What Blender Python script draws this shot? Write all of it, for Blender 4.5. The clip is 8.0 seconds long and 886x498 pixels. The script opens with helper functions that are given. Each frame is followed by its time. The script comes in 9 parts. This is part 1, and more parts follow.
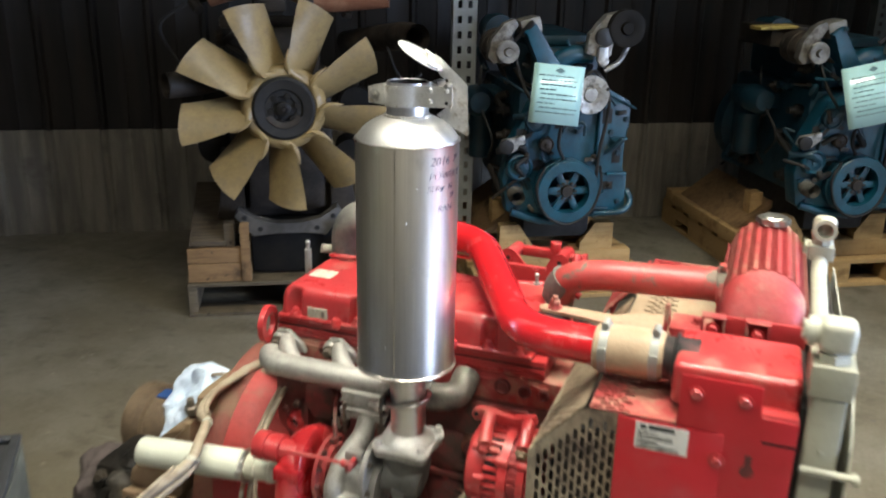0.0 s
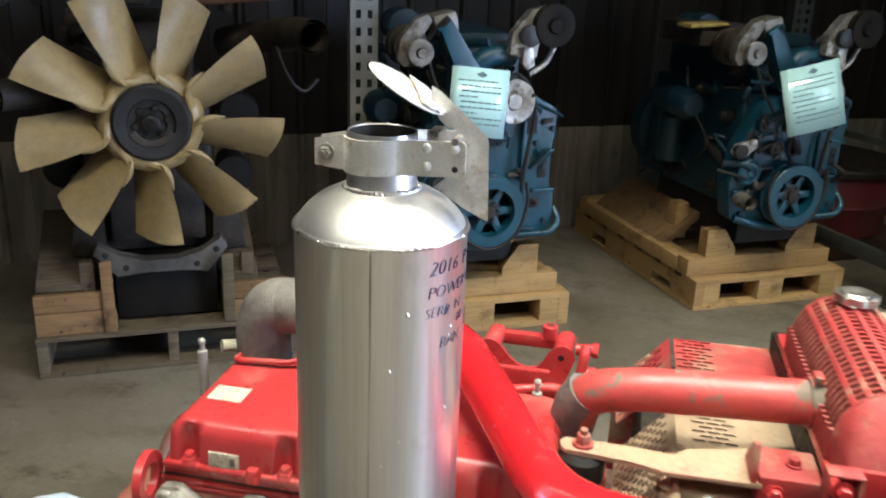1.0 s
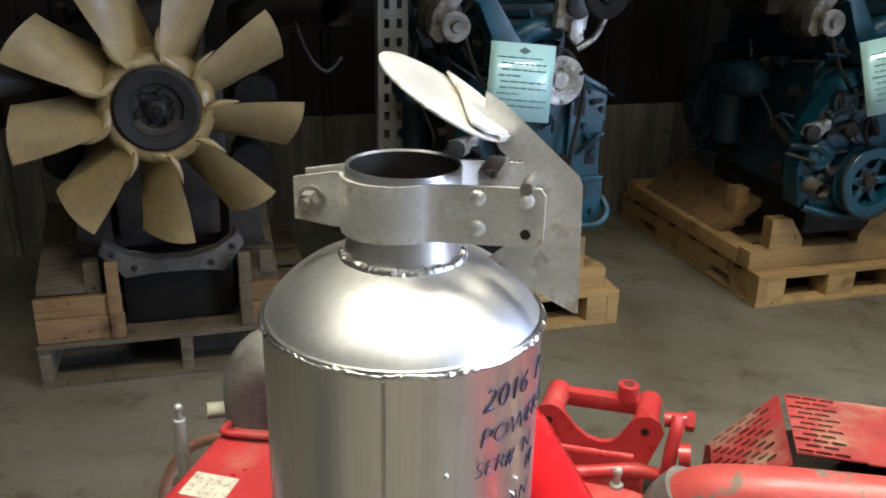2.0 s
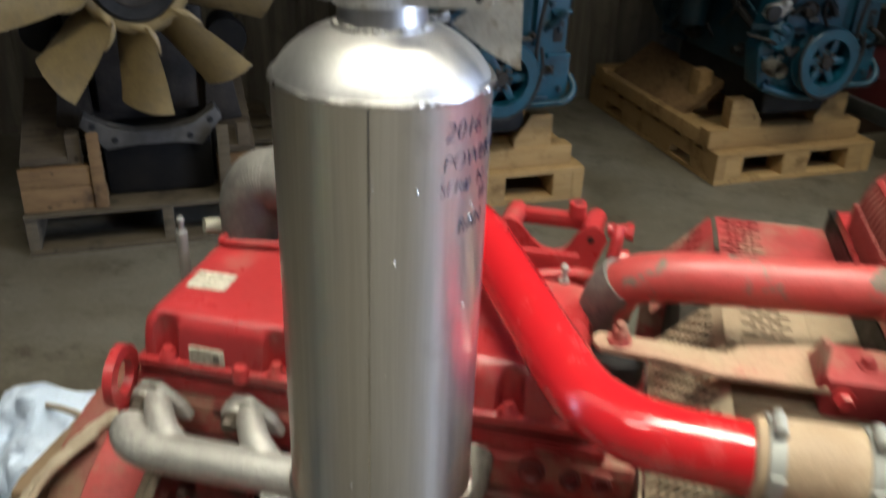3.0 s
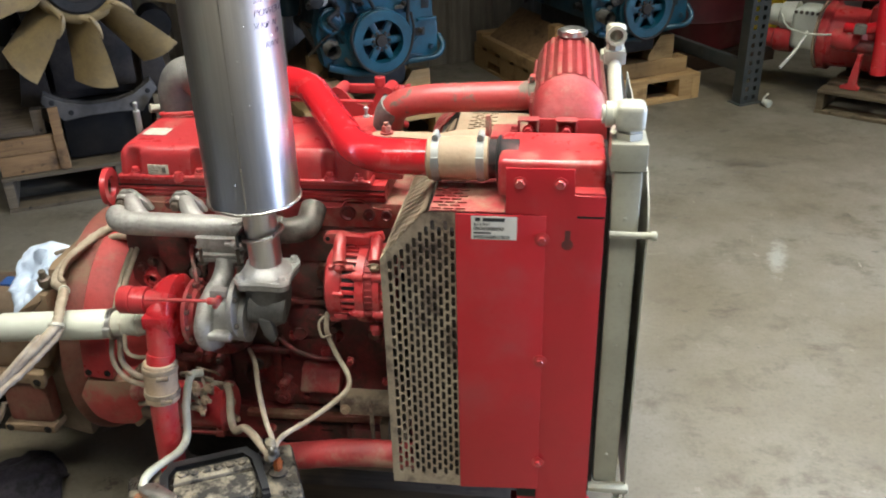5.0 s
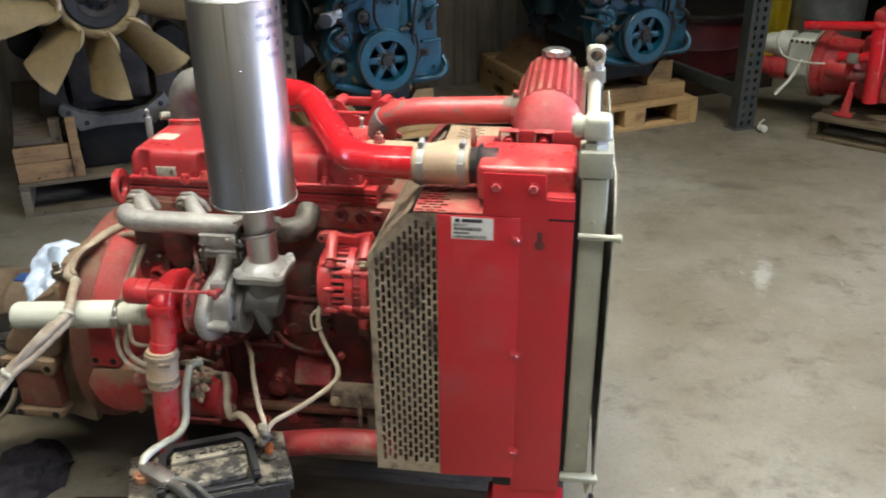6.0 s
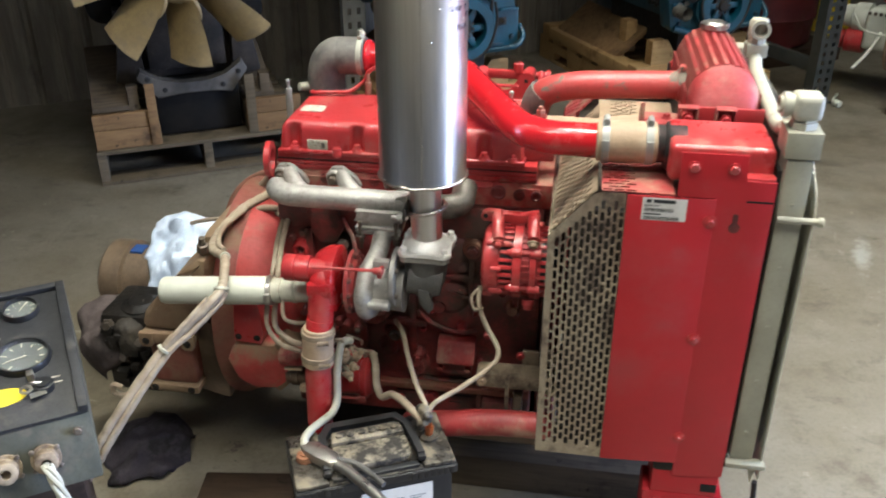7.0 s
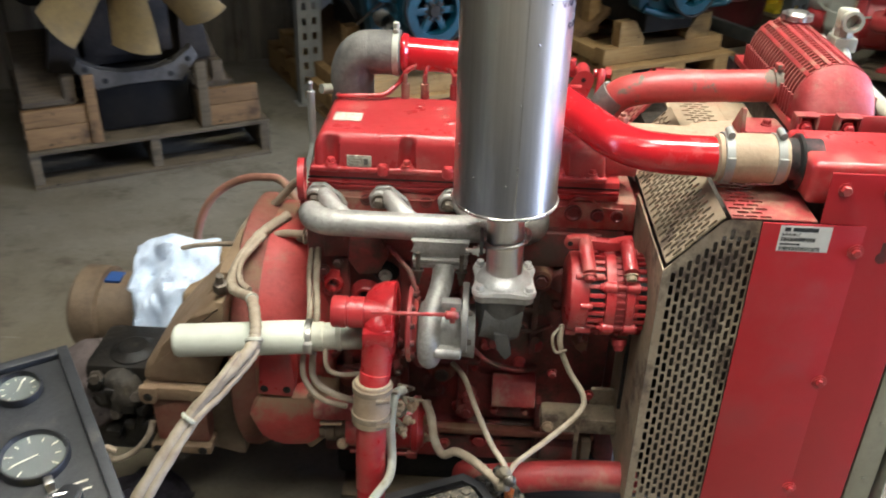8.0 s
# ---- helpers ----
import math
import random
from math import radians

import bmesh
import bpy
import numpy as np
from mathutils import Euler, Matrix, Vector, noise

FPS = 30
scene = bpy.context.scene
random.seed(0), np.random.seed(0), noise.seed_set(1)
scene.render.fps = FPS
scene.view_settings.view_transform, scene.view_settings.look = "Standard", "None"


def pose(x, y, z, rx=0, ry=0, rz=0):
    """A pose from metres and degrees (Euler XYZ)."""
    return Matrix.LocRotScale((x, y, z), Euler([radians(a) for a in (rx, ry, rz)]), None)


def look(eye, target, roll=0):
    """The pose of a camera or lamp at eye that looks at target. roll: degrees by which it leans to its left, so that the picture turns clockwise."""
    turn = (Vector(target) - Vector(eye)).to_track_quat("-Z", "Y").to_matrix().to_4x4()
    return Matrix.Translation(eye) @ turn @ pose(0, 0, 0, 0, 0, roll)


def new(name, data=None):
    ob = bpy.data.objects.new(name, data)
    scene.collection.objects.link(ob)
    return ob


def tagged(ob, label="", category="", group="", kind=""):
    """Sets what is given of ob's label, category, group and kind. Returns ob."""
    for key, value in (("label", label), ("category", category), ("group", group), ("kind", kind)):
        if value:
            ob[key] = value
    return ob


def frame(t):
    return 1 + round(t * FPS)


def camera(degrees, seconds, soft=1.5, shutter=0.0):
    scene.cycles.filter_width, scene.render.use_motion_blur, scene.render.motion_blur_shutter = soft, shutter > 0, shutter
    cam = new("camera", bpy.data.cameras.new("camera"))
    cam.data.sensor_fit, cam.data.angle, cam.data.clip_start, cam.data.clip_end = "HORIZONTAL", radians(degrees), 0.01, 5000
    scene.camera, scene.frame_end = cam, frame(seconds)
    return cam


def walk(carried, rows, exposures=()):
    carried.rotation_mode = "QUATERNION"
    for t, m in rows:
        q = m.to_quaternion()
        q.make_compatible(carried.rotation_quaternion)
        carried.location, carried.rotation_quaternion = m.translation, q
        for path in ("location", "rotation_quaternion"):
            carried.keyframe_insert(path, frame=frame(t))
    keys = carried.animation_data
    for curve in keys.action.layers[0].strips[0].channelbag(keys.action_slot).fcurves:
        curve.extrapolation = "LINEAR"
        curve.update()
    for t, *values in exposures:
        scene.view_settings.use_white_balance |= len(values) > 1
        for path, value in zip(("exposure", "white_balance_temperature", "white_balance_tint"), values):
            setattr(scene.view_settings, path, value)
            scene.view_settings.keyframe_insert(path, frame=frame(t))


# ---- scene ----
cam = camera(53.9, 8.0, soft=1.9, shutter=0.5)
PATH = [
    (0, (0.1, 0.082, 1.621), (-0.555, 1.86, 0.98), 1.2),
    (0.5, (-0.114, 0.366, 1.605), (-0.631, 2.195, 0.983), 2.5),
    (1, (-0.227, 0.599, 1.592), (-0.604, 2.452, 0.941), 2.2),
    (1.2, (-0.258, 0.72, 1.574), (-0.637, 2.562, 0.891), 2.0),
    (2.3, (-0.316, 0.935, 1.554), (-0.773, 2.742, 0.829), 1.1),
    (2.5, (-0.312, 0.929, 1.546), (-0.759, 2.726, 0.791), 1.2),
    (3, (-0.27, 0.763, 1.52), (-0.627, 2.505, 0.605), 2.2),
    (3.5, (-0.222, 0.521, 1.513), (-0.414, 2.219, 0.474), 1.1),
    (4, (-0.125, 0.308, 1.553), (-0.404, 1.949, 0.443), -2.2),
    (4.5, (0.049, 0.126, 1.566), (-0.257, 1.823, 0.552), -2.7),
    (4.7, (0.076, 0.04, 1.574), (-0.166, 1.782, 0.623), -1.6),
    (5.8, (0.206, -0.19, 1.622), (-0.087, 1.581, 0.739), -1.5),
    (6, (0.188, -0.193, 1.606), (-0.087, 1.587, 0.738), -0.6),
    (6.5, (-0.017, -0.223, 1.611), (-0.333, 1.533, 0.707), -1.2),
    (7, (-0.152, -0.19, 1.604), (-0.44, 1.556, 0.672), -0.1),
    (7.3, (-0.227, -0.110, 1.598), (-0.506, 1.598, 0.594), -1.5),
    (7.5, (-0.295, -0.043, 1.596), (-0.578, 1.672, 0.607), -2.1),
    (8, (-0.503, 0.076, 1.564), (-0.575, 1.819, 0.584), 1.6),
]
walk(cam, [(t, look(eye, target, roll)) for t, eye, target, roll in PATH], [(0.0, 2.0, 5750, 3), (1.0, 2.08, 5750, 3), (2.3, 1.48, 5750, 3), (3.0, 1.40, 5750, 3), (3.5, 1.60, 5750, 3), (4.0, 1.94, 5500, 6), (8.0, 1.96, 5500, 6)])

# ---- light ----
world = bpy.data.worlds.new("world")
scene.world = world
world.use_nodes = True
wn = world.node_tree.nodes
sky = wn.new("ShaderNodeTexSky")
sky.sky_type = "NISHITA"
sky.sun_disc = False
sky.sun_elevation, sky.sun_rotation = radians(45), radians(68)
world.node_tree.links.new(sky.outputs[0], wn["Background"].inputs[0])
wn["Background"].inputs[1].default_value = 0.1

YAW = 30.0          # the building's walls stand at this angle to the red engine
CB, SB = math.cos(radians(YAW)), math.sin(radians(YAW))


def hall(u, v, z=0.0, yaw=0.0):
    """A pose in the building's own axes: u along the back wall, v towards it."""
    return pose(u * CB - v * SB, u * SB + v * CB, z, 0, 0, YAW + yaw)


def area_lamp(name, m, sx, sy, watts, colour):
    d = bpy.data.lights.new(name, "AREA")
    d.shape, d.size, d.size_y, d.energy, d.color = "RECTANGLE", sx, sy, watts, colour
    o = new(name, d)
    o.matrix_basis = m
    return o


# daylight through the big door in the side wall: sun on the floor inside it and the sky's light in its opening
sun_data = bpy.data.lights.new("sun", "SUN")
sun_data.energy, sun_data.angle, sun_data.color = 5.0, radians(0.5), (1.0, 0.96, 0.90)
sun = new("sun", sun_data)
sun.matrix_basis = look(hall(9.5, -2.2, 4.2).translation, hall(5.3, -1.6, 0.0).translation)
day = area_lamp("door_daylight", hall(5.55, -1.6, 1.7) @ pose(0, 0, 0, 0, 78, 0), 3.2, 3.6, 140, (0.64, 0.71, 1.0))
day.data.spread = radians(125)
# the hall's ceiling lamps, with deep reflectors
LAMPS = [(-2.0, 0.6, 7), (0.1, -1.1, 14), (0.55, 1.35, 16), (2.6, 1.6, 19)]
for lu, lv, watts in LAMPS:
    lamp = area_lamp("ceiling_lamp_light", hall(lu, lv, 4.12), 1.75, 0.34, watts, (1.0, 0.87, 0.66))
    lamp.data.spread = radians(98)


# ---- materials ----
def nodes_of(name):
    m = bpy.data.materials.new(name)
    m.use_nodes = True
    t = m.node_tree
    return m, t, t.nodes["Principled BSDF"]


def noise_of(t, scale, detail=5.0, rough=0.6, stretch=None):
    tc = t.nodes.new("ShaderNodeTexCoord")
    n = t.nodes.new("ShaderNodeTexNoise")
    n.inputs["Scale"].default_value = scale
    n.inputs["Detail"].default_value = detail
    n.inputs["Roughness"].default_value = rough
    if stretch:
        mp = t.nodes.new("ShaderNodeMapping")
        mp.inputs["Scale"].default_value = stretch
        t.links.new(tc.outputs["Object"], mp.inputs["Vector"])
        t.links.new(mp.outputs["Vector"], n.inputs["Vector"])
    else:
        t.links.new(tc.outputs["Object"], n.inputs["Vector"])
    return n.outputs["Fac"]


def ramp_of(t, fac, lo, hi):
    r = t.nodes.new("ShaderNodeMapRange")
    r.interpolation_type = "SMOOTHSTEP"
    r.inputs["From Min"].default_value = lo
    r.inputs["From Max"].default_value = hi
    t.links.new(fac, r.inputs["Value"])
    return r.outputs["Result"]


def mix_of(t, fac, a, b):
    m = t.nodes.new("ShaderNodeMix")
    m.data_type = "RGBA"
    if isinstance(fac, (int, float)):
        m.inputs[0].default_value = fac
    else:
        t.links.new(fac, m.inputs[0])
    for sock, val in ((m.inputs[6], a), (m.inputs[7], b)):
        if isinstance(val, tuple):
            sock.default_value = (*val, 1)
        else:
            t.links.new(val, sock)
    return m.outputs[2]


def surface(name, c1, c2, scale=8.0, rough=(0.4, 0.6), metal=0.0, bump=0.0, bscale=120.0, dust=None, dscale=5.0,
            dcut=(0.5, 0.7), stretch=None, coat=0.0, grain=0.12, spec=0.5):
    """A worn surface: two colours in broad patches, fine grain, uneven gloss, and dust or dirt in patches."""
    m, t, p = nodes_of(name)
    big = ramp_of(t, noise_of(t, scale, 6, 0.6, stretch), 0.35, 0.65)
    col = mix_of(t, big, c1, c2)
    fine = noise_of(t, scale * 14, 4, 0.7, stretch)
    dark = tuple(x * 0.55 for x in c1)
    g = t.nodes.new("ShaderNodeMath")
    g.operation = "MULTIPLY"
    t.links.new(ramp_of(t, fine, 0.45, 0.75), g.inputs[0])
    g.inputs[1].default_value = grain * 2
    col = mix_of(t, g.outputs[0], col, dark)
    r = t.nodes.new("ShaderNodeMapRange")
    t.links.new(noise_of(t, scale * 3, 5, 0.65, stretch), r.inputs["Value"])
    r.inputs["From Min"].default_value, r.inputs["From Max"].default_value = 0.3, 0.7
    r.inputs["To Min"].default_value, r.inputs["To Max"].default_value = rough
    rough_out = r.outputs["Result"]
    if dust:
        d = ramp_of(t, noise_of(t, dscale, 8, 0.68), *dcut)
        col = mix_of(t, d, col, dust)
        rm = t.nodes.new("ShaderNodeMix")
        t.links.new(d, rm.inputs[0])
        t.links.new(rough_out, rm.inputs[2])
        rm.inputs[3].default_value = 0.85
        rough_out = rm.outputs[0]
        if metal:
            mm = t.nodes.new("ShaderNodeMath")
            mm.operation = "MULTIPLY_ADD"
            t.links.new(d, mm.inputs[0])
            mm.inputs[1].default_value, mm.inputs[2].default_value = -metal, metal
            t.links.new(mm.outputs[0], p.inputs["Metallic"])
    t.links.new(col, p.inputs["Base Color"])
    t.links.new(rough_out, p.inputs["Roughness"])
    if not (dust and metal):
        p.inputs["Metallic"].default_value = metal
    p.inputs["Specular IOR Level"].default_value = spec
    p.inputs["Coat Weight"].default_value = coat
    p.inputs["Coat Roughness"].default_value = 0.08
    if bump:
        b = t.nodes.new("ShaderNodeBump")
        b.inputs["Strength"].default_value = bump
        b.inputs["Distance"].default_value = 0.004
        t.links.new(noise_of(t, bscale, 4, 0.6, stretch), b.inputs["Height"])
        t.links.new(b.outputs[0], p.inputs["Normal"])
    return m


M_RED = surface("red_paint", (0.44, 0.036, 0.038), (0.36, 0.030, 0.032), 5, (0.22, 0.42), bump=0.16, bscale=60, dust=(0.40, 0.18, 0.14), dscale=11, dcut=(0.50, 0.80), coat=0.25, grain=0.14)
M_RED_GLOSS = surface("glossy_red_paint", (0.53, 0.012, 0.018), (0.48, 0.012, 0.017), 3, (0.12, 0.22), bump=0.02, bscale=30, dust=(0.52, 0.08, 0.07), dscale=9, dcut=(0.52, 0.85), coat=0.5, grain=0.04)
M_RED_CLEAN = surface("clean_red_enamel", (0.46, 0.020, 0.024), (0.38, 0.018, 0.022), 6, (0.20, 0.34), bump=0.12, bscale=50, dust=(0.40, 0.12, 0.095), dscale=9, dcut=(0.50, 0.82), coat=0.3, grain=0.12)
M_RED_PANEL = surface("red_powder_coat", (0.43, 0.012, 0.019), (0.385, 0.012, 0.018), 3, (0.38, 0.5), bump=0.10, bscale=300, grain=0.06, dust=(0.37, 0.05, 0.05), dscale=5, dcut=(0.5, 0.8))
M_RED_DUSTY = surface("dusty_red_paint", (0.36, 0.036, 0.036), (0.24, 0.030, 0.030), 8, (0.42, 0.68), bump=0.35, bscale=45, dust=(0.31, 0.18, 0.125), dscale=10, dcut=(0.47, 0.66), grain=0.28)
M_RED_OLD = surface("grimy_red_paint", (0.25, 0.034, 0.031), (0.085, 0.020, 0.018), 10, (0.26, 0.6), bump=0.5, bscale=60, dust=(0.075, 0.045, 0.034), dscale=9, dcut=(0.45, 0.62), grain=0.45)
M_RED_WORN = surface("red_paint_worn_to_grey", (0.46, 0.048, 0.048), (0.40, 0.068, 0.060), 6, (0.3, 0.5), bump=0.25, bscale=70, dust=(0.16, 0.135, 0.105), dscale=6.5, dcut=(0.515, 0.55), grain=0.18)
M_TANCAST = surface("dust_caked_casting", (0.225, 0.155, 0.088), (0.15, 0.098, 0.056), 7, (0.6, 0.85), bump=0.4, bscale=50, dust=(0.15, 0.085, 0.05), dscale=6, dcut=(0.52, 0.75), grain=0.3)
M_REDBROWN = surface("red_brown_grimy_casting", (0.20, 0.045, 0.032), (0.16, 0.075, 0.045), 6, (0.5, 0.75), bump=0.4, bscale=55, dust=(0.20, 0.125, 0.075), dscale=7, dcut=(0.48, 0.68), grain=0.3)
M_BELL = surface("red_paint_under_tan_dust", (0.38, 0.040, 0.034), (0.28, 0.036, 0.030), 6, (0.45, 0.72), bump=0.35, bscale=45, dust=(0.245, 0.150, 0.090), dscale=5.0, dcut=(0.48, 0.64), grain=0.28)
M_GUARD = surface("dusty_guard_metal", (0.33, 0.27, 0.18), (0.24, 0.18, 0.118), 7, (0.55, 0.8), bump=0.3, bscale=80, dust=(0.085, 0.058, 0.042), dscale=9, dcut=(0.49, 0.66), grain=0.4)
M_TAN = surface("dust_caked_sheet", (0.35, 0.265, 0.175), (0.28, 0.20, 0.13), 8, (0.7, 0.9), bump=0.25, bscale=80, dust=(0.40, 0.15, 0.10), dscale=6, dcut=(0.55, 0.72), grain=0.2)
M_TANPINK = surface("dusty_pink_plate", (0.40, 0.24, 0.165), (0.36, 0.27, 0.175), 9, (0.6, 0.85), bump=0.3, bscale=70, dust=(0.38, 0.10, 0.08), dscale=8, dcut=(0.56, 0.70), grain=0.3)
M_SOOT = surface("sooty_red_paint", (0.14, 0.016, 0.016), (0.03, 0.012, 0.011), 16, (0.45, 0.65), bump=0.3, bscale=60, dust=(0.010, 0.009, 0.008), dscale=14, dcut=(0.38, 0.54), grain=0.3)
M_SILVER = surface("silver_paint", (0.42, 0.405, 0.375), (0.29, 0.275, 0.25), 8, (0.42, 0.62), metal=0.55, bump=0.4, bscale=110, grain=0.3, dust=(0.075, 0.062, 0.047), dscale=9, dcut=(0.50, 0.72))
M_CASTGREY = surface("cast_iron_grey", (0.13, 0.125, 0.115), (0.075, 0.072, 0.066), 12, (0.45, 0.7), metal=0.5, bump=0.5, bscale=130, grain=0.3)
M_BRIGHTCAST = surface("bright_silver_paint", (0.82, 0.80, 0.76), (0.70, 0.68, 0.64), 20, (0.28, 0.45), metal=0.3, bump=0.3, bscale=120, dust=(0.36, 0.32, 0.26), dscale=26, dcut=(0.58, 0.76), grain=0.2)
M_STEEL = surface("zinc_steel", (0.62, 0.60, 0.56), (0.48, 0.46, 0.42), 14, (0.25, 0.45), metal=1.0, bump=0.1, bscale=150, grain=0.2)
M_BOLT = surface("dull_bolt_steel", (0.20, 0.17, 0.14), (0.12, 0.10, 0.08), 30, (0.4, 0.6), metal=0.8, grain=0.3)
M_RUBBER = surface("grey_dusty_rubber", (0.085, 0.08, 0.075), (0.15, 0.14, 0.125), 18, (0.6, 0.8), bump=0.5, bscale=90, dust=(0.24, 0.225, 0.20), dscale=14, dcut=(0.45, 0.75), grain=0.2)
M_BLACK = surface("black_rubber", (0.010, 0.009, 0.008), (0.020, 0.018, 0.016), 10, (0.5, 0.75), bump=0.2, bscale=90, spec=0.35)
M_BLACKPL = surface("black_plastic", (0.010, 0.010, 0.011), (0.02, 0.02, 0.02), 9, (0.3, 0.5), bump=0.1, bscale=90, dust=(0.12, 0.10, 0.08), dscale=9, dcut=(0.58, 0.85))
M_HOSE = surface("tan_hose", (0.42, 0.31, 0.20), (0.34, 0.24, 0.15), 14, (0.55, 0.75), bump=0.3, bscale=70, dust=(0.50, 0.40, 0.28), dscale=10, dcut=(0.5, 0.75), grain=0.25)
M_PINKHOSE = surface("faded_pink_hose", (0.36, 0.16, 0.11), (0.27, 0.14, 0.09), 9, (0.6, 0.8), bump=0.2, bscale=90, dust=(0.24, 0.17, 0.11), dscale=9, dcut=(0.5, 0.75), grain=0.2)
M_BEIGE = surface("grey_green_cooler_paint", (0.36, 0.35, 0.27), (0.30, 0.29, 0.22), 6, (0.35, 0.55), bump=0.1, bscale=90, dust=(0.18, 0.16, 0.12), dscale=9, dcut=(0.62, 0.85), grain=0.15)
M_CREAM = surface("cream_paint", (0.62, 0.63, 0.54), (0.54, 0.55, 0.46), 8, (0.28, 0.42), bump=0.06, bscale=60, dust=(0.30, 0.25, 0.16), dscale=16, dcut=(0.64, 0.8), grain=0.06)
M_PALE = surface("pale_grey_green_paint", (0.46, 0.45, 0.37), (0.38, 0.37, 0.29), 8, (0.3, 0.5), bump=0.15, bscale=70, dust=(0.26, 0.22, 0.15), dscale=14, dcut=(0.54, 0.72), grain=0.2)
M_BROWN = surface("oily_brown_casting", (0.15, 0.105, 0.065), (0.08, 0.055, 0.035), 9, (0.4, 0.7), bump=0.45, bscale=55, dust=(0.15, 0.05, 0.035), dscale=5, dcut=(0.56, 0.70), grain=0.35)
M_OILBLACK = surface("oily_black_casting", (0.007, 0.0065, 0.006), (0.018, 0.015, 0.012), 14, (0.32, 0.65), bump=0.5, bscale=60, dust=(0.040, 0.032, 0.023), dscale=12, dcut=(0.62, 0.80), grain=0.35, spec=0.25)
M_OILRAG = surface("oil_soaked_cloth", (0.030, 0.026, 0.022), (0.060, 0.050, 0.038), 16, (0.6, 0.85), bump=0.6, bscale=120, dust=(0.20, 0.165, 0.10), dscale=14, dcut=(0.60, 0.74), grain=0.35, spec=0.25)
M_PAN = surface("matt_black_pan", (0.006, 0.0055, 0.005), (0.012, 0.010, 0.008), 9, (0.55, 0.75), bump=0.2, bscale=60, dust=(0.035, 0.027, 0.019), dscale=5, dcut=(0.56, 0.8), grain=0.2, spec=0.15)
M_GRIME = surface("grimy_engine_iron", (0.017, 0.014, 0.011), (0.040, 0.031, 0.023), 9, (0.45, 0.75), bump=0.4, bscale=60, dust=(0.09, 0.066, 0.043), dscale=9, dcut=(0.56, 0.8), grain=0.3, spec=0.3)
M_GREYCAST = surface("dirty_aluminium_casting", (0.27, 0.25, 0.215), (0.13, 0.118, 0.10), 14, (0.35, 0.62), metal=0.5, bump=0.5, bscale=70, dust=(0.055, 0.045, 0.036), dscale=13, dcut=(0.48, 0.66), grain=0.4)
M_MOUNT = surface("dusty_grey_casting", (0.11, 0.10, 0.088), (0.06, 0.054, 0.046), 10, (0.5, 0.7), metal=0.3, bump=0.4, bscale=80, dust=(0.05, 0.043, 0.035), dscale=9, dcut=(0.5, 0.75), grain=0.3)
M_BLUE = surface("blue_engine_paint", (0.008, 0.062, 0.098), (0.006, 0.036, 0.058), 9, (0.28, 0.5), bump=0.3, bscale=60, dust=(0.050, 0.058, 0.056), dscale=11, dcut=(0.54, 0.80), grain=0.35)
M_BLUEDK = surface("dark_blue_engine_paint", (0.006, 0.034, 0.052), (0.005, 0.020, 0.032), 7, (0.35, 0.6), bump=0.3, bscale=60, grain=0.3)
M_ALU = surface("bright_aluminium", (0.52, 0.50, 0.46), (0.30, 0.285, 0.26), 15, (0.26, 0.5), metal=0.7, bump=0.35, bscale=100, dust=(0.075, 0.065, 0.052), dscale=14, dcut=(0.50, 0.66), grain=0.35)
M_FAN = surface("cream_fan_plastic", (0.30, 0.215, 0.092), (0.215, 0.150, 0.062), 6, (0.26, 0.45), bump=0.10, bscale=60, dust=(0.19, 0.14, 0.078), dscale=8, dcut=(0.46, 0.70), grain=0.22)
M_RUST = surface("rusty_steel", (0.22, 0.085, 0.04), (0.30, 0.15, 0.08), 14, (0.6, 0.85), metal=0.2, bump=0.4, bscale=90, grain=0.3)
M_WHITE = surface("white_label", (0.74, 0.72, 0.66), (0.66, 0.64, 0.58), 20, (0.35, 0.5), grain=0.08)
M_LABEL = surface("worn_printed_label", (0.56, 0.52, 0.42), (0.42, 0.38, 0.30), 60, (0.4, 0.55), dust=(0.30, 0.26, 0.20), dscale=160, dcut=(0.48, 0.62), grain=0.2)
M_INK = surface("black_print", (0.015, 0.015, 0.015), (0.03, 0.03, 0.03), 40, (0.5, 0.6), grain=0.0)
M_FAINT = surface("faded_print", (0.10, 0.17, 0.17), (0.14, 0.22, 0.22), 60, (0.3, 0.5), grain=0.1)
M_MARKER = surface("marker_ink", (0.020, 0.015, 0.045), (0.03, 0.02, 0.06), 40, (0.4, 0.5), grain=0.0)
M_COPPER = surface("bare_copper", (0.75, 0.28, 0.10), (0.60, 0.20, 0.07), 60, (0.25, 0.45), metal=0.9, grain=0.2)
M_CLOTH = surface("pale_blue_cloth", (0.62, 0.70, 0.84), (0.50, 0.59, 0.74), 14, (0.85, 0.95), bump=0.3, bscale=350, dust=(0.36, 0.38, 0.38), dscale=12, dcut=(0.6, 0.85), grain=0.15, spec=0.2)
M_RAG = surface("dark_oily_rag", (0.026, 0.022, 0.029), (0.046, 0.040, 0.046), 12, (0.85, 0.95), bump=0.6, bscale=160, dust=(0.014, 0.012, 0.013), dscale=14, dcut=(0.46, 0.62), grain=0.4, spec=0.2)
M_MAUVE = surface("mauve_work_cloth", (0.085, 0.068, 0.064), (0.050, 0.040, 0.037), 12, (0.85, 0.95), bump=0.5, bscale=200, dust=(0.028, 0.023, 0.020), dscale=14, dcut=(0.48, 0.64), grain=0.4, spec=0.2)
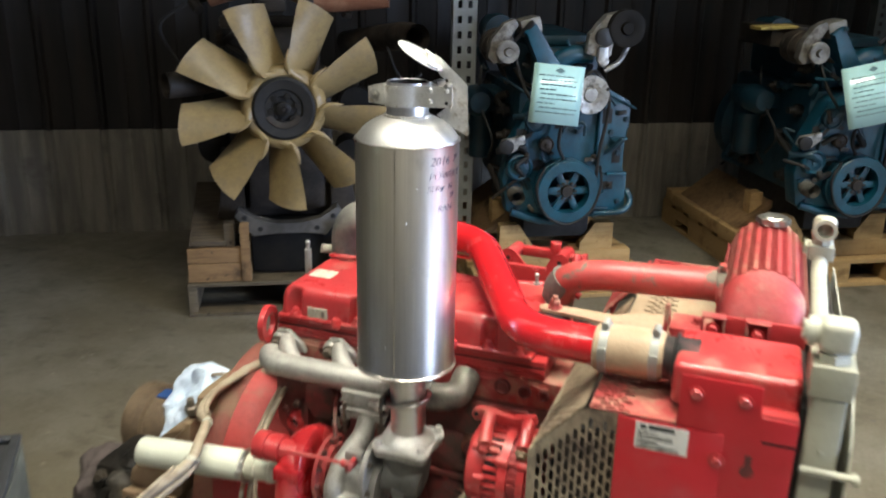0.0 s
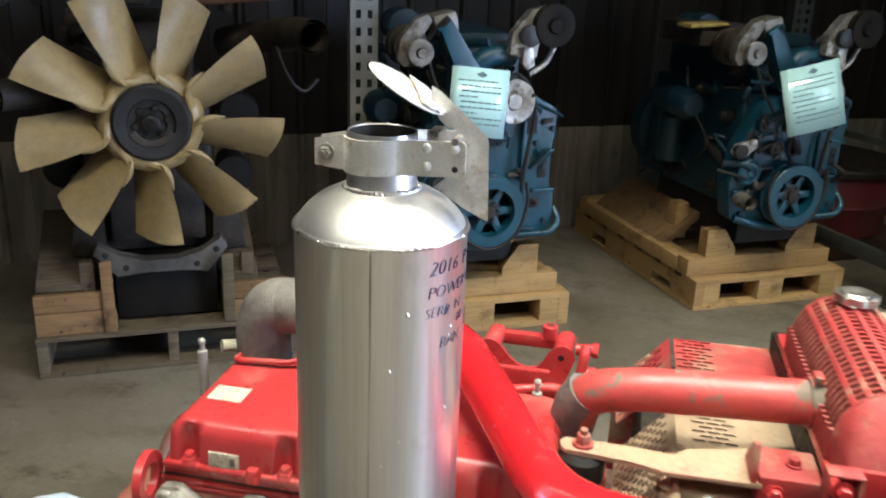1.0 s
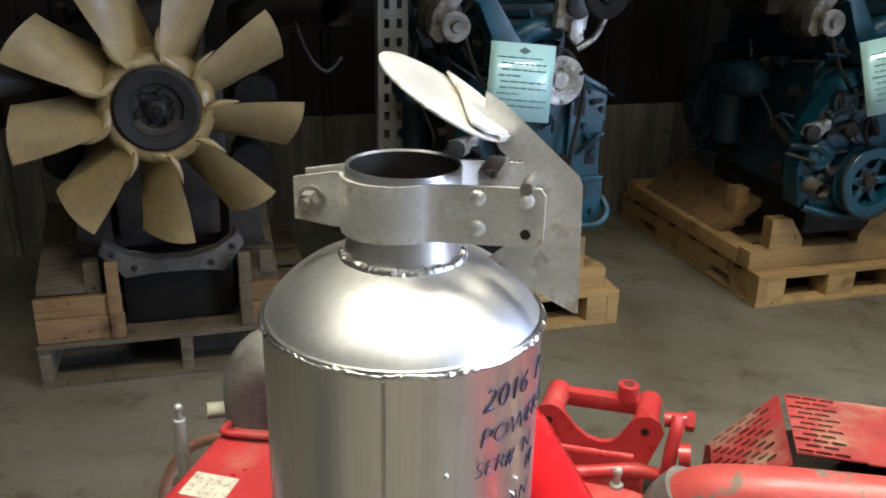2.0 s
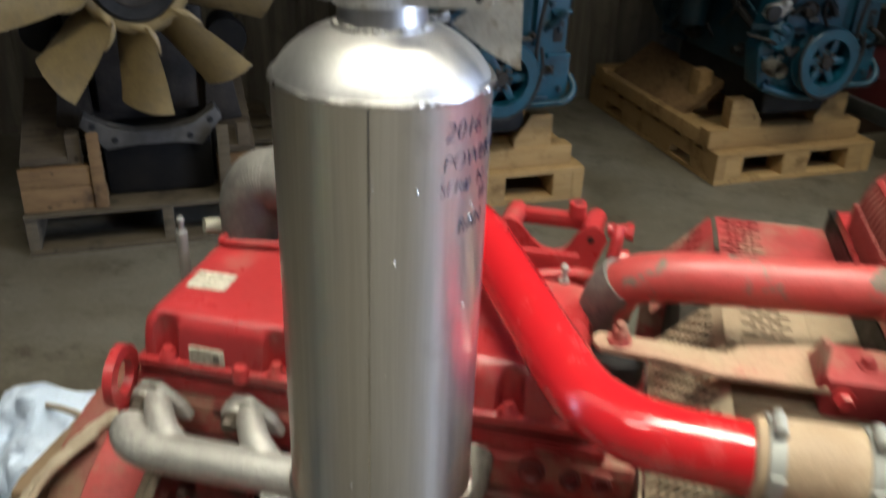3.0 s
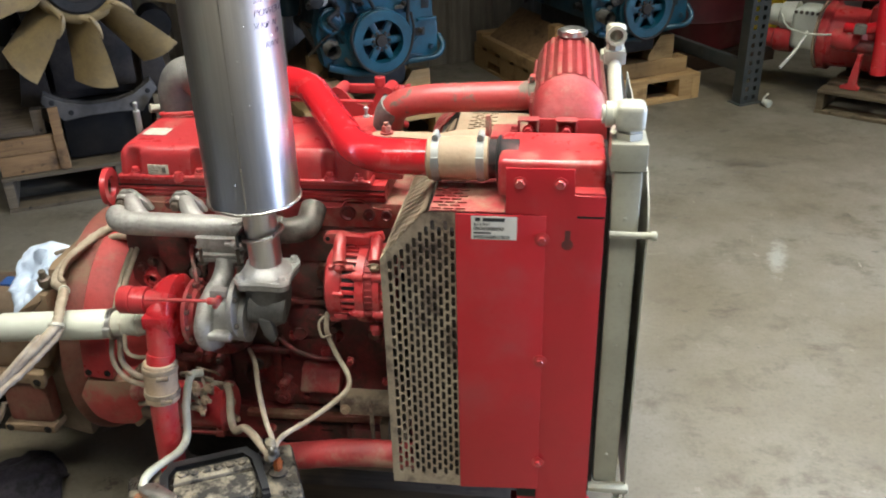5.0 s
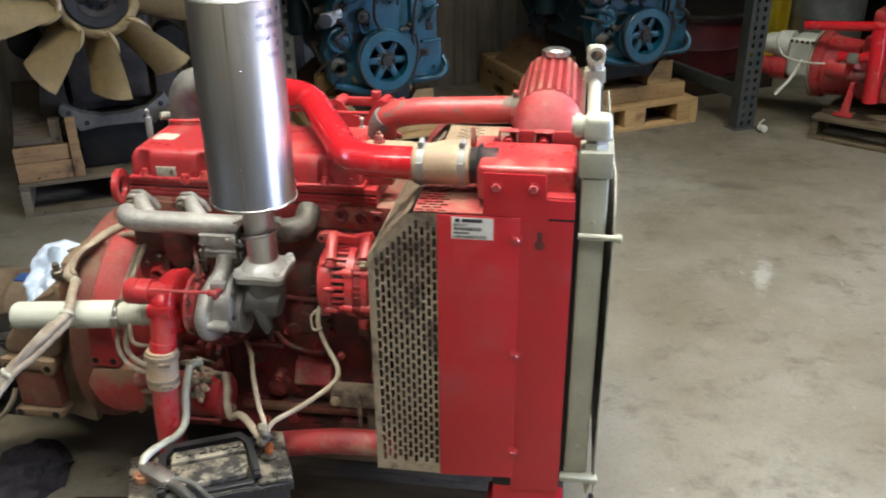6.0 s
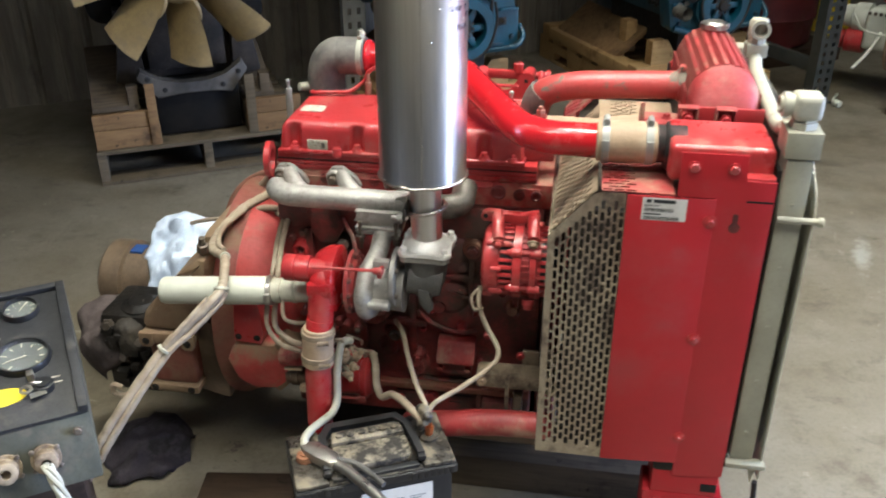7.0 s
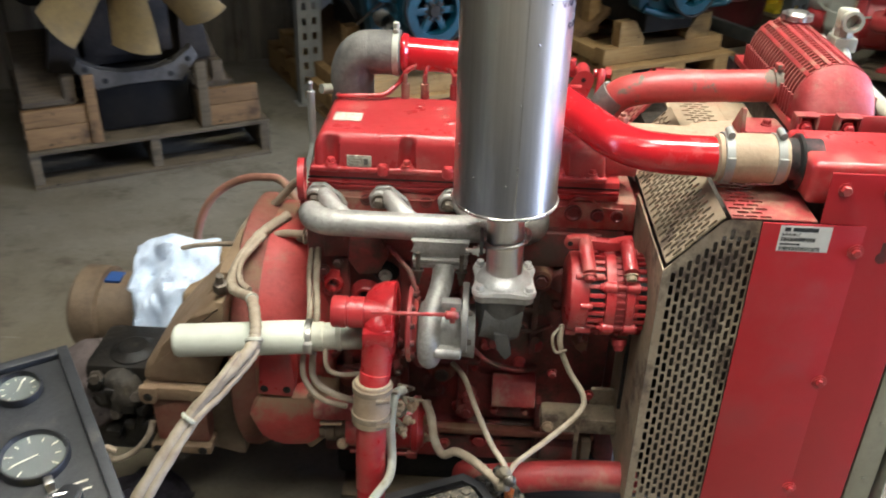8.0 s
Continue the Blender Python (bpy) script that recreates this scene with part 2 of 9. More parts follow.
M_WIRE = surface("dusty_tan_cable_sleeve", (0.36, 0.30, 0.22), (0.26, 0.20, 0.14), 25, (0.65, 0.8), bump=0.4, bscale=160, dust=(0.13, 0.10, 0.07), dscale=16, dcut=(0.56, 0.75), grain=0.25)
M_PAPER = surface("pale_blue_paper", (0.46, 0.70, 0.68), (0.50, 0.74, 0.72), 6, (0.12, 0.2), grain=0.02, coat=0.5)
M_PANEL = surface("black_panel_face", (0.016, 0.0165, 0.018), (0.028, 0.028, 0.029), 12, (0.42, 0.6), bump=0.2, bscale=250, dust=(0.075, 0.068, 0.058), dscale=18, dcut=(0.54, 0.76), grain=0.3, spec=0.4)
M_BOXGREEN = surface("grey_green_box_paint", (0.080, 0.082, 0.060), (0.046, 0.047, 0.036), 9, (0.45, 0.65), bump=0.25, bscale=80, dust=(0.11, 0.094, 0.068), dscale=13, dcut=(0.50, 0.72), grain=0.4)
M_DIAL = surface("dial_face", (0.05, 0.055, 0.052), (0.06, 0.065, 0.06), 10, (0.3, 0.4), grain=0.0)
M_YELLOW = surface("yellow_tag", (0.80, 0.62, 0.03), (0.74, 0.55, 0.03), 15, (0.4, 0.5), grain=0.03)
M_DULLYELLOW = surface("dull_yellow_paint", (0.46, 0.36, 0.10), (0.34, 0.26, 0.08), 14, (0.5, 0.7), dust=(0.12, 0.09, 0.05), dscale=20, dcut=(0.5, 0.7), grain=0.3)
M_BATTERY = surface("dirty_battery_case", (0.020, 0.018, 0.016), (0.05, 0.043, 0.034), 14, (0.14, 0.42), bump=0.5, bscale=70, dust=(0.19, 0.16, 0.11), dscale=20, dcut=(0.46, 0.64), grain=0.4)
M_BATTOP = surface("grimy_battery_top", (0.26, 0.225, 0.165), (0.09, 0.075, 0.056), 22, (0.16, 0.5), bump=0.8, bscale=60, dust=(0.022, 0.019, 0.015), dscale=24, dcut=(0.44, 0.56), grain=0.5)
M_BARREL = surface("worn_red_barrel_paint", (0.115, 0.014, 0.015), (0.08, 0.012, 0.012), 5, (0.45, 0.65), dust=(0.10, 0.06, 0.05), dscale=6, dcut=(0.5, 0.8), grain=0.2)
M_RACK = surface("dark_green_rack_paint", (0.030, 0.036, 0.032), (0.05, 0.05, 0.045), 9, (0.45, 0.6), dust=(0.10, 0.085, 0.07), dscale=8, dcut=(0.56, 0.8), grain=0.2)
M_GALV = surface("galvanised_rack_steel", (0.36, 0.36, 0.33), (0.26, 0.26, 0.235), 8, (0.45, 0.6), metal=0.3, grain=0.15)
M_BLUEPAINT = surface("blue_tape", (0.03, 0.07, 0.24), (0.02, 0.06, 0.2), 20, (0.5, 0.6), grain=0.05)
M_LAMPRED = surface("red_lens", (0.5, 0.01, 0.01), (0.45, 0.01, 0.01), 20, (0.1, 0.2), coat=0.6, grain=0.0)
M_CEILING = surface("dark_ceiling_sheet", (0.06, 0.055, 0.05), (0.045, 0.04, 0.036), 1.5, (0.6, 0.8), grain=0.1)


def muffler_metal(name="brushed_aluminised_steel", r0=0.26, r1=0.36):
    m, t, p = nodes_of(name)
    streak = noise_of(t, 3.0, 6, 0.7, (60, 60, 1.2))
    blot = noise_of(t, 9.0, 6, 0.6)
    col = mix_of(t, ramp_of(t, streak, 0.3, 0.7), (0.62, 0.605, 0.585), (0.70, 0.685, 0.665))
    col = mix_of(t, ramp_of(t, blot, 0.62, 0.82), col, (0.46, 0.45, 0.43))
    t.links.new(col, p.inputs["Base Color"])
    p.inputs["Metallic"].default_value = 1.0
    r = t.nodes.new("ShaderNodeMapRange")
    t.links.new(streak, r.inputs["Value"])
    r.inputs["To Min"].default_value, r.inputs["To Max"].default_value = r0, r1
    t.links.new(r.outputs["Result"], p.inputs["Roughness"])
    b = t.nodes.new("ShaderNodeBump")
    b.inputs["Strength"].default_value, b.inputs["Distance"].default_value = 0.02, 0.001
    t.links.new(streak, b.inputs["Height"])
    t.links.new(b.outputs[0], p.inputs["Normal"])
    return m


M_MUFFLER = muffler_metal()
M_DOME = muffler_metal("spun_aluminised_steel", 0.40, 0.52)
M_NECK = muffler_metal("turned_steel_neck", 0.32, 0.42)
M_CAPMETAL = surface("mottled_zinc_plate", (0.84, 0.82, 0.77), (0.70, 0.68, 0.63), 26, (0.30, 0.46), metal=0.62, bump=0.15, bscale=90, dust=(0.34, 0.29, 0.22), dscale=34, dcut=(0.52, 0.68), grain=0.25)


def concrete():
    m, t, p = nodes_of("stained_concrete")
    a = ramp_of(t, noise_of(t, 0.7, 8, 0.65), 0.38, 0.62)
    col = mix_of(t, a, (0.129, 0.109, 0.072), (0.185, 0.167, 0.129))
    for sc, st, lo, hi, tone in (
            (4.2, None, 0.50, 0.66, (0.101, 0.085, 0.056)),
            (3.4, (1.0, 1.6, 1.0), 0.55, 0.68, (0.076, 0.061, 0.039)),
            (2.4, (0.6, 6.0, 1.0), 0.63, 0.70, (0.258, 0.242, 0.195)),
            (2.6, (5.0, 0.8, 1.0), 0.655, 0.70, (0.241, 0.223, 0.176)),
            (11.0, None, 0.60, 0.70, (0.228, 0.208, 0.160)),
            (2.1, (2.0, 2.6, 1.0), 0.63, 0.68, (0.047, 0.038, 0.027)),
            (26.0, None, 0.66, 0.72, (0.043, 0.036, 0.026)),
            (34.0, None, 0.69, 0.73, (0.310, 0.293, 0.242))):
        col = mix_of(t, ramp_of(t, noise_of(t, sc, 9, 0.74, st), lo, hi), col, tone)
    for cx, cy, turn, sx, sy, amount, tone in ((0.97, 3.04, -12, 0.055, 0.24, 0.75, (0.284, 0.276, 0.234)), (1.02, 4.0, 8, 0.24, 0.10, 0.5, (0.069, 0.056, 0.037)), (-0.6, 3.2, 20, 0.5, 0.16, 0.5, (0.065, 0.053, 0.036)), (-1.6, 2.6, 30, 0.35, 0.2, 0.45, (0.073, 0.060, 0.039))):
        tcm = t.nodes.new("ShaderNodeTexCoord")
        mpm = t.nodes.new("ShaderNodeMapping")
        mpm.vector_type = "TEXTURE"
        mpm.inputs["Location"].default_value = (cx, cy, 0)
        mpm.inputs["Rotation"].default_value = (0, 0, radians(turn))
        mpm.inputs["Scale"].default_value = (sx, sy, 1)
        ln = t.nodes.new("ShaderNodeVectorMath")
        ln.operation = "LENGTH"
        t.links.new(tcm.outputs["Object"], mpm.inputs["Vector"])
        t.links.new(mpm.outputs["Vector"], ln.inputs[0])
        ad = t.nodes.new("ShaderNodeMath")
        ad.operation = "MULTIPLY_ADD"
        t.links.new(noise_of(t, 16.0, 8, 0.8), ad.inputs[0])
        ad.inputs[1].default_value = 2.6
        t.links.new(ln.outputs["Value"], ad.inputs[2])
        am = t.nodes.new("ShaderNodeMath")
        am.operation = "MULTIPLY"
        t.links.new(ramp_of(t, ad.outputs[0], 2.1, 1.5), am.inputs[0])
        am.inputs[1].default_value = amount
        col = mix_of(t, am.outputs[0], col, tone)
    d = ramp_of(t, noise_of(t, 70, 4, 0.75), 0.45, 0.75)
    dm = t.nodes.new("ShaderNodeMath")
    dm.operation = "MULTIPLY"
    t.links.new(d, dm.inputs[0])
    dm.inputs[1].default_value = 0.45
    col = mix_of(t, dm.outputs[0], col, (0.073, 0.061, 0.043))
    t.links.new(col, p.inputs["Base Color"])
    r = t.nodes.new("ShaderNodeMapRange")
    t.links.new(noise_of(t, 2.6, 8, 0.75), r.inputs["Value"])
    r.inputs["From Min"].default_value, r.inputs["From Max"].default_value = 0.32, 0.68
    r.inputs["To Min"].default_value, r.inputs["To Max"].default_value = 0.30, 0.74
    t.links.new(r.outputs["Result"], p.inputs["Roughness"])
    bn = t.nodes.new("ShaderNodeBump")
    bn.inputs["Strength"].default_value, bn.inputs["Distance"].default_value = 0.3, 0.004
    t.links.new(noise_of(t, 30, 7, 0.75), bn.inputs["Height"])
    t.links.new(bn.outputs[0], p.inputs["Normal"])
    return m


M_CONCRETE = concrete()
M_STAIN = surface("oil_stain", (0.060, 0.050, 0.038), (0.10, 0.084, 0.062), 8, (0.3, 0.55), grain=0.2)
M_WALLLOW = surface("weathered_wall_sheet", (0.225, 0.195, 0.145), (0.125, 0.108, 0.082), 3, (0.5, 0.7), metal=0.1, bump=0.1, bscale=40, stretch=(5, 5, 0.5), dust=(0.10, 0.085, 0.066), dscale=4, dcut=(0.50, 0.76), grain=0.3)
# near-black stands for shade on the back wall's upper part
M_WALLHIGH = surface("shaded_wall_sheet", (0.019, 0.0145, 0.011), (0.008, 0.0065, 0.0055), 2, (0.45, 0.65), bump=0.1, bscale=40, stretch=(5, 5, 0.4), grain=0.25, spec=0.3)


def wood(name, c1, c2, c3):
    m, t, p = nodes_of(name)
    oi = t.nodes.new("ShaderNodeObjectInfo")
    g = noise_of(t, 6.0, 6, 0.65, (1.0, 12, 12))
    col = mix_of(t, ramp_of(t, g, 0.35, 0.7), c1, c2)
    col = mix_of(t, ramp_of(t, noise_of(t, 7.0, 6, 0.6), 0.52, 0.72), col, c3)
    col = mix_of(t, ramp_of(t, noise_of(t, 19.0, 7, 0.7), 0.60, 0.70), col, tuple(x * 0.4 for x in c3))
    v = t.nodes.new("ShaderNodeMath")
    v.operation = "MULTIPLY"
    t.links.new(oi.outputs["Random"], v.inputs[0])
    v.inputs[1].default_value = 0.45
    col = mix_of(t, v.outputs[0], col, c3)
    t.links.new(col, p.inputs["Base Color"])
    p.inputs["Roughness"].default_value = 0.8
    p.inputs["Specular IOR Level"].default_value = 0.2
    b = t.nodes.new("ShaderNodeBump")
    b.inputs["Strength"].default_value, b.inputs["Distance"].default_value = 0.4, 0.002
    t.links.new(g, b.inputs["Height"])
    t.links.new(b.outputs[0], p.inputs["Normal"])
    return m


M_WOOD = wood("pallet_pine", (0.45, 0.295, 0.125), (0.335, 0.21, 0.085), (0.20, 0.12, 0.05))
M_WOODOLD = wood("grey_old_pine", (0.150, 0.118, 0.073), (0.092, 0.070, 0.043), (0.040, 0.030, 0.019))
M_WOODTAN = wood("aged_tan_pine", (0.240, 0.145, 0.064), (0.158, 0.092, 0.042), (0.070, 0.042, 0.022))
M_WOODDIM = wood("dirt_darkened_pine", (0.100, 0.076, 0.048), (0.060, 0.045, 0.028), (0.026, 0.019, 0.013))
M_WOODDARK = wood("oil_soaked_timber", (0.055, 0.034, 0.020), (0.032, 0.020, 0.013), (0.016, 0.011, 0.008))


def clear_glass():
    m, t, p = nodes_of("gauge_glass")
    p.inputs["Base Color"].default_value = (1, 1, 1, 1)
    p.inputs["Roughness"].default_value = 0.03
    p.inputs["Transmission Weight"].default_value = 1.0
    p.inputs["IOR"].default_value = 1.1
    return m


def glow(name, colour, strength):
    m, t, p = nodes_of(name)
    p.inputs["Base Color"].default_value = (0.8, 0.8, 0.8, 1)
    p.inputs["Emission Color"].default_value = (*colour, 1)
    p.inputs["Emission Strength"].default_value = strength
    return m


M_GLASS = clear_glass()
M_TUBE = glow("lamp_diffuser", (1.0, 0.92, 0.8), 3.0)
M_SCREEN = glow("green_display", (0.25, 0.9, 0.3), 0.35)


# ---- building blocks ----
INV = {}


def thing(name, m, label, category, group="", kind="", world_axes=False):
    """An Empty at a thing's base. With world_axes its parts are given in the world's own coordinates."""
    e = new(name)
    e.matrix_basis = m
    e.empty_display_size = 0.05
    INV[e.name] = m.inverted() if world_axes else Matrix()
    return tagged(e, label, category, group, kind)


def mesh_of(bm, name, smooth=True, angle=38):
    me = bpy.data.meshes.new(name)
    bmesh.ops.recalc_face_normals(bm, faces=bm.faces)
    bm.to_mesh(me)
    bm.free()
    if smooth:
        me.polygons.foreach_set("use_smooth", [True] * len(me.polygons))
        me.set_sharp_from_angle(angle=radians(angle))
    return me


def part(name, bm, material, parent=None, label="", smooth=True):
    me = mesh_of(bm, name, smooth)
    me.materials.append(material)
    o = new(name, me)
    if parent is not None:
        o.parent = parent
        if parent.name in INV:
            o.matrix_parent_inverse = INV[parent.name]
    return tagged(o, label)


def solo(name, bm, material, label, category, m=None, kind="", group=""):
    o = part(name, bm, material)
    if m is not None:
        o.matrix_basis = m
    return tagged(o, label, category, group, kind)


def new_bm():
    return bmesh.new()


def soften(bm, verts, w, seg=2):
    edges = list({e for v in verts for e in v.link_edges})
    bmesh.ops.bevel(bm, geom=edges, offset=w, segments=seg, affect="EDGES", profile=0.6)


def box(bm, x0, x1, y0, y1, z0, z1, w=0.0, m=None, seg=2):
    r = bmesh.ops.create_cube(bm, size=1.0)["verts"]
    for v in r:
        v.co = Vector((x0 + (v.co.x + 0.5) * (x1 - x0), y0 + (v.co.y + 0.5) * (y1 - y0), z0 + (v.co.z + 0.5) * (z1 - z0)))
    if m is not None:
        bmesh.ops.transform(bm, matrix=m, verts=r)
    if w:
        soften(bm, r, w, seg)
    return bm


def frame_of(axis):
    a = Vector(axis).normalized()
    up = Vector((0, 0, 1)) if abs(a.z) < 0.9 else Vector((1, 0, 0))
    s = a.cross(up).normalized()
    return a, s, s.cross(a).normalized()


def lathe(bm, origin, axis, profile, seg=32, arc=(0, 360), caps=True):
    """Turns (along, radius) pairs round an axis."""
    a, s, u = frame_of(axis)
    o = Vector(origin)
    full = abs(arc[1] - arc[0]) >= 360
    n = seg if full else seg + 1
    rings = []
    for t, r in profile:
        ring = []
        for i in range(n):
            q = radians(arc[0] + (arc[1] - arc[0]) * i / seg)
            ring.append(bm.verts.new(o + a * t + (s * math.cos(q) + u * math.sin(q)) * max(r, 1e-4)))
        rings.append(ring)
    for r0, r1 in zip(rings, rings[1:]):
        for i in range(seg):
            j = (i + 1) % n
            bm.faces.new((r0[i], r0[j], r1[j], r1[i]))
    if full and caps and profile[0] != profile[-1]:
        for ring, (t, r) in ((rings[0], profile[0]), (rings[-1], profile[-1])):
            if r > 2e-4:
                bm.faces.new(ring)
    return bm


def rod(bm, a, b, r, r2=None, seg=20, rim=0.0):
    a, b = Vector(a), Vector(b)
    d = (b - a).length
    r2 = r if r2 is None else r2
    prof = [(0, r), (d, r2)]
    if rim:
        prof = [(0, r - rim), (rim, r), (d - rim, r2), (d, r2 - rim)]
    return lathe(bm, a, b - a, prof, seg)


def rounded(pts, bend, steps=7):
    """A polyline with its corners rounded."""
    pts = [Vector(p) for p in pts]
    out = [pts[0]]
    for p, q, r in zip(pts, pts[1:], pts[2:]):
        a, b = (p - q), (r - q)
        d = min(bend, a.length * 0.48, b.length * 0.48)
        p0, p1 = q + a.normalized() * d, q + b.normalized() * d
        for i in range(steps + 1):
            t = i / steps
            out.append(p0 * (1 - t) ** 2 + q * 2 * t * (1 - t) + p1 * t * t)
    out.append(pts[-1])
    return out


def tube(bm, pts, r, bend=0.05, seg=16, steps=7, closed_ends=True, wave=0.0):
    path = rounded(pts, bend, steps) if bend else [Vector(p) for p in pts]
    clean = [path[0]]
    for p in path[1:]:
        if (p - clean[-1]).length > 1e-4:
            clean.append(p)
    path = clean
    tang = [(path[min(i + 1, len(path) - 1)] - path[max(i - 1, 0)]).normalized() for i in range(len(path))]
    _, s, u = frame_of(tang[0])
    rings = []
    for i, (p, t) in enumerate(zip(path, tang)):
        s = (s - t * s.dot(t)).normalized()
        u = t.cross(s)
        rr = (r(i / (len(path) - 1)) if callable(r) else r) * (1 + wave * math.sin(i * 2.1))
        rings.append([bm.verts.new(p + (s * math.cos(q) + u * math.sin(q)) * rr) for q in (2 * math.pi * k / seg for k in range(seg))])
    for r0, r1 in zip(rings, rings[1:]):
        for i in range(seg):
            j = (i + 1) % seg
            bm.faces.new((r0[i], r0[j], r1[j], r1[i]))
    if closed_ends:
        bm.faces.new(rings[0])
        bm.faces.new(rings[-1])
    return bm


def smooth_line(pts, n=10):
    """Catmull-Rom through the points."""
    p = [Vector(q) for q in pts]
    p = [p[0] * 2 - p[1]] + p + [p[-1] * 2 - p[-2]]
    out = []
    for i in range(1, len(p) - 2):
        for k in range(n):
            t = k / n
            out.append(0.5 * (2 * p[i] + (p[i + 1] - p[i - 1]) * t + (2 * p[i - 1] - 5 * p[i] + 4 * p[i + 1] - p[i + 2]) * t * t
                              + (3 * p[i] - p[i - 1] - 3 * p[i + 1] + p[i + 2]) * t ** 3))
    out.append(p[-2])
    return out


def cable(bm, pts, r, seg=10, n=10, wave=0.0):
    return tube(bm, smooth_line(pts, n), r, 0, seg, wave=wave)


def prism(bm, poly, plane, d0, d1, w=0.0, m=None):
    """A 2D outline in the plane 'xz', 'yz' or 'xy', pushed from d0 to d1 along the third axis."""
    def place(a, b, d):
        return {"xz": (a, d, b), "yz": (d, a, b), "xy": (a, b, d)}[plane]
    lo = [bm.verts.new(place(a, b, d0)) for a, b in poly]
    hi = [bm.verts.new(place(a, b, d1)) for a, b in poly]
    bm.faces.new(lo)
    bm.faces.new(hi)
    n = len(poly)
    for i in range(n):
        j = (i + 1) % n
        bm.faces.new((lo[i], lo[j], hi[j], hi[i]))
    if m is not None:
        bmesh.ops.transform(bm, matrix=m, verts=lo + hi)
    if w:
        soften(bm, lo + hi, w)
    return bm


def bolt(bm, p, axis, r=0.008, h=0.008):
    a, s, u = frame_of(axis)
    p = Vector(p)
    lathe(bm, p, axis, [(0, r * 1.35), (h * 0.25, r * 1.35), (h * 0.26, r * 0.98)], 12)
    lathe(bm, p + a * h * 0.2, axis, [(0, r), (h * 0.7, r), (h * 0.85, r * 0.86)], 6)
    return bm


BOLTS = {}


def bolts(parent, places, axis, r, h, material, name="bolt"):
    """One bolt at each place, each an object of its own on a shared mesh."""
    key = (tuple(axis), r, h, material.name)
    if key not in BOLTS:
        me = mesh_of(bolt(new_bm(), (0, 0, 0), axis, r, h), name)
        me.materials.append(material)
        BOLTS[key] = me
    for p in places:
        o = new(name, BOLTS[key])
        o.parent = parent
        o.location = p
        if parent.name in INV:
            o.matrix_parent_inverse = INV[parent.name]


def several(name, meshes, material, parent, label=""):
    return [part(name, m, material, parent, label) for m in meshes]


def ring(bm, c, axis, r0, r1, h, seg=28):
    """A flat ring with a hole."""
    lathe(bm, c, axis, [(0, r0), (h, r0), (h, r1), (0, r1), (0, r0)], seg)
    return bm


def polar(n, r, start=0.0):
    return [(r * math.cos(radians(start) + 2 * math.pi * k / n), r * math.sin(radians(start) + 2 * math.pi * k / n)) for k in range(n)]


def slotted(bm, origin, ex, ey, columns, bottom, top_of, cell_w, cell_h, hole_w, hole_h, thick):
    """A sheet with staggered upright slots. Columns run along ex from the origin; top_of(x) gives the sheet's height along ey."""
    o, ex, ey = Vector(origin), Vector(ex).normalized(), Vector(ey).normalized()
    nz = ex.cross(ey)

    def quad(pts):
        lo = [bm.verts.new(o + ex * a + ey * b) for a, b in pts]
        hi = [bm.verts.new(o + ex * a + ey * b + nz * thick) for a, b in pts]
        bm.faces.new(hi)
        bm.faces.new(lo[::-1])

    for i in range(columns):
        x0, x1 = i * cell_w, (i + 1) * cell_w
        t0, t1 = top_of(x0), top_of(x1)
        z = bottom - (cell_h / 2 if i % 2 else 0)
        limit = min(t0, t1) - 0.012
        low = bottom
        while z + cell_h <= limit:
            if z >= bottom - 1e-6:
                xm, zm = (x0 + x1) / 2, z + cell_h / 2
                hw, hh = hole_w / 2, hole_h / 2
                hole = [(xm + hw, zm - hh * 0.8), (xm + hw, zm + hh * 0.8), (xm + hw * 0.5, zm + hh), (xm - hw * 0.5, zm + hh),
                        (xm - hw, zm + hh * 0.8), (xm - hw, zm - hh * 0.8), (xm - hw * 0.5, zm - hh), (xm + hw * 0.5, zm - hh)]
                ho = [bm.verts.new(o + ex * a + ey * b + nz * thick) for a, b in hole]
                hi = [bm.verts.new(o + ex * a + ey * b) for a, b in hole]
                zc = z + cell_h / 2
                cor = [(x1, z), (x1, zc), (x1, z + cell_h), (x0, z + cell_h), (x0, zc), (x0, z)]
                co = [bm.verts.new(o + ex * a + ey * b + nz * thick) for a, b in cor]
                ci = [bm.verts.new(o + ex * a + ey * b) for a, b in cor]
                for c, h in ((co, ho), (ci, hi)):
                    for face in ((c[0], c[1], h[0]), (c[1], h[1], h[0]), (c[1], c[2], h[1]), (c[2], h[2], h[1]), (c[2], c[3], h[3], h[2]),
                                 (c[3], h[4], h[3]), (c[3], c[4], h[4]), (c[4], h[5], h[4]), (c[4], c[5], h[5]), (c[5], h[6], h[5]), (c[5], c[0], h[7], h[6]), (c[0], h[0], h[7])):
                        bm.faces.new(face)
                for k in range(8):
                    bm.faces.new((ho[k], ho[(k + 1) % 8], hi[(k + 1) % 8], hi[k]))
            else:
                quad([(x0, bottom), (x1, bottom), (x1, z + cell_h), (x0, z + cell_h)])
            z += cell_h
            low = z
        quad([(x0, low), (x1, low), (x1, t1), (x0, t0)])
    bmesh.ops.remove_doubles(bm, verts=bm.verts, dist=1e-5)
    return bm


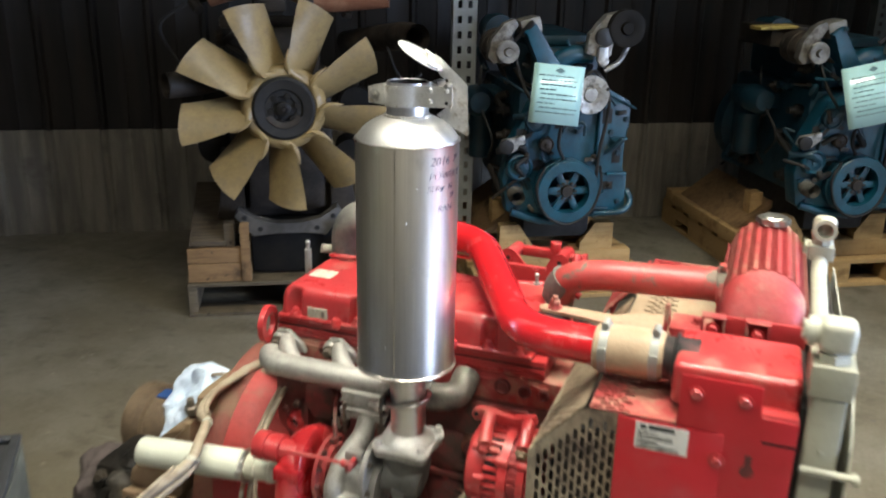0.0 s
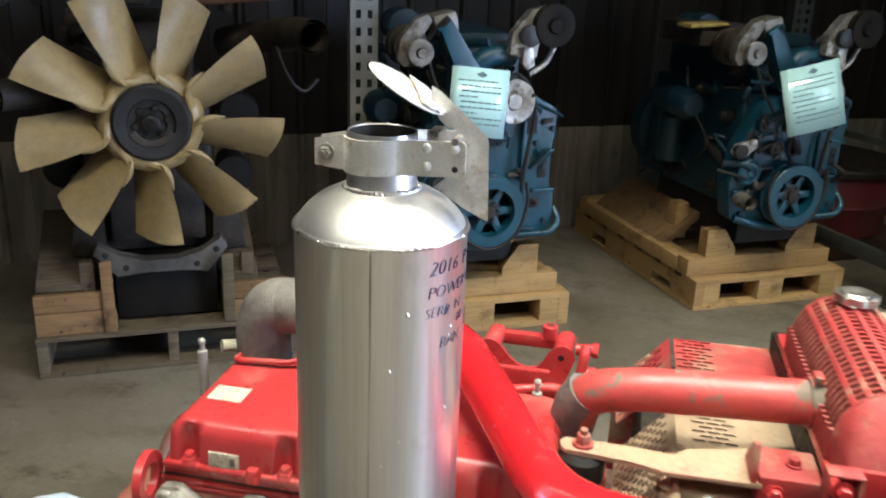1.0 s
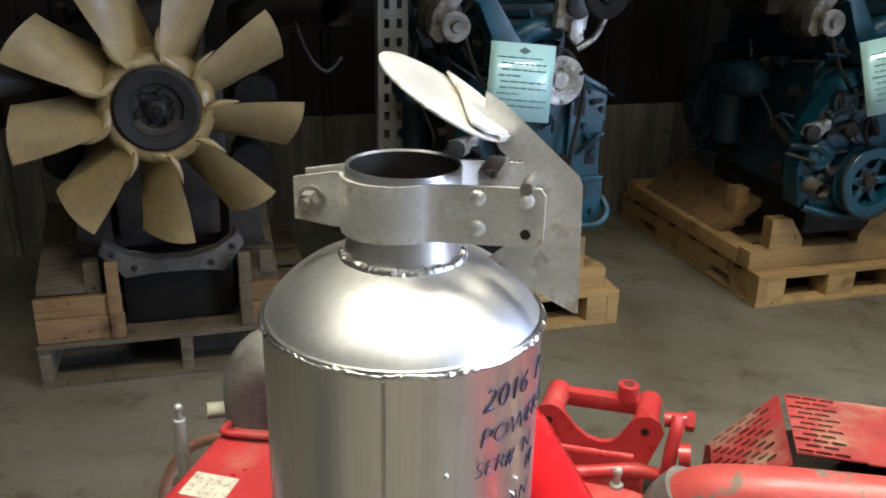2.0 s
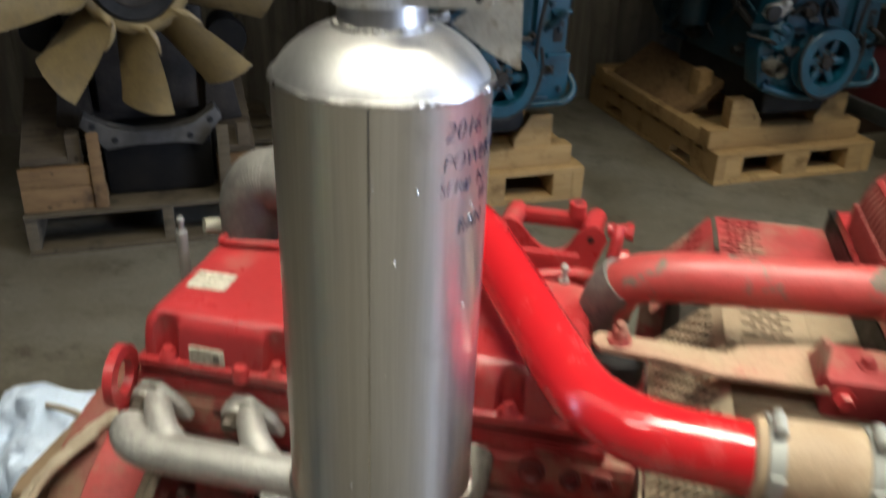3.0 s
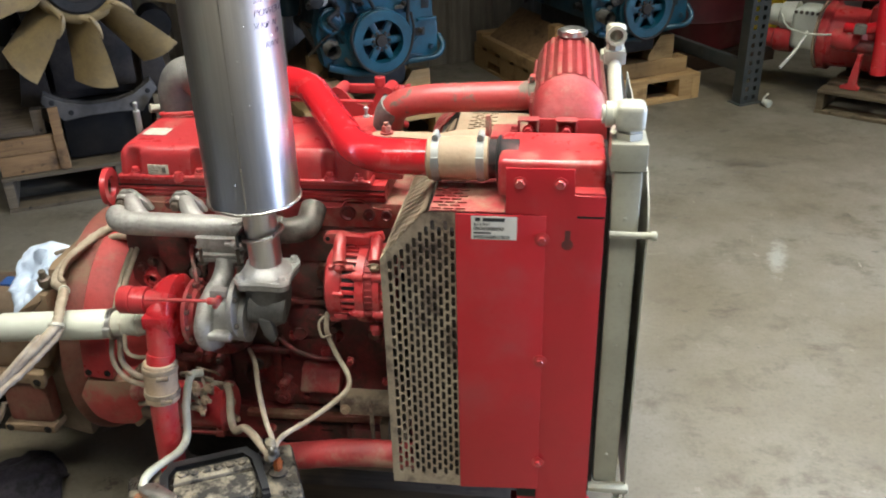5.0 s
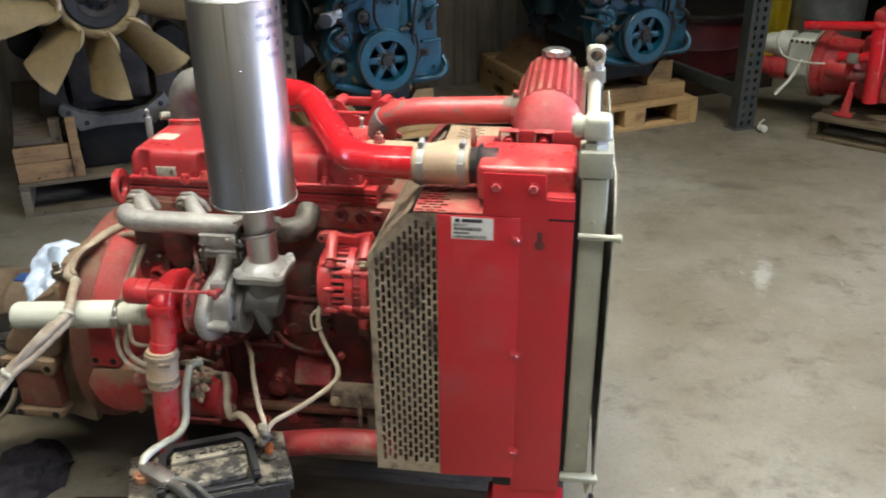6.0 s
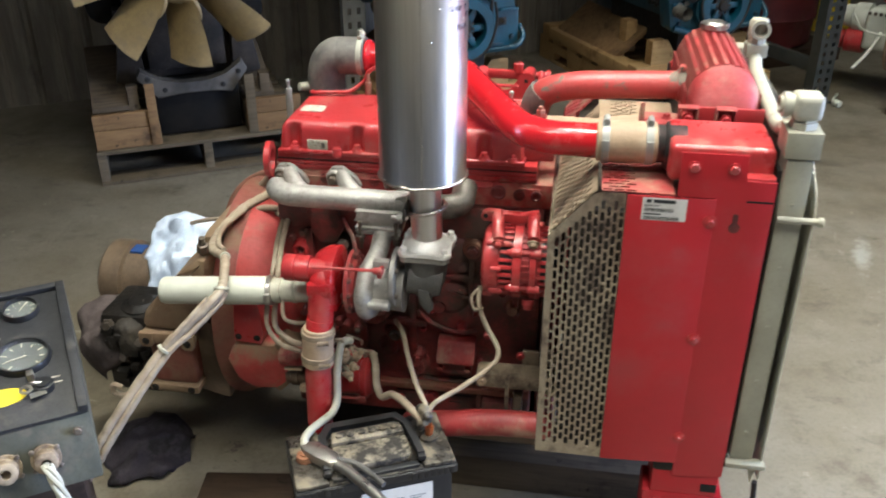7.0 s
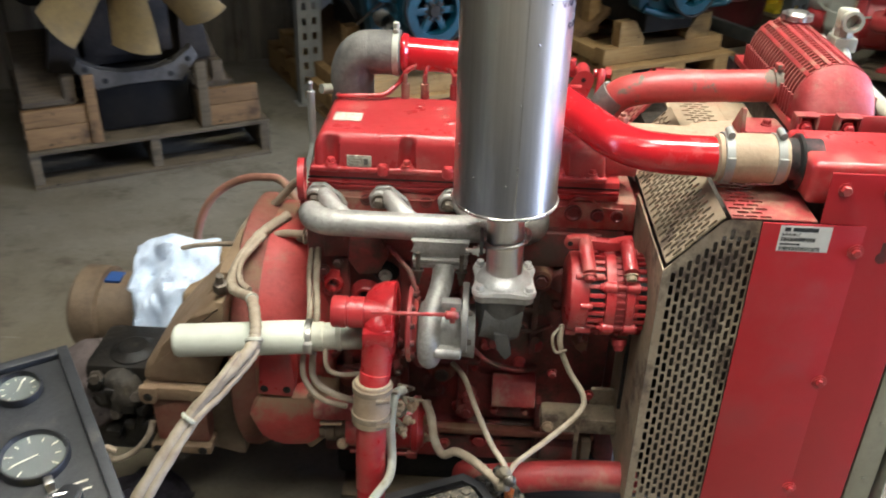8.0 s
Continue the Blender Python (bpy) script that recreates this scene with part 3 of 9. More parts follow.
def letters(text, size, m, material, parent, wrap=None, thick=0.0004, shear=0.25, name="writing"):
    """Text as a thin mesh; wrap=(radius) bends it round an upright axis through the origin of m."""
    cu = bpy.data.curves.new("letters", "FONT")
    cu.body, cu.size, cu.shear, cu.extrude = text, size, shear, thick
    cu.resolution_u = 3
    cu.offset = -0.0006
    tmp = new("letters", cu)
    bpy.context.view_layer.update()
    me = bpy.data.meshes.new_from_object(tmp.evaluated_get(bpy.context.evaluated_depsgraph_get()))
    bpy.data.objects.remove(tmp)
    if wrap:
        for v in me.vertices:
            q = v.co.x / wrap
            v.co = Vector((math.sin(q) * (wrap + v.co.z), -math.cos(q) * (wrap + v.co.z), v.co.y))
    me.transform(m)
    me.materials.clear()
    me.materials.append(material)
    o = new(name, me)
    o.parent = parent
    return o


# ---- the hall ----
bm = new_bm()
box(bm, -9, 40, -40, 40, -0.2, 0.0)
solo("floor", bm, M_CONCRETE, "worn grey-brown concrete floor with stains", "floor", kind="structure")

WALL_V, U0, U1, V0, TOP = 5.27, -7.0, 5.6, -6.0, 4.6


def ribbed_sheet(bm, u0, u1, z0, z1, depth, pitch=0.30, rib=0.045):
    """A metal wall sheet with upright ribs, facing -y, its face at y = 0."""
    n = int((u1 - u0) / pitch)
    xs = []
    for i in range(n + 1):
        u = u0 + i * pitch
        xs += [(u, 0.0), (u + rib * 0.35, -0.022), (u + rib * 0.8, -0.022), (u + rib * 1.15, 0.0)]
        xs += [(u + pitch * 0.55, 0.0), (u + pitch * 0.57, -0.005), (u + pitch * 0.60, 0.0)]
    a = [bm.verts.new((x, y, z0)) for x, y in xs]
    b = [bm.verts.new((x, y, z1)) for x, y in xs]
    for i in range(len(xs) - 1):
        bm.faces.new((a[i], a[i + 1], b[i + 1], b[i]))
    box(bm, u0, xs[-1][0], 0.004, depth, z0, z1)


# back wall split at 0.62 m: light fading upwards is put into two colours
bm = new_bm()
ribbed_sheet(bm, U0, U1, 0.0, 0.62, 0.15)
wall = solo("wall_north", bm, M_WALLLOW, "weathered beige ribbed metal wall, lit lower part", "wall", hall(0, WALL_V), "structure")
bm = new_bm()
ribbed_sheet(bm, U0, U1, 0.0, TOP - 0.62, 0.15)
solo("wall_north_upper", bm, M_WALLHIGH, "ribbed metal wall, upper part coloured dark for shade", "wall", hall(0, WALL_V + 0.012, 0.62), "structure")
bm = new_bm()
box(bm, U0 - 0.2, U0, V0, WALL_V + 0.16, 0, TOP)
solo("wall_west", bm, M_WALLLOW, "weathered beige metal side wall", "wall", hall(0, 0), "structure")
bm = new_bm()
box(bm, U0 - 0.2, U1 + 0.2, V0 - 0.2, V0 - 0.004, 0, TOP)
solo("wall_south", bm, M_WALLLOW, "weathered beige metal wall", "wall", hall(0, 0), "structure")
bm = new_bm()
box(bm, U1, U1 + 0.2, V0, -3.5, 0, TOP)
box(bm, U1, U1 + 0.2, 0.3, WALL_V, 0, TOP)
box(bm, U1, U1 + 0.2, -3.5, 0.3, 3.4, TOP)
solo("wall_east", bm, M_WALLHIGH, "dark metal wall with a wide open doorway", "wall", hall(0, 0), "structure")
bm = new_bm()
box(bm, U0 - 0.2, U1 + 0.2, V0 - 0.2, WALL_V + 0.2, TOP + 0.004, TOP + 0.15)
for k in range(9):
    box(bm, U0, U1, V0 + 0.6 + k * 1.3, V0 + 0.7 + k * 1.3, TOP - 0.2, TOP)
solo("ceiling", bm, M_CEILING, "dark sheet ceiling with purlins", "ceiling", hall(0, 0), "structure")

for lu, lv, watts in LAMPS:
    e = thing("ceiling_lamp", hall(lu, lv, 4.16), "white strip lamp hung from the ceiling", "lamp", "ceiling lamps")
    part("housing", box(new_bm(), -0.93, 0.93, -0.20, 0.20, 0.0, 0.07, 0.01), M_WHITE, e)
    part("diffuser", box(new_bm(), -0.88, 0.88, -0.17, 0.17, -0.015, -0.001, 0.004), M_TUBE, e, "glowing diffuser")
    part("hanger", rod(new_bm(), (0, 0, 0.07), (0, 0, TOP - 4.16), 0.006), M_STEEL, e)


def stain(name, x, y, sx, sy, seed, label, material=None):
    rnd = random.Random(seed)
    bm = new_bm()
    c = bm.verts.new((0, 0, 0))
    vs = []
    for i in range(28):
        q = 2 * math.pi * i / 28
        k = 1 + 0.22 * math.sin(q * 3 + seed) + rnd.uniform(-0.12, 0.12)
        vs.append(bm.verts.new((sx * k * math.cos(q), sy * k * math.sin(q), 0)))
    for i in range(28):
        bm.faces.new((c, vs[i], vs[(i + 1) % 28]))
    return solo(name, bm, material or M_STAIN, label, "stain", pose(x, y, 0.0025), "structure")


stain("floor_stain", -0.22, 2.78, 0.13, 0.055, 3, "dark oil spot on the concrete floor")
for k, (x, y, sx, sy) in enumerate(((0.98, 3.99, 0.045, 0.012), (1.08, 3.97, 0.03, 0.010), (0.90, 4.02, 0.022, 0.008), (0.84, 3.93, 0.018, 0.009), (1.18, 3.90, 0.02, 0.009), (0.97, 3.88, 0.03, 0.008), (0.62, 3.35, 0.012, 0.006), (1.35, 3.1, 0.014, 0.008))):
    stain("floor_stain", x, y, sx, sy, 5 + k, "small oil spot on the concrete floor")


# ---- pallets ----
def pallet(e, w, d, h, material, deck_gaps=6):
    """Pallet with its front left corner at the origin: front edge along x, depth along y."""
    t = 0.018
    for k, x in enumerate((0.0, w / 2 - 0.02, w - 0.04)):
        bm = new_bm()
        box(bm, x, x + 0.04, 0.012, d - 0.012, t, h - t, 0.003)
        part("stringer", bm, material, e)
    n = deck_gaps
    bw = d / n * 0.72
    for k in range(n):
        y = k * (d - bw) / (n - 1)
        part("board", box(new_bm(), 0, w, y, y + bw, h - t, h, 0.002), material, e)
    for y in (0.0, d / 2 - bw / 2, d - bw):
        part("board", box(new_bm(), 0, w, y, y + bw, 0.0, t, 0.002), material, e)


def notch_pallet(e, w, d, h, material):
    """Pallet with notched sides, whose front shows a wide board with two fork openings."""
    t = 0.022
    for x in (0.0, w - 0.05):
        bm = new_bm()
        prof = [(0, t), (0.20, t), (0.215, h * 0.46), (0.385, h * 0.46), (0.40, t), (d - 0.40, t), (d - 0.385, h * 0.46), (d - 0.215, h * 0.46), (d - 0.20, t), (d, t), (d, h - t), (0, h - t)]
        prism(bm, prof, "yz", x, x + 0.05)
        part("stringer", bm, material, e)
    for x0 in (0.0, w - 0.09):
        for y0, y1 in ((0.123, d / 2 - 0.063), (d / 2 + 0.063, d - 0.123)):
            part("board", box(new_bm(), x0, x0 + 0.09, y0, y1, 0.0, t - 0.002, 0.002), material, e)
    for x0, x1 in ((0.05, 0.14), (w / 2 - 0.07, w / 2 + 0.07), (w - 0.14, w - 0.05)):
        part("block", box(new_bm(), x0, x1, 0.002, 0.12, t, h - t, 0.003), material, e)
    for k in range(7):
        y = k * (d - 0.13) / 6
        part("board", box(new_bm(), 0, w, y, y + 0.13, h - t, h, 0.002), material, e)
    for y in (0.0, d / 2 - 0.06, d - 0.12):
        part("board", box(new_bm(), 0, w, y, y + 0.12, 0.0, t, 0.002), material, e)


# ---- the dark engine with the big fan ----
e = thing("pallet", hall(-0.392, 3.885), "worn grey wooden pallet under a dark engine", "pallet", "pallets")
pallet(e, 0.98, 1.15, 0.165, M_WOODOLD)


def crate_block(u, w, label):
    e = thing("support_crate", hall(u, 3.90, 0.167), label, "crate", "crates beside the dark engine")
    part("front_board", box(new_bm(), 0, w, 0, 0.03, 0, 0.088, 0.002), M_WOODTAN, e)
    part("front_board", box(new_bm(), 0, w - 0.004, 0.002, 0.03, 0.091, 0.160, 0.002), M_WOODTAN, e)
    inner, outer = ((w - 0.045, w - 0.118) if u < 0 else (0.002, 0.078))
    part("post", box(new_bm(), inner, inner + 0.042, -0.010, -0.001, 0, 0.285, 0.002), M_WOODTAN if u < 0 else M_WOODOLD, e)
    part("post", box(new_bm(), outer, outer + 0.045, 0.034, 0.09, 0, 0.27, 0.002), M_WOODDIM, e)
    part("side_board", box(new_bm(), 0.0, 0.025, 0.034, 0.6, 0, 0.13, 0.002), M_WOODDIM, e)
    bm = new_bm()
    prism(bm, [(0.034, 0.162), (0.5, 0.32), (0.5, 0.35), (0.034, 0.185)], "yz", 0.01, w - 0.12, 0.002)
    part("sloping_board", bm, M_WOODDIM, e, "dirt-darkened sloping board")


crate_block(-0.385, 0.285, "rough timber crate block supporting the dark engine")
crate_block(0.295, 0.26, "rough timber crate block beside the oil pan")

e = thing("dark_engine", hall(0.076, 3.85), "grimy black diesel engine with a large cream fan, on a pallet", "engine")
part("oil_pan", box(new_bm(), -0.18, 0.21, 0.14, 0.85, 0.168, 0.40, 0.03), M_PAN, e)
bm = new_bm()
part("block", box(bm, -0.22, 0.22, 0.30, 1.0, 0.40, 1.05, 0.03), M_GRIME, e)
part("front_cover", box(new_bm(), -0.18, 0.18, 0.25, 0.299, 0.45, 1.0, 0.02), M_GRIME, e)
part("cylinder_head", box(new_bm(), -0.17, 0.17, 0.32, 1.0, 1.051, 1.30, 0.04), M_GRIME, e)
bm = new_bm()
outline = [(-0.225, 0.50), (-0.245, 0.46), (-0.16, 0.36), (-0.06, 0.385), (0.07, 0.385), (0.17, 0.36), (0.25, 0.46), (0.225, 0.51),
           (0.15, 0.44), (0.06, 0.425), (-0.06, 0.425), (-0.15, 0.44)]
prism(bm, outline, "xz", 0.10, 0.16, 0.008)
mount = part("front_mount", bm, M_MOUNT, e, "dark grimy cast front mount with bolt holes")
for x, z in ((-0.20, 0.455), (-0.13, 0.40), (0.13, 0.40), (0.205, 0.455)):
    part("bolt_hole", lathe(new_bm(), (x, 0.097, z), (0, -1, 0), [(-0.004, 0.012), (0.0, 0.012), (0.001, 0.008)], 16), M_BLACK, mount)
for sx in (-1, 1):
    bm = new_bm()
    prism(bm, [(0.2 * sx, 0.40), (0.33 * sx, 0.42), (0.30 * sx, 0.60), (0.21 * sx, 0.72)], "xz", 0.22, 0.30, 0.006)
    part("side_bracket", bm, M_GRIME, e)
bm = new_bm()
tube(bm, [(-0.62, 0.2, 1.43), (-0.35, 0.22, 1.45), (-0.08, 0.3, 1.43)], 0.016, 0.05, 12)
part("side_tube", bm, M_STEEL, e, "bare steel tube")
bm = new_bm()
tube(bm, [(-0.50, 0.10, 1.06), (-0.40, 0.16, 1.06), (-0.28, 0.4, 1.05), (-0.2, 0.5, 1.05)], 0.055, 0.06, 18, closed_ends=False)
tube(bm, [(-0.50, 0.10, 1.06), (-0.40, 0.16, 1.06), (-0.28, 0.4, 1.05), (-0.2, 0.5, 1.05)], 0.044, 0.06, 18, closed_ends=False)
part("coolant_elbow", bm, M_GRIME, e)
bm = new_bm()
tube(bm, [(0.575, -0.02, 1.275), (0.54, 0.12, 1.275), (0.44, 0.35, 1.24), (0.3, 0.5, 1.2)], 0.062, 0.08, 20, closed_ends=False)
tube(bm, [(0.575, -0.02, 1.275), (0.54, 0.12, 1.275), (0.44, 0.35, 1.24), (0.3, 0.5, 1.2)], 0.050, 0.08, 20, closed_ends=False)
part("intake_pipe", bm, M_GRIME, e, "open dark intake pipe")
bm = new_bm()
tube(bm, [(-0.32, 0.35, 1.42), (-0.05, 0.32, 1.50), (0.18, 0.30, 1.40), (0.48, 0.25, 1.43)], 0.045, 0.07, 16)
part("top_pipe", bm, M_RUST, e)
bm = new_bm()
cable(bm, [(0.46, 0.2, 1.25), (0.5, 0.12, 1.12), (0.56, 0.12, 1.06), (0.62, 0.15, 1.10)], 0.007)
part("wire", bm, M_BLACK, e)
bm = new_bm()
cable(bm, [(-0.4, 0.2, 1.4), (-0.52, 0.2, 1.3), (-0.45, 0.25, 1.12)], 0.008)
part("wire", bm, M_BLACK, e)
several("accessory_drive", [lathe(new_bm(), (x, 0.28, z), (0, 1, 0), [(0, 0.02), (0.005, 0.075), (0.05, 0.08), (0.06, 0.05), (0.25, 0.06)], 20) for x, z in ((-0.3, 0.95), (-0.33, 0.75), (0.33, 0.95), (0.3, 0.70))], M_PAN, e)
rnd = random.Random(21)
for k in range(16):
    x, z, y = rnd.uniform(-0.42, 0.42), rnd.uniform(0.75, 1.5), rnd.uniform(0.16, 0.42)
    bm = new_bm()
    tube(bm, [(x, y, z), (x + rnd.uniform(-0.15, 0.15), y + 0.05, z + rnd.uniform(-0.12, 0.12)), (x + rnd.uniform(-0.25, 0.25), y + 0.15, z + rnd.uniform(-0.2, 0.1))], rnd.uniform(0.008, 0.026), 0.05, 10)
    part("engine_pipe", bm, M_GRIME, e)
for k in range(8):
    x, z = rnd.uniform(-0.36, 0.30), rnd.uniform(0.6, 1.4)
    w = rnd.uniform(0.05, 0.12)
    part("bracket", box(new_bm(), x, x + w, 0.2, 0.3, z, z + rnd.uniform(0.04, 0.12), 0.008), M_GRIME, e)
fan = part("fan_hub_ring", lathe(new_bm(), (0, -0.02, 0.978), (0, 1, 0), [(0.0, 0.137), (-0.006, 0.142), (-0.004, 0.156), (0.006, 0.172), (0.024, 0.183), (0.075, 0.185), (0.075, 0.13), (0.0, 0.132), (0.0, 0.137)], 54), M_FAN, e, "cream plastic fan ring")
bm = new_bm()
lathe(bm, (0, -0.035, 0.978), (0, 1, 0), [(0.02, 0.0002), (0.02, 0.05), (0.012, 0.055), (0.012, 0.078), (0.0, 0.084), (-0.006, 0.124), (0.004, 0.1355), (0.09, 0.1355)], 48)
disc = part("fan_clutch", bm, M_BLACK, e, "black fan clutch disc")
bm = new_bm()
lathe(bm, (0, -0.03, 0.978), (0, -1, 0), [(-0.02, 0.03), (0.012, 0.03), (0.016, 0.022), (0.016, 0.012), (0.022, 0.010), (0.022, 0.0002)], 24)
part("hub_centre", bm, M_OILBLACK, disc)
part("dust_crescent", lathe(new_bm(), (0, -0.0352, 0.978), (0, -1, 0), [(0.0, 0.060), (0.004, 0.066), (0.004, 0.084), (0.0, 0.088)], 20, (205, 335)), M_GRIME, disc, "dusty grey ridge")
bolts(disc, [(a, -0.02, 0.978 + b) for a, b in polar(6, 0.056, 12)], (0, -1, 0), 0.012, 0.012, M_OILBLACK)


def fan_blade():
    bm = new_bm()
    nr, nw = 9, 7
    grid = []
    for i in range(nr):
        t = i / (nr - 1)
        r = 0.150 + t * 0.293
        half = 0.050 + 0.034 * t ** 0.7
        lean = 0.074 - 0.034 * t
        rowv = []
        for j in range(nw):
            s = j / (nw - 1) * 2 - 1
            rr = r + (0.012 * (1 - s * s) - 0.016 * s) * t
            camber = (0.016 + 0.012 * t) * (1 - s * s)
            rowv.append((s * half + 0.022 * (1 - t) ** 2, s * lean - camber + 0.03, rr))
        grid.append(rowv)
    def sheet(off):
        return [[bm.verts.new((x, y + off, z)) for x, y, z in rowv] for rowv in grid]
    f, b = sheet(-0.004), sheet(0.004)
    for i in range(nr - 1):
        for j in range(nw - 1):
            bm.faces.new((f[i][j], f[i][j + 1], f[i + 1][j + 1], f[i + 1][j]))
            bm.faces.new((b[i][j], b[i + 1][j], b[i + 1][j + 1], b[i][j + 1]))
    for i in range(nr - 1):
        bm.faces.new((f[i][0], f[i + 1][0], b[i + 1][0], b[i][0]))
        bm.faces.new((f[i][-1], b[i][-1], b[i + 1][-1], f[i + 1][-1]))
    for j in range(nw - 1):
        bm.faces.new((f[0][j], b[0][j], b[0][j + 1], f[0][j + 1]))
        bm.faces.new((f[-1][j], f[-1][j + 1], b[-1][j + 1], b[-1][j]))
    return bm


blade_mesh = mesh_of(fan_blade(), "blade")
blade_mesh.materials.append(M_FAN)
for k in range(9):
    o = new("blade", blade_mesh)
    o.parent = e
    o.matrix_basis = pose(0, 0, 0.978) @ pose(0, 0, 0, 0, 20 + 40 * k, 0)
web_bm = tube(new_bm(), smooth_line([(0.066, 0.010, 0.136), (0.020, -0.010, 0.146), (-0.022, -0.024, 0.160), (-0.044, -0.030, 0.182), (-0.055, -0.030, 0.215), (-0.060, -0.022, 0.250)], 5), lambda t: 0.0200 * (1 - t) ** 0.6 + 0.001, 0, 12)
web_mesh = mesh_of(web_bm, "blade_root")
web_mesh.materials.append(M_FAN)
for k in range(9):
    o = new("blade_root", web_mesh)
    o.parent = e
    o.matrix_basis = pose(0, 0, 0.978) @ pose(0, 0, 0, 0, 20 + 40 * k, 0)


# ---- the blue engines ----
def skid(e, w, d, h0):
    for y in (0.0, d - 0.09):
        part("cross_plank", box(new_bm(), 0.0, w, y, y + 0.09, h0, h0 + 0.085, 0.003), M_WOOD, e)
    for x in (0.0, w - 0.1):
        part("side_plank", box(new_bm(), x, x + 0.1, 0.092, d - 0.092, h0, h0 + 0.07, 0.003), M_WOOD, e)
    for x in (0.10, w - 0.26):
        bm = new_bm()
        prism(bm, [(0.0, h0 + 0.088), (0.16, h0 + 0.088), (0.16, h0 + 0.12), (0.09, h0 + 0.22), (0.0, h0 + 0.22)] if x < 0.2 else
              [(0.0, h0 + 0.088), (0.16, h0 + 0.088), (0.16, h0 + 0.22), (0.07, h0 + 0.22), (0.0, h0 + 0.12)], "xz", 0.0, 0.07, 0.003, pose(x, 0.01, 0))
        part("wedge_block", bm, M_WOOD, e)
        s = 1 if x < 0.2 else -1
        bm = new_bm()
        x1 = x - 0.06 if s > 0 else x + 0.22
        prism(bm, [(x1, h0 + 0.072), (x1 + s * 0.05, h0 + 0.072), (x1 + s * 0.24, h0 + 0.21), (x1 + s * 0.22, h0 + 0.235)], "xz", 0.30, d - 0.12, 0.003)
        part("sloping_board", bm, M_WOODTAN, e)
        part("bearer", box(new_bm(), x + 0.03, x + 0.10, 0.34, 0.42, h0 + 0.075, h0 + 0.26, 0.003), M_WOOD, e)


def blue_engine(m, label, tag_x, tag_w, tag_h, seed, tag_tilt):
    """Crank axis at x = 0; the front faces -y, with the crank pulley at y = 0."""
    e = thing("blue_engine", m, label, "engine", "blue engines on pallets")
    bm = new_bm()
    prism(bm, [(-0.27, 0.46), (-0.30, 0.62), (-0.26, 0.80), (-0.17, 0.98), (-0.10, 1.02), (0.12, 1.02), (0.20, 1.04), (0.31, 0.98), (0.31, 0.86), (0.28, 0.80), (0.28, 0.66),
               (0.32, 0.62), (0.32, 0.47), (0.22, 0.42), (-0.2, 0.42)], "xz", 0.10, 0.20, 0.012)
    part("timing_cover", bm, M_BLUE, e)
    bm = new_bm()
    box(bm, -0.21, 0.24, 0.20, 0.98, 0.48, 1.02, 0.03)
    box(bm, -0.15, 0.18, 0.22, 0.96, 1.02, 1.22, 0.03)
    part("block", bm, M_BLUEDK, e)
    part("rocker_cover", box(new_bm(), -0.13, 0.15, 0.24, 0.92, 1.222, 1.275, 0.02), M_BLUEDK, e)
    part("oil_pan", box(new_bm(), -0.17, 0.17, 0.16, 0.9, 0.30, 0.478, 0.03), M_BLACK, e)
    bm = new_bm()
    lathe(bm, (0, 0.09, 0.575), (0, -1, 0), [(0, 0.148), (0.035, 0.150), (0.04, 0.140), (0.05, 0.140), (0.055, 0.150), (0.085, 0.150), (0.09, 0.145), (0.09, 0.102), (0.03, 0.100), (0.0, 0.11)], 48)
    pul = part("crank_pulley", bm, M_BLUE, e, "blue crank pulley with spokes")
    for k in range(6):
        part("spoke", box(new_bm(), -0.016, 0.016, -0.012, 0.012, 0.03, 0.106, 0.004, pose(0, 0.04, 0.575) @ pose(0, 0, 0, 0, 60 * k + 30, 0)), M_BLUE, pul)
    bm = new_bm()
    lathe(bm, (0, 0.05, 0.575), (0, -1, 0), [(0, 0.052), (0.018, 0.052), (0.02, 0.03), (0.035, 0.026), (0.035, 0.0002)], 24)
    for a, b in polar(6, 0.04, 0):
        bolt(bm, (a, 0.034, 0.575 + b), (0, -1, 0), 0.009, 0.012)
    part("crank_hub", bm, M_GRIME, pul, "grimy brown crank hub")
    bm = new_bm()
    lathe(bm, (0.085, 0.09, 1.025), (0, -1, 0), [(0, 0.07), (0.03, 0.088), (0.036, 0.08), (0.045, 0.08), (0.05, 0.088), (0.06, 0.088), (0.058, 0.05), (0.05, 0.035), (0.062, 0.03), (0.062, 0.0002)], 36)
    for a, b in polar(4, 0.058, 45):
        lathe(bm, (0.085 + a, 0.034, 1.025 + b), (0, -1, 0), [(0, 0.008), (0.004, 0.008), (0.004, 0.0002)], 10)
    part("water_pump_pulley", bm, M_ALU, e, "bright bare metal pulley")
    for x, z, r, mat in ((-0.225, 0.685, 0.062, M_BLUE), (-0.10, 0.79, 0.035, M_GRIME), (-0.16, 0.90, 0.05, M_BLUEDK)):
        lathe_bm = lathe(new_bm(), (x, 0.10, z), (0, -1, 0), [(0, r * 0.9), (0.02, r), (0.04, r), (0.046, r * 0.85), (0.04, r * 0.7), (0.044, r * 0.3), (0.05, r * 0.25), (0.05, 0.0002)], 28)
        part("idler", lathe_bm, mat, e)
    bm = new_bm()
    prism(bm, [(-0.33, 0.775), (-0.30, 0.75), (-0.26, 0.755), (-0.20, 0.80), (-0.21, 0.835), (-0.25, 0.825), (-0.31, 0.815)], "xz", 0.06, 0.09, 0.006)
    part("tensioner_arm", bm, M_ALU, e, "bright tensioner arm")
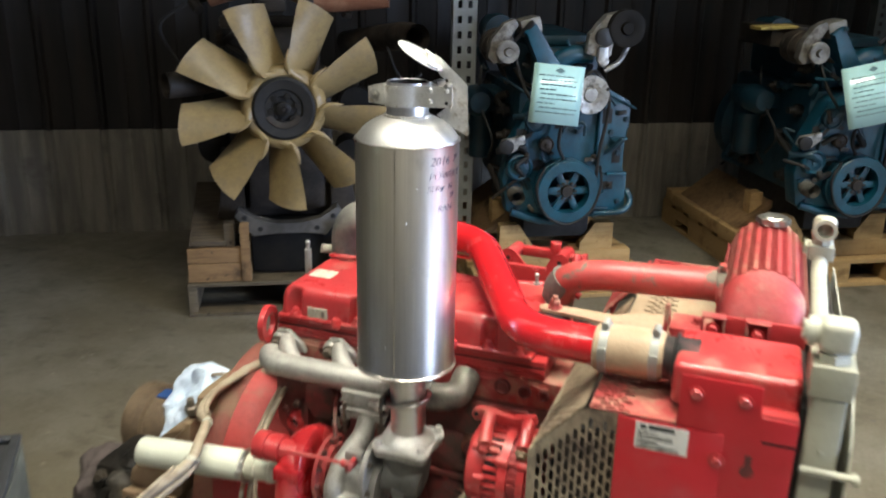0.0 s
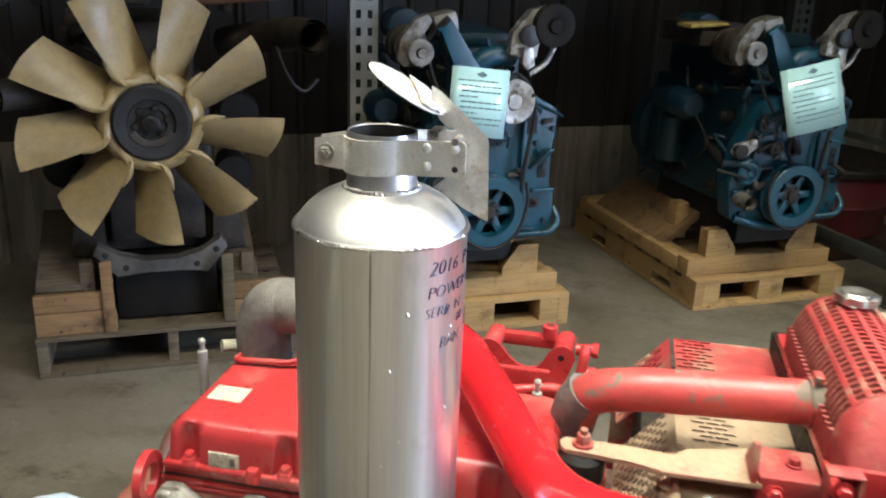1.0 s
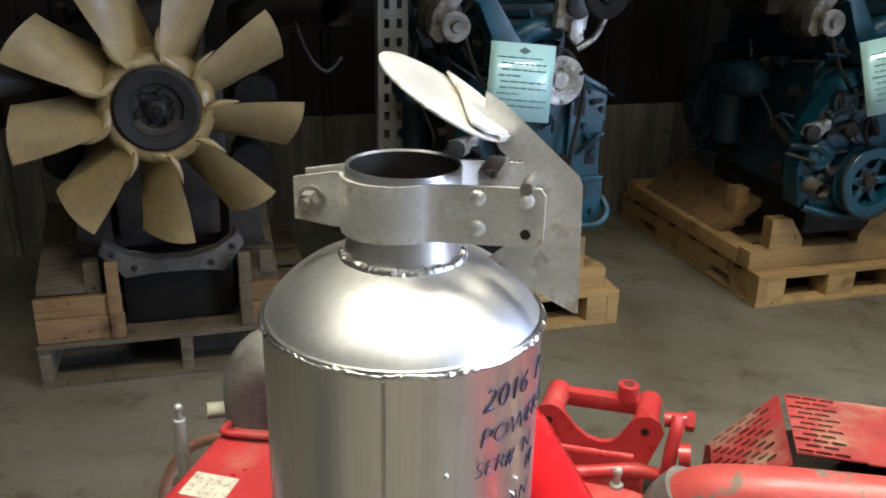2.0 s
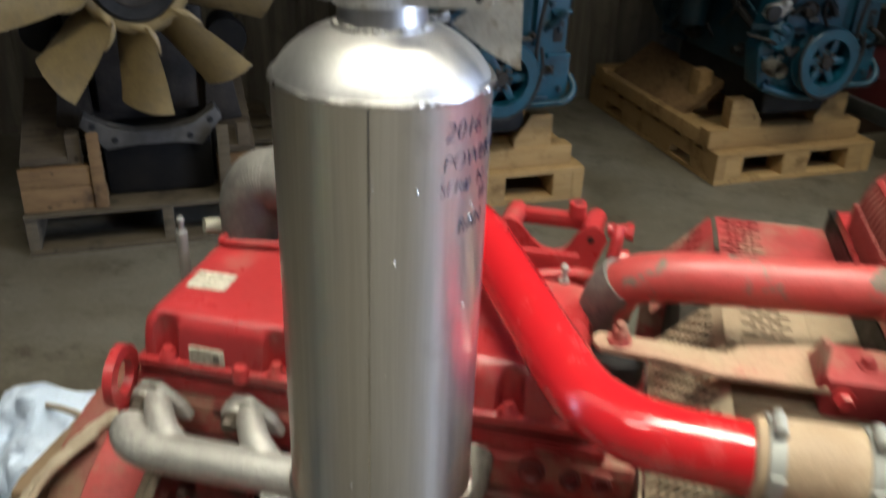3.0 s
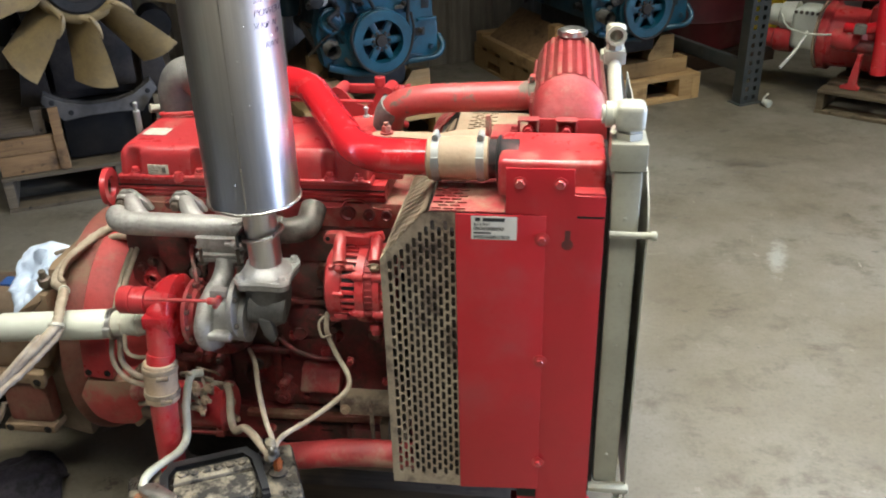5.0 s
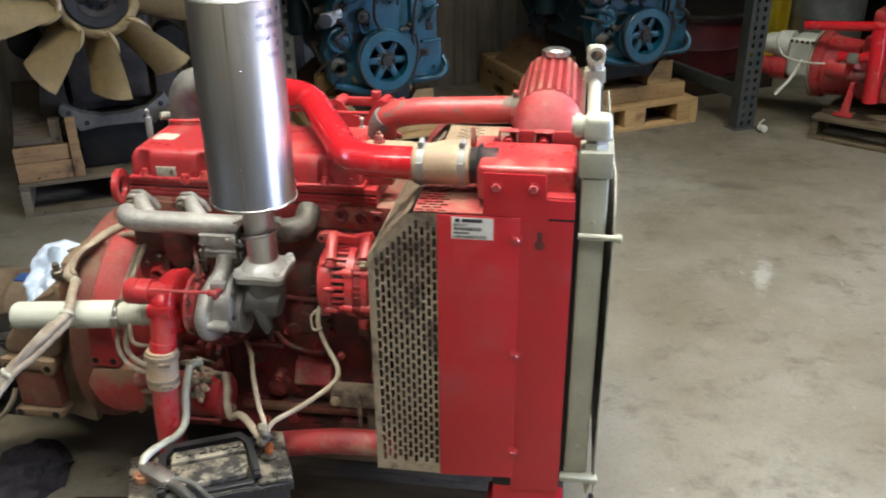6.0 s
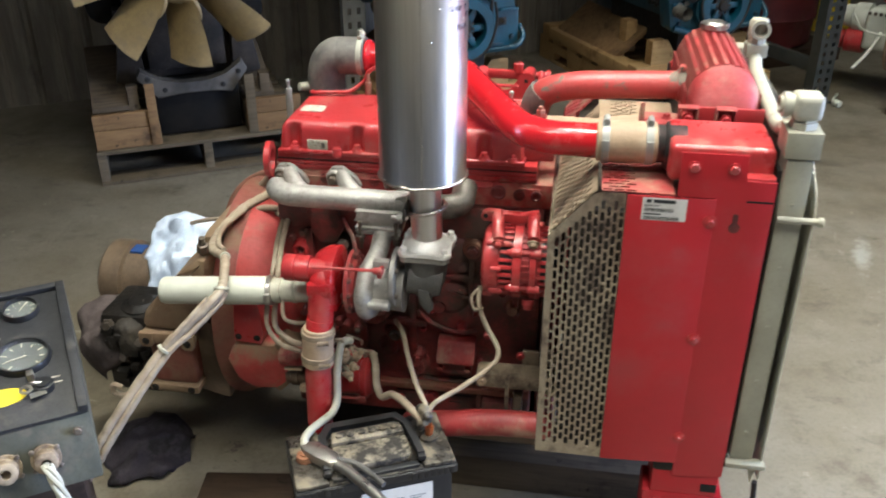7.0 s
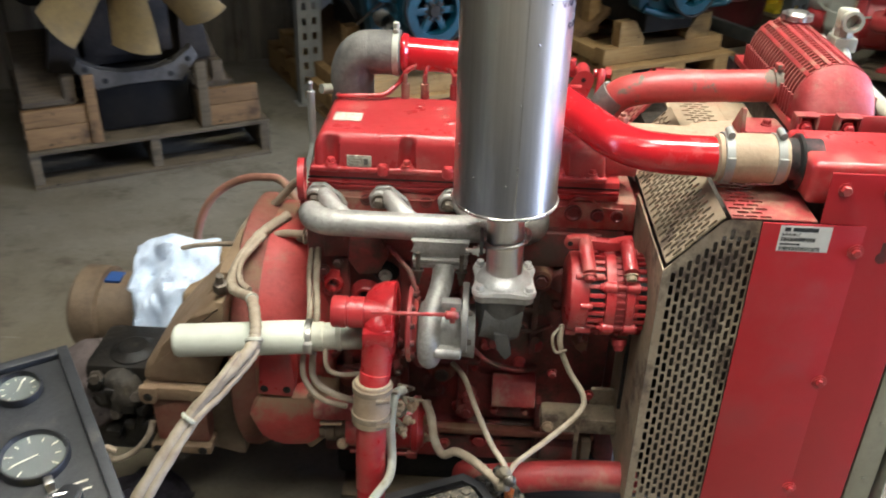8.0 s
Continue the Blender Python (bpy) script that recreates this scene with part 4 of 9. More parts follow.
    part("tensioner_pulley", lathe(new_bm(), (-0.295, 0.075, 0.785), (0, -1, 0), [(0, 0.03), (0.03, 0.034), (0.034, 0.022), (0.034, 0.0002)], 24), M_BLACK, e)
    # alternator and its bracket on one shoulder
    bm = new_bm()
    prism(bm, [(-0.40, 1.19), (-0.37, 1.16), (-0.345, 1.17), (-0.35, 1.22), (-0.30, 1.28), (-0.26, 1.33), (-0.28, 1.36), (-0.33, 1.34), (-0.385, 1.27)], "xz", 0.05, 0.10, 0.01)
    alt = part("alternator_bracket", bm, M_GREYCAST, e, "grey cast alternator bracket")
    part("alternator", lathe(new_bm(), (-0.33, 0.09, 1.23), (0, 1, 0), [(0, 0.04), (0.005, 0.070), (0.04, 0.078), (0.042, 0.070), (0.05, 0.070), (0.052, 0.080), (0.10, 0.080), (0.102, 0.072), (0.112, 0.072), (0.114, 0.078), (0.14, 0.074), (0.155, 0.05), (0.155, 0.0002)], 28), M_GRIME, e)
    part("alternator_pulley", lathe(new_bm(), (-0.315, 0.045, 1.218), (0, -1, 0), [(0, 0.045), (0.012, 0.05), (0.018, 0.044), (0.03, 0.05), (0.034, 0.035), (0.03, 0.02), (0.045, 0.016), (0.045, 0.0002)], 28), M_GREYCAST, e)
    bm = new_bm()
    prism(bm, [(-0.24, 1.30), (-0.18, 1.34), (-0.06, 1.16), (-0.05, 1.06), (-0.12, 1.05), (-0.15, 1.16)], "xz", 0.06, 0.14, 0.012)
    part("support_arm", bm, M_BLUE, e)
    bm = new_bm()
    box(bm, -0.25, -0.15, 0.08, 0.2, 1.33, 1.41, 0.02, pose(0, 0, 0, 0, -14, 0) @ pose(0.33, 0, -0.04))
    part("sensor_cover", bm, M_GREYCAST, e)
    # thermostat housing between
    bm = new_bm()
    tube(bm, [(-0.1, 0.12, 1.12), (-0.02, 0.10, 1.20), (0.10, 0.12, 1.20)], 0.042, 0.05, 16)
    part("thermostat_housing", bm, M_BLUE, e)
    # compressor bracket and pulley on the other shoulder
    bm = new_bm()
    prism(bm, [(0.05, 1.21), (0.06, 1.30), (0.10, 1.33), (0.13, 1.38), (0.22, 1.40), (0.25, 1.36), (0.20, 1.33), (0.17, 1.28), (0.17, 1.20), (0.12, 1.19)], "xz", 0.03, 0.08, 0.008)
    part("compressor_bracket", bm, M_ALU, e, "bright cast compressor bracket")
    part("compressor_pulley", lathe(new_bm(), (0.215, 0.03, 1.325), (0, -1, 0), [(0, 0.07), (0.01, 0.082), (0.02, 0.076), (0.03, 0.082), (0.05, 0.082), (0.054, 0.06), (0.045, 0.03), (0.06, 0.025), (0.06, 0.0002)], 36), M_PAN, e, "black compressor pulley")
    part("idler", lathe(new_bm(), (0.12, 0.02, 1.285), (0, -1, 0), [(0, 0.04), (0.03, 0.042), (0.034, 0.03), (0.034, 0.0002)], 24), M_BLACKPL, e)
    bm = new_bm()
    tube(bm, [(0.27, 0.06, 1.28), (0.22, 0.06, 1.17), (0.15, 0.06, 1.13)], 0.012, 0.03, 10)
    prism(bm, [(0.10, 1.24), (0.14, 1.24), (0.15, 1.17), (0.12, 1.15), (0.095, 1.18)], "xz", 0.005, 0.03, 0.005)
    part("compressor_strut", bm, M_ALU, e)
    bm = new_bm()
    belt = [(-0.02, 0.72), (-0.05, 0.80), (-0.03, 0.95), (0.0, 1.02), (0.02, 1.06), (0.10, 1.13), (0.18, 1.0), (0.15, 0.75), (0.145, 0.62)]
    tube(bm, smooth_line([(x, 0.045, z) for x, z in belt], 6), 0.009, 0, 8)
    part("belt", bm, M_BLACK, e)
    # lower fittings
    bm = new_bm()
    tube(bm, [(-0.245, 0.0, 0.555), (-0.245, 0.08, 0.555), (-0.2, 0.16, 0.57)], 0.036, 0.04, 18, closed_ends=False)
    tube(bm, [(-0.245, 0.0, 0.555), (-0.245, 0.08, 0.555), (-0.2, 0.16, 0.57)], 0.028, 0.04, 18, closed_ends=False)
    part("water_inlet", bm, M_GREYCAST, e, "open pipe stub")
    bm = new_bm()
    tube(bm, [(0.16, 0.1, 0.44), (0.30, 0.06, 0.455), (0.345, 0.08, 0.50), (0.33, 0.12, 0.55)], 0.014, 0.04, 10)
    tube(bm, [(-0.25, 0.1, 0.46), (-0.12, 0.08, 0.42), (0.02, 0.09, 0.405)], 0.02, 0.05, 12)
    part("front_bracket", bm, M_BLUE, e)
    bolts(e, [(x, 0.099, z) for x, z in ((-0.2, 0.60), (-0.22, 0.48), (0.26, 0.74), (0.28, 0.5), (0.25, 0.93), (-0.07, 0.95), (0.16, 0.46), (0.22, 0.84), (-0.27, 0.70), (0.29, 0.90))], (0, -1, 0), 0.011, 0.012, M_BLUEDK)
    # the long side with filters and pump
    bm = new_bm()
    lathe(bm, (-0.30, 0.62, 0.62), (0, 0, 1), [(0, 0.06), (0.01, 0.066), (0.22, 0.066), (0.24, 0.05), (0.26, 0.05)], 24)
    part("fuel_filter", bm, M_BLUEDK, e)
    bm = new_bm()
    box(bm, -0.36, -0.2, 0.48, 0.74, 0.88, 0.98, 0.02)
    lathe(bm, (-0.36, 0.50, 0.94), (0, -1, 0), [(0, 0.07), (0.10, 0.075), (0.14, 0.05), (0.14, 0.0002)], 24)
    part("filter_head", bm, M_BLUEDK, e)
    bm = new_bm()
    lathe(bm, (0.0, 0.985, 0.70), (0, 1, 0), [(0, 0.20), (0.02, 0.25), (0.12, 0.25), (0.12, 0.0002)], 32)
    part("flywheel_housing", bm, M_BLUEDK, e)
    bm = new_bm()
    lathe(bm, (-0.24, 0.50, 1.27), (0, 1, 0), [(0, 0.03), (0.01, 0.075), (0.08, 0.08), (0.085, 0.07), (0.20, 0.07), (0.22, 0.05)], 24)
    part("turbo_inlet", bm, M_BLUEDK, e)
    if seed == 9:
        part("breather_box", box(new_bm(), -0.40, -0.16, 0.32, 0.66, 1.215, 1.318, 0.02), M_GRIME, e)
        part("yellow_plate", box(new_bm(), -0.40, -0.20, 0.30, 0.42, 1.320, 1.336, 0.006, pose(0, 0, 0, 0, -3, 0)), M_DULLYELLOW, e, "dull yellow plate on the breather box")
    bm = new_bm()
    cable(bm, [(-0.26, 0.1, 1.18), (-0.22, 0.06, 1.05), (-0.13, 0.07, 0.92), (-0.2, 0.07, 0.82)], 0.008)
    cable(bm, [(-0.33, 0.5, 1.1), (-0.36, 0.4, 0.95), (-0.31, 0.3, 0.78), (-0.3, 0.4, 0.66)], 0.007)
    part("wiring", bm, M_BLACK, e)
    # black patches painted in for the shade of recesses, then ribs and hoses over the front
    several("recess_shade_patch", [box(new_bm(), x, x + w, 0.0968, 0.0995, z, z + h, 0.001) for x, z, w, h in ((0.235, 0.69, 0.04, 0.085), (-0.16, 0.66, 0.07, 0.05), (-0.13, 0.50, 0.06, 0.035), (0.17, 0.88, 0.05, 0.07), (-0.24, 0.80, 0.05, 0.06), (0.20, 0.56, 0.05, 0.04), (-0.06, 0.86, 0.05, 0.06))], M_BLACK, e)
    several("cover_rib", [box(new_bm(), x, x + w, 0.082, 0.0995, z, z + h, 0.004) for x, z, w, h in ((0.15, 0.68, 0.018, 0.26), (-0.20, 0.72, 0.014, 0.14), (0.22, 0.80, 0.08, 0.016), (-0.28, 0.58, 0.07, 0.014), (0.21, 0.63, 0.10, 0.016), (-0.02, 0.84, 0.016, 0.12))], M_BLUE, e)
    rr = random.Random(seed)
    for k in range(22):
        x, z = rr.uniform(-0.30, 0.24), rr.uniform(0.62, 1.30)
        y = rr.uniform(0.03, 0.09) if z < 1.0 else rr.uniform(0.08, 0.22)
        if abs(x) < 0.17 and z < 0.75:
            x = -0.2
        bm = new_bm()
        tube(bm, [(x, y, z), (x + rr.uniform(-0.07, 0.07), y - 0.02, z + rr.uniform(-0.08, 0.08)), (x + rr.uniform(-0.14, 0.14), y + 0.05, z + rr.uniform(-0.12, 0.08))], rr.choice((0.006, 0.008, 0.011, 0.016)), 0.03, 8)
        part("hose", bm, rr.choice((M_BLACK, M_BLACK, M_BLUEDK, M_BLUEDK, M_GRIME)), e)
    for k in range(12):
        y, z = rr.uniform(0.25, 0.9), rr.uniform(0.55, 1.15)
        bm = new_bm()
        if k % 2:
            tube(bm, [(-0.22, y, z), (-0.27, y + 0.04, z + rr.uniform(-0.1, 0.1)), (-0.23, y + rr.uniform(-0.15, 0.2), z - 0.1)], rr.uniform(0.008, 0.02), 0.04, 8)
        else:
            lathe(bm, (-0.21, y, z), (-1, 0, 0), [(0, 0.03), (0.03, 0.034), (0.04, 0.02), (0.07, 0.018), (0.07, 0.0002)], 14)
        part("side_fitting", bm, rr.choice((M_BLUEDK, M_GRIME, M_BLACK)), e)
    bm = new_bm()
    tube(bm, smooth_line([(0.145, 0.0, 0.70), (0.155, 0.0, 0.60), (0.11, 0.0, 0.475), (0.0, 0.0, 0.418), (-0.11, 0.0, 0.475), (-0.155, 0.0, 0.60), (-0.12, 0.0, 0.70)], 6), 0.007, 0, 8)
    part("belt", bm, M_BLACK, e)
    # clips, unions and bright bolts scattered over the front
    for k in range(26):
        x, z = rr.uniform(-0.30, 0.28), rr.uniform(0.46, 1.34)
        if math.hypot(x, z - 0.575) < 0.17:
            continue
        y = 0.094 if z < 1.0 else rr.uniform(0.05, 0.12)
        if k % 3 == 0:
            part("union", lathe(new_bm(), (x, y, z), (rr.uniform(-0.4, 0.4), -1, rr.uniform(-0.3, 0.3)), [(0, 0.014), (0.012, 0.014), (0.013, 0.009), (0.030, 0.008), (0.030, 0.0002)], 6), rr.choice((M_ALU, M_GRIME, M_BLUEDK)), e)
        elif k % 3 == 1:
            part("clip", box(new_bm(), -0.022, 0.022, -0.012, 0.0, -0.009, 0.009, 0.003, pose(x, y, z, 0, rr.uniform(-60, 60), 0)), rr.choice((M_BLUEDK, M_GREYCAST, M_BLACK)), e)
        else:
            part("casting_rib", box(new_bm(), -0.05, 0.05, -0.014, 0.0, -0.006, 0.006, 0.003, pose(x, y, z, 0, rr.uniform(-80, 80), 0)), rr.choice((M_BLUE, M_BLUEDK)), e)
    # paper tag in a clear sleeve, slightly curled
    tm = pose(tag_x, -0.085, 1.045) @ pose(0, 0, 0, -9, tag_tilt, -7)

    def curled(bm, x0, x1, z0, z1, off, n=8):
        a, b = [], []
        for i in range(n + 1):
            x = x0 + (x1 - x0) * i / n
            d = -0.020 * (1 - (x / tag_w * 2) ** 2) + off
            a.append(bm.verts.new(tm @ Vector((x, d, z0))))
            b.append(bm.verts.new(tm @ Vector((x, d - 0.006, z1))))
        for i in range(n):
            bm.faces.new((a[i], a[i + 1], b[i + 1], b[i]))
        return bm

    w, h = tag_w / 2, tag_h / 2
    tg = part("paper_tag", curled(new_bm(), -w, w, -h, h, 0.0), M_PAPER, e, "pale blue printed sheet in a clear plastic sleeve")
    sl = tg.modifiers.new("thickness", "SOLIDIFY")
    sl.thickness = 0.0012
    part("sleeve", curled(new_bm(), -w - 0.012, w + 0.012, -h - 0.012, h + 0.012, 0.004), M_GLASS, tg, "clear plastic sleeve").visible_shadow = False
    bm = new_bm()
    for k in range(9):
        z = h * (0.62 - k * 0.155)
        x, end = -w * rr.uniform(0.62, 0.8), w * rr.uniform(0.45, 0.85)
        if k in (3, 6):
            end = -w * 0.1
        while x < end:
            d = min(rr.uniform(0.012, 0.034), end - x + 0.004)
            curled(bm, x, x + d, z - 0.0022, z + 0.0022, -0.0036 - 0.003 * (z / tag_h + 0.5) * 0, 2)
            x += d + 0.005
    part("print", bm, M_FAINT, tg, "faint dark print on the sheet")
    bm = new_bm()
    prism(bm, [(-0.022, h * 0.80), (0.0, h * 0.72), (0.022, h * 0.80), (0.0, h * 0.90)], "xz", -0.0275, -0.0265, 0.0, tm)
    part("printed_mark", bm, M_FAINT, tg)
    return e


e = thing("pallet", hall(0.955, 3.915), "pale new wooden pallet under a blue engine", "pallet", "pallets")
notch_pallet(e, 0.855, 1.2, 0.15, M_WOOD)
e = thing("engine_skid", hall(0.99, 3.955), "pale pine skid with wedge blocks on the pallet", "skid", "engine skids")
skid(e, 0.77, 1.05, 0.153)
blue_engine(hall(1.374, 3.82), "blue painted diesel engine with pulleys and a paper tag", -0.115, 0.225, 0.258, 5, 5)
e = thing("pallet", hall(2.466, 3.905), "pale new wooden pallet under a blue engine", "pallet", "pallets")
notch_pallet(e, 0.86, 1.28, 0.15, M_WOOD)
e = thing("engine_skid", hall(2.45, 3.97), "pale pine skid with wedge blocks on the pallet", "skid", "engine skids")
skid(e, 0.82, 1.15, 0.153)
blue_engine(hall(2.86, 3.80), "blue diesel engine with pulleys and paper tag, beside the rack", -0.075, 0.275, 0.285, 9, -13)


# ---- racks ----
def upright(e, x, y, h, material, w=0.075, d=0.05, pitch=0.05):
    """A perforated rack post made of strips between its holes."""
    bm = new_bm()
    t = 0.003
    box(bm, x, x + w * 0.2, y, y + t, 0, h)
    box(bm, x + w * 0.38, x + w * 0.62, y, y + t, 0, h)
    box(bm, x + w * 0.8, x + w, y, y + t, 0, h)
    n = int(h / pitch)
    for k in range(n + 1):
        box(bm, x + w * 0.2, x + w * 0.38, y, y + t, k * pitch, min(h, k * pitch + pitch * 0.52))
        box(bm, x + w * 0.62, x + w * 0.8, y, y + t, k * pitch, min(h, k * pitch + pitch * 0.52))
    box(bm, x, x + t, y + t, y + d, 0, h)
    box(bm, x + w - t, x + w, y + t, y + d, 0, h)
    part("post", bm, material, e)
    part("foot_plate", box(new_bm(), x - 0.02, x + w + 0.02, y - 0.02, y + d + 0.02, 0, 0.006, 0.002), material, e)


e = thing("pallet_rack", hall(0.912, 4.42), "grey perforated steel rack post before the wall", "rack", "racks")
upright(e, 0.0, 0.0, 2.6, M_GALV, 0.122, 0.06, 0.074)

e = thing("pallet_rack", hall(3.445, 3.68), "dark green perforated steel rack frame with a low beam", "rack", "racks")
upright(e, 0.0, 0.0, 2.6, M_RACK, 0.125, 0.07)
upright(e, 0.0, 1.05, 2.6, M_RACK, 0.125, 0.07)
part("low_beam", box(new_bm(), 0.02, 0.06, 0.075, 1.04, 0.17, 0.245, 0.004), M_RACK, e)
for z in (0.75, 1.6, 2.3):
    part("brace", box(new_bm(), 0.03, 0.06, 0.075, 1.04, z, z + 0.035, 0.003), M_RACK, e)

# ---- red tub, red engine and small things beyond the rack ----
e = thing("barrel", hall(3.86, 4.78), "worn dark red steel tub with a grey rim behind the rack", "barrel")
part("drum", lathe(new_bm(), (0, 0, 0.101), (0, 0, 1), [(0, 0.36), (0.01, 0.385), (0.17, 0.395), (0.185, 0.405), (0.20, 0.395), (0.37, 0.40)], 48), M_BARREL, e)
part("rim", lathe(new_bm(), (0, 0, 0.47), (0, 0, 1), [(0, 0.40), (0.0, 0.425), (0.03, 0.43), (0.045, 0.42), (0.045, 0.0002)], 48), M_GRIME, e, "grimy grey rim and cover")
part("base_board", box(new_bm(), -0.42, 0.42, -0.42, 0.42, 0, 0.1, 0.004), M_WOODDARK, e)

RED_D = pose(1.52, 4.80, 0, 0, 0, -31)
e = thing("pallet", RED_D, "grey weathered pallet under a red engine", "pallet", "pallets")
pallet(e, 1.2, 1.0, 0.13, M_WOODOLD)
e = thing("red_engine", RED_D @ pose(0.0, 0.0, 0.0), "bright red diesel engine with a cream gearbox on a pallet", "engine")
part("bell_housing", lathe(new_bm(), (-0.115, 0.35, 0.350), (1, 0, 0), [(0, 0.12), (0.01, 0.175), (0.02, 0.188), (0.06, 0.190), (0.07, 0.17), (0.24, 0.16), (0.28, 0.12)], 40), M_RED, e)
part("bell_rim", lathe(new_bm(), (-0.118, 0.35, 0.350), (1, 0, 0), [(0, 0.181), (0, 0.193), (0.012, 0.193), (0.012, 0.181)], 40, caps=False), M_TAN, e)
part("block", box(new_bm(), 0.14, 0.95, 0.22, 0.50, 0.20, 0.56, 0.03), M_RED, e)
part("head", box(new_bm(), 0.16, 0.92, 0.24, 0.47, 0.562, 0.70, 0.03), M_RED, e)
several("core_plug", [lathe(new_bm(), (x, 0.221, z), (0, -1, 0), [(0, 0.03), (0.008, 0.028), (0.009, 0.02), (0.004, 0.0002)], 18) for x, z in ((0.25, 0.46), (0.38, 0.46), (0.32, 0.33), (0.5, 0.38))], M_RED, e)
bm = new_bm()
box(bm, -0.27, -0.117, 0.24, 0.46, 0.27, 0.50, 0.035, seg=3)
GB = part("gearbox", bm, M_CREAM, e, "cream painted gearbox")
part("output_cover", lathe(new_bm(), (-0.27, 0.35, 0.43), (-1, 0, 0), [(0.001, 0.085), (0.08, 0.08), (0.09, 0.066), (0.15, 0.06), (0.155, 0.045), (0.17, 0.045), (0.17, 0.0002)], 28), M_CREAM, GB)
bolts(GB, [(-0.25 + k * 0.03, 0.239, 0.48) for k in range(5)], (0, -1, 0), 0.008, 0.008, M_BOLT)
part("pump", lathe(new_bm(), (-0.27, 0.33, 0.30), (-1, 0, 0), [(0.001, 0.07), (0.10, 0.07), (0.11, 0.055), (0.15, 0.055), (0.15, 0.0002)], 28), M_RED, e)
several("pipe", [tube(new_bm(), [(-0.16, 0.15, 0.593), (0.1, 0.15, 0.62), (0.3, 0.16, 0.64), (0.7, 0.18, 0.60)], 0.026, 0.08, 16),
                 tube(new_bm(), [(0.24, 0.12, 0.62), (0.26, 0.08, 0.45), (0.27, 0.08, 0.24)], 0.042, 0.06, 16),
                 tube(new_bm(), [(0.06, 0.10, 0.46), (0.18, 0.09, 0.46), (0.28, 0.1, 0.52)], 0.028, 0.06, 16)], M_RED_GLOSS, e)
part("air_cleaner", lathe(new_bm(), (-0.01, 0.13, 0.39), (1, 0, 0), [(0, 0.02), (0.01, 0.05), (0.05, 0.062), (0.12, 0.060), (0.15, 0.03), (0.15, 0.0002)], 24), M_RED, e)
part("starter", lathe(new_bm(), (0.11, 0.13, 0.36), (1, 0, 0), [(0, 0.035), (0.16, 0.035), (0.165, 0.042), (0.19, 0.042), (0.19, 0.0002)], 20), M_RED_OLD, e)
bm = new_bm()
prism(bm, [(0.09, 0.132), (0.19, 0.132), (0.19, 0.15), (0.165, 0.16), (0.175, 0.33), (0.15, 0.33), (0.13, 0.16), (0.09, 0.15)], "xz", 0.08, 0.11, 0.004)
part("support_foot", bm, M_RED, e)
part("rear_foot", box(new_bm(), 0.6, 0.7, 0.25, 0.45, 0.132, 0.21, 0.005), M_RED, e)
for pts, r in (([(-0.33, 0.24, 0.46), (-0.26, 0.18, 0.40), (-0.12, 0.14, 0.39), (0.05, 0.10, 0.42), (0.12, 0.08, 0.45)], 0.006), ([(-0.16, 0.2, 0.39), (-0.18, 0.1, 0.30), (-0.22, 0.0, 0.22)], 0.009)):
    bm = new_bm()
    cable(bm, pts, r)
    part("wiring", bm, M_CREAM, e)
part("control_block", box(new_bm(), 0.115, 0.175, 0.05, 0.1, 0.44, 0.49, 0.006), M_GREYCAST, e)
e = thing("lift_jack", hall(4.88, 5.10), "yellow painted steel jack stand behind the red engine", "jack")
several("column", [box(new_bm(), -0.11, -0.03, -0.05, 0.05, 0.031, 0.95, 0.01), box(new_bm(), 0.06, 0.10, -0.05, 0.05, 0.031, 0.95, 0.006)], M_YELLOW, e)
part("back_plate", box(new_bm(), -0.03, 0.06, 0.02, 0.045, 0.031, 0.90, 0.004), M_YELLOW, e)
part("base", box(new_bm(), -0.2, 0.2, -0.2, 0.2, 0, 0.03, 0.005), M_YELLOW, e)
e = thing("steel_drum", hall(5.26, 4.98), "grey steel drum behind the red engine", "barrel")
part("shell", lathe(new_bm(), (0, 0, 0), (0, 0, 1), [(0, 0.27), (0.3, 0.275), (0.31, 0.28), (0.32, 0.275), (0.86, 0.275), (0.88, 0.28), (0.88, 0.0002)], 32), M_GALV, e)
e = thing("plug_lead", pose(1.27, 4.915, 0), "white plug on a cord lying on the floor", "cord")
part("plug", lathe(new_bm(), (0, 0, 0.022), (0.5, -0.8, -0.02), [(0, 0.012), (0.01, 0.02), (0.05, 0.022), (0.055, 0.015), (0.055, 0.0002)], 16), M_CREAM, e)
bm = new_bm()
cable(bm, [(0, 0, 0.022), (0.015, 0.05, 0.03), (0.05, 0.12, 0.03), (0.06, 0.19, 0.007)], 0.006)
part("cord", bm, M_CREAM, e)


# ---- the red engine: silencer ----
ENG = thing("power_unit", pose(-0.30, 1.70, 0.0), "red turbocharged diesel power unit with a silver silencer and radiator", "engine", world_axes=True)
MX, MY = -0.456, 1.408
mm = pose(MX, MY, 0)
R = 0.0872
bm = new_bm()
dome = [(1.332 + 0.036 * (0.55 * math.sin(q) + 0.45 * q / (math.pi / 2)), 0.0365 + (R - 0.0385) * (0.55 * math.cos(q) + 0.45 * (1 - q / (math.pi / 2)))) for q in (radians(k * 7.5) for k in range(13))]
lathe(bm, (MX, MY, 0.0), (0, 0, 1), [(0.920, 0.030), (0.921, R - 0.004), (0.9205, R + 0.001), (0.924, R + 0.0015), (0.927, R), (1.325, R), (1.329, R + 0.0016), (1.332, R + 0.0004)], 96)
MUF = part("silencer", bm, M_MUFFLER, ENG, "brushed bare metal silencer can")
bm = new_bm()
lathe(bm, (MX, MY, 0.0), (0, 0, 1), dome, 96)
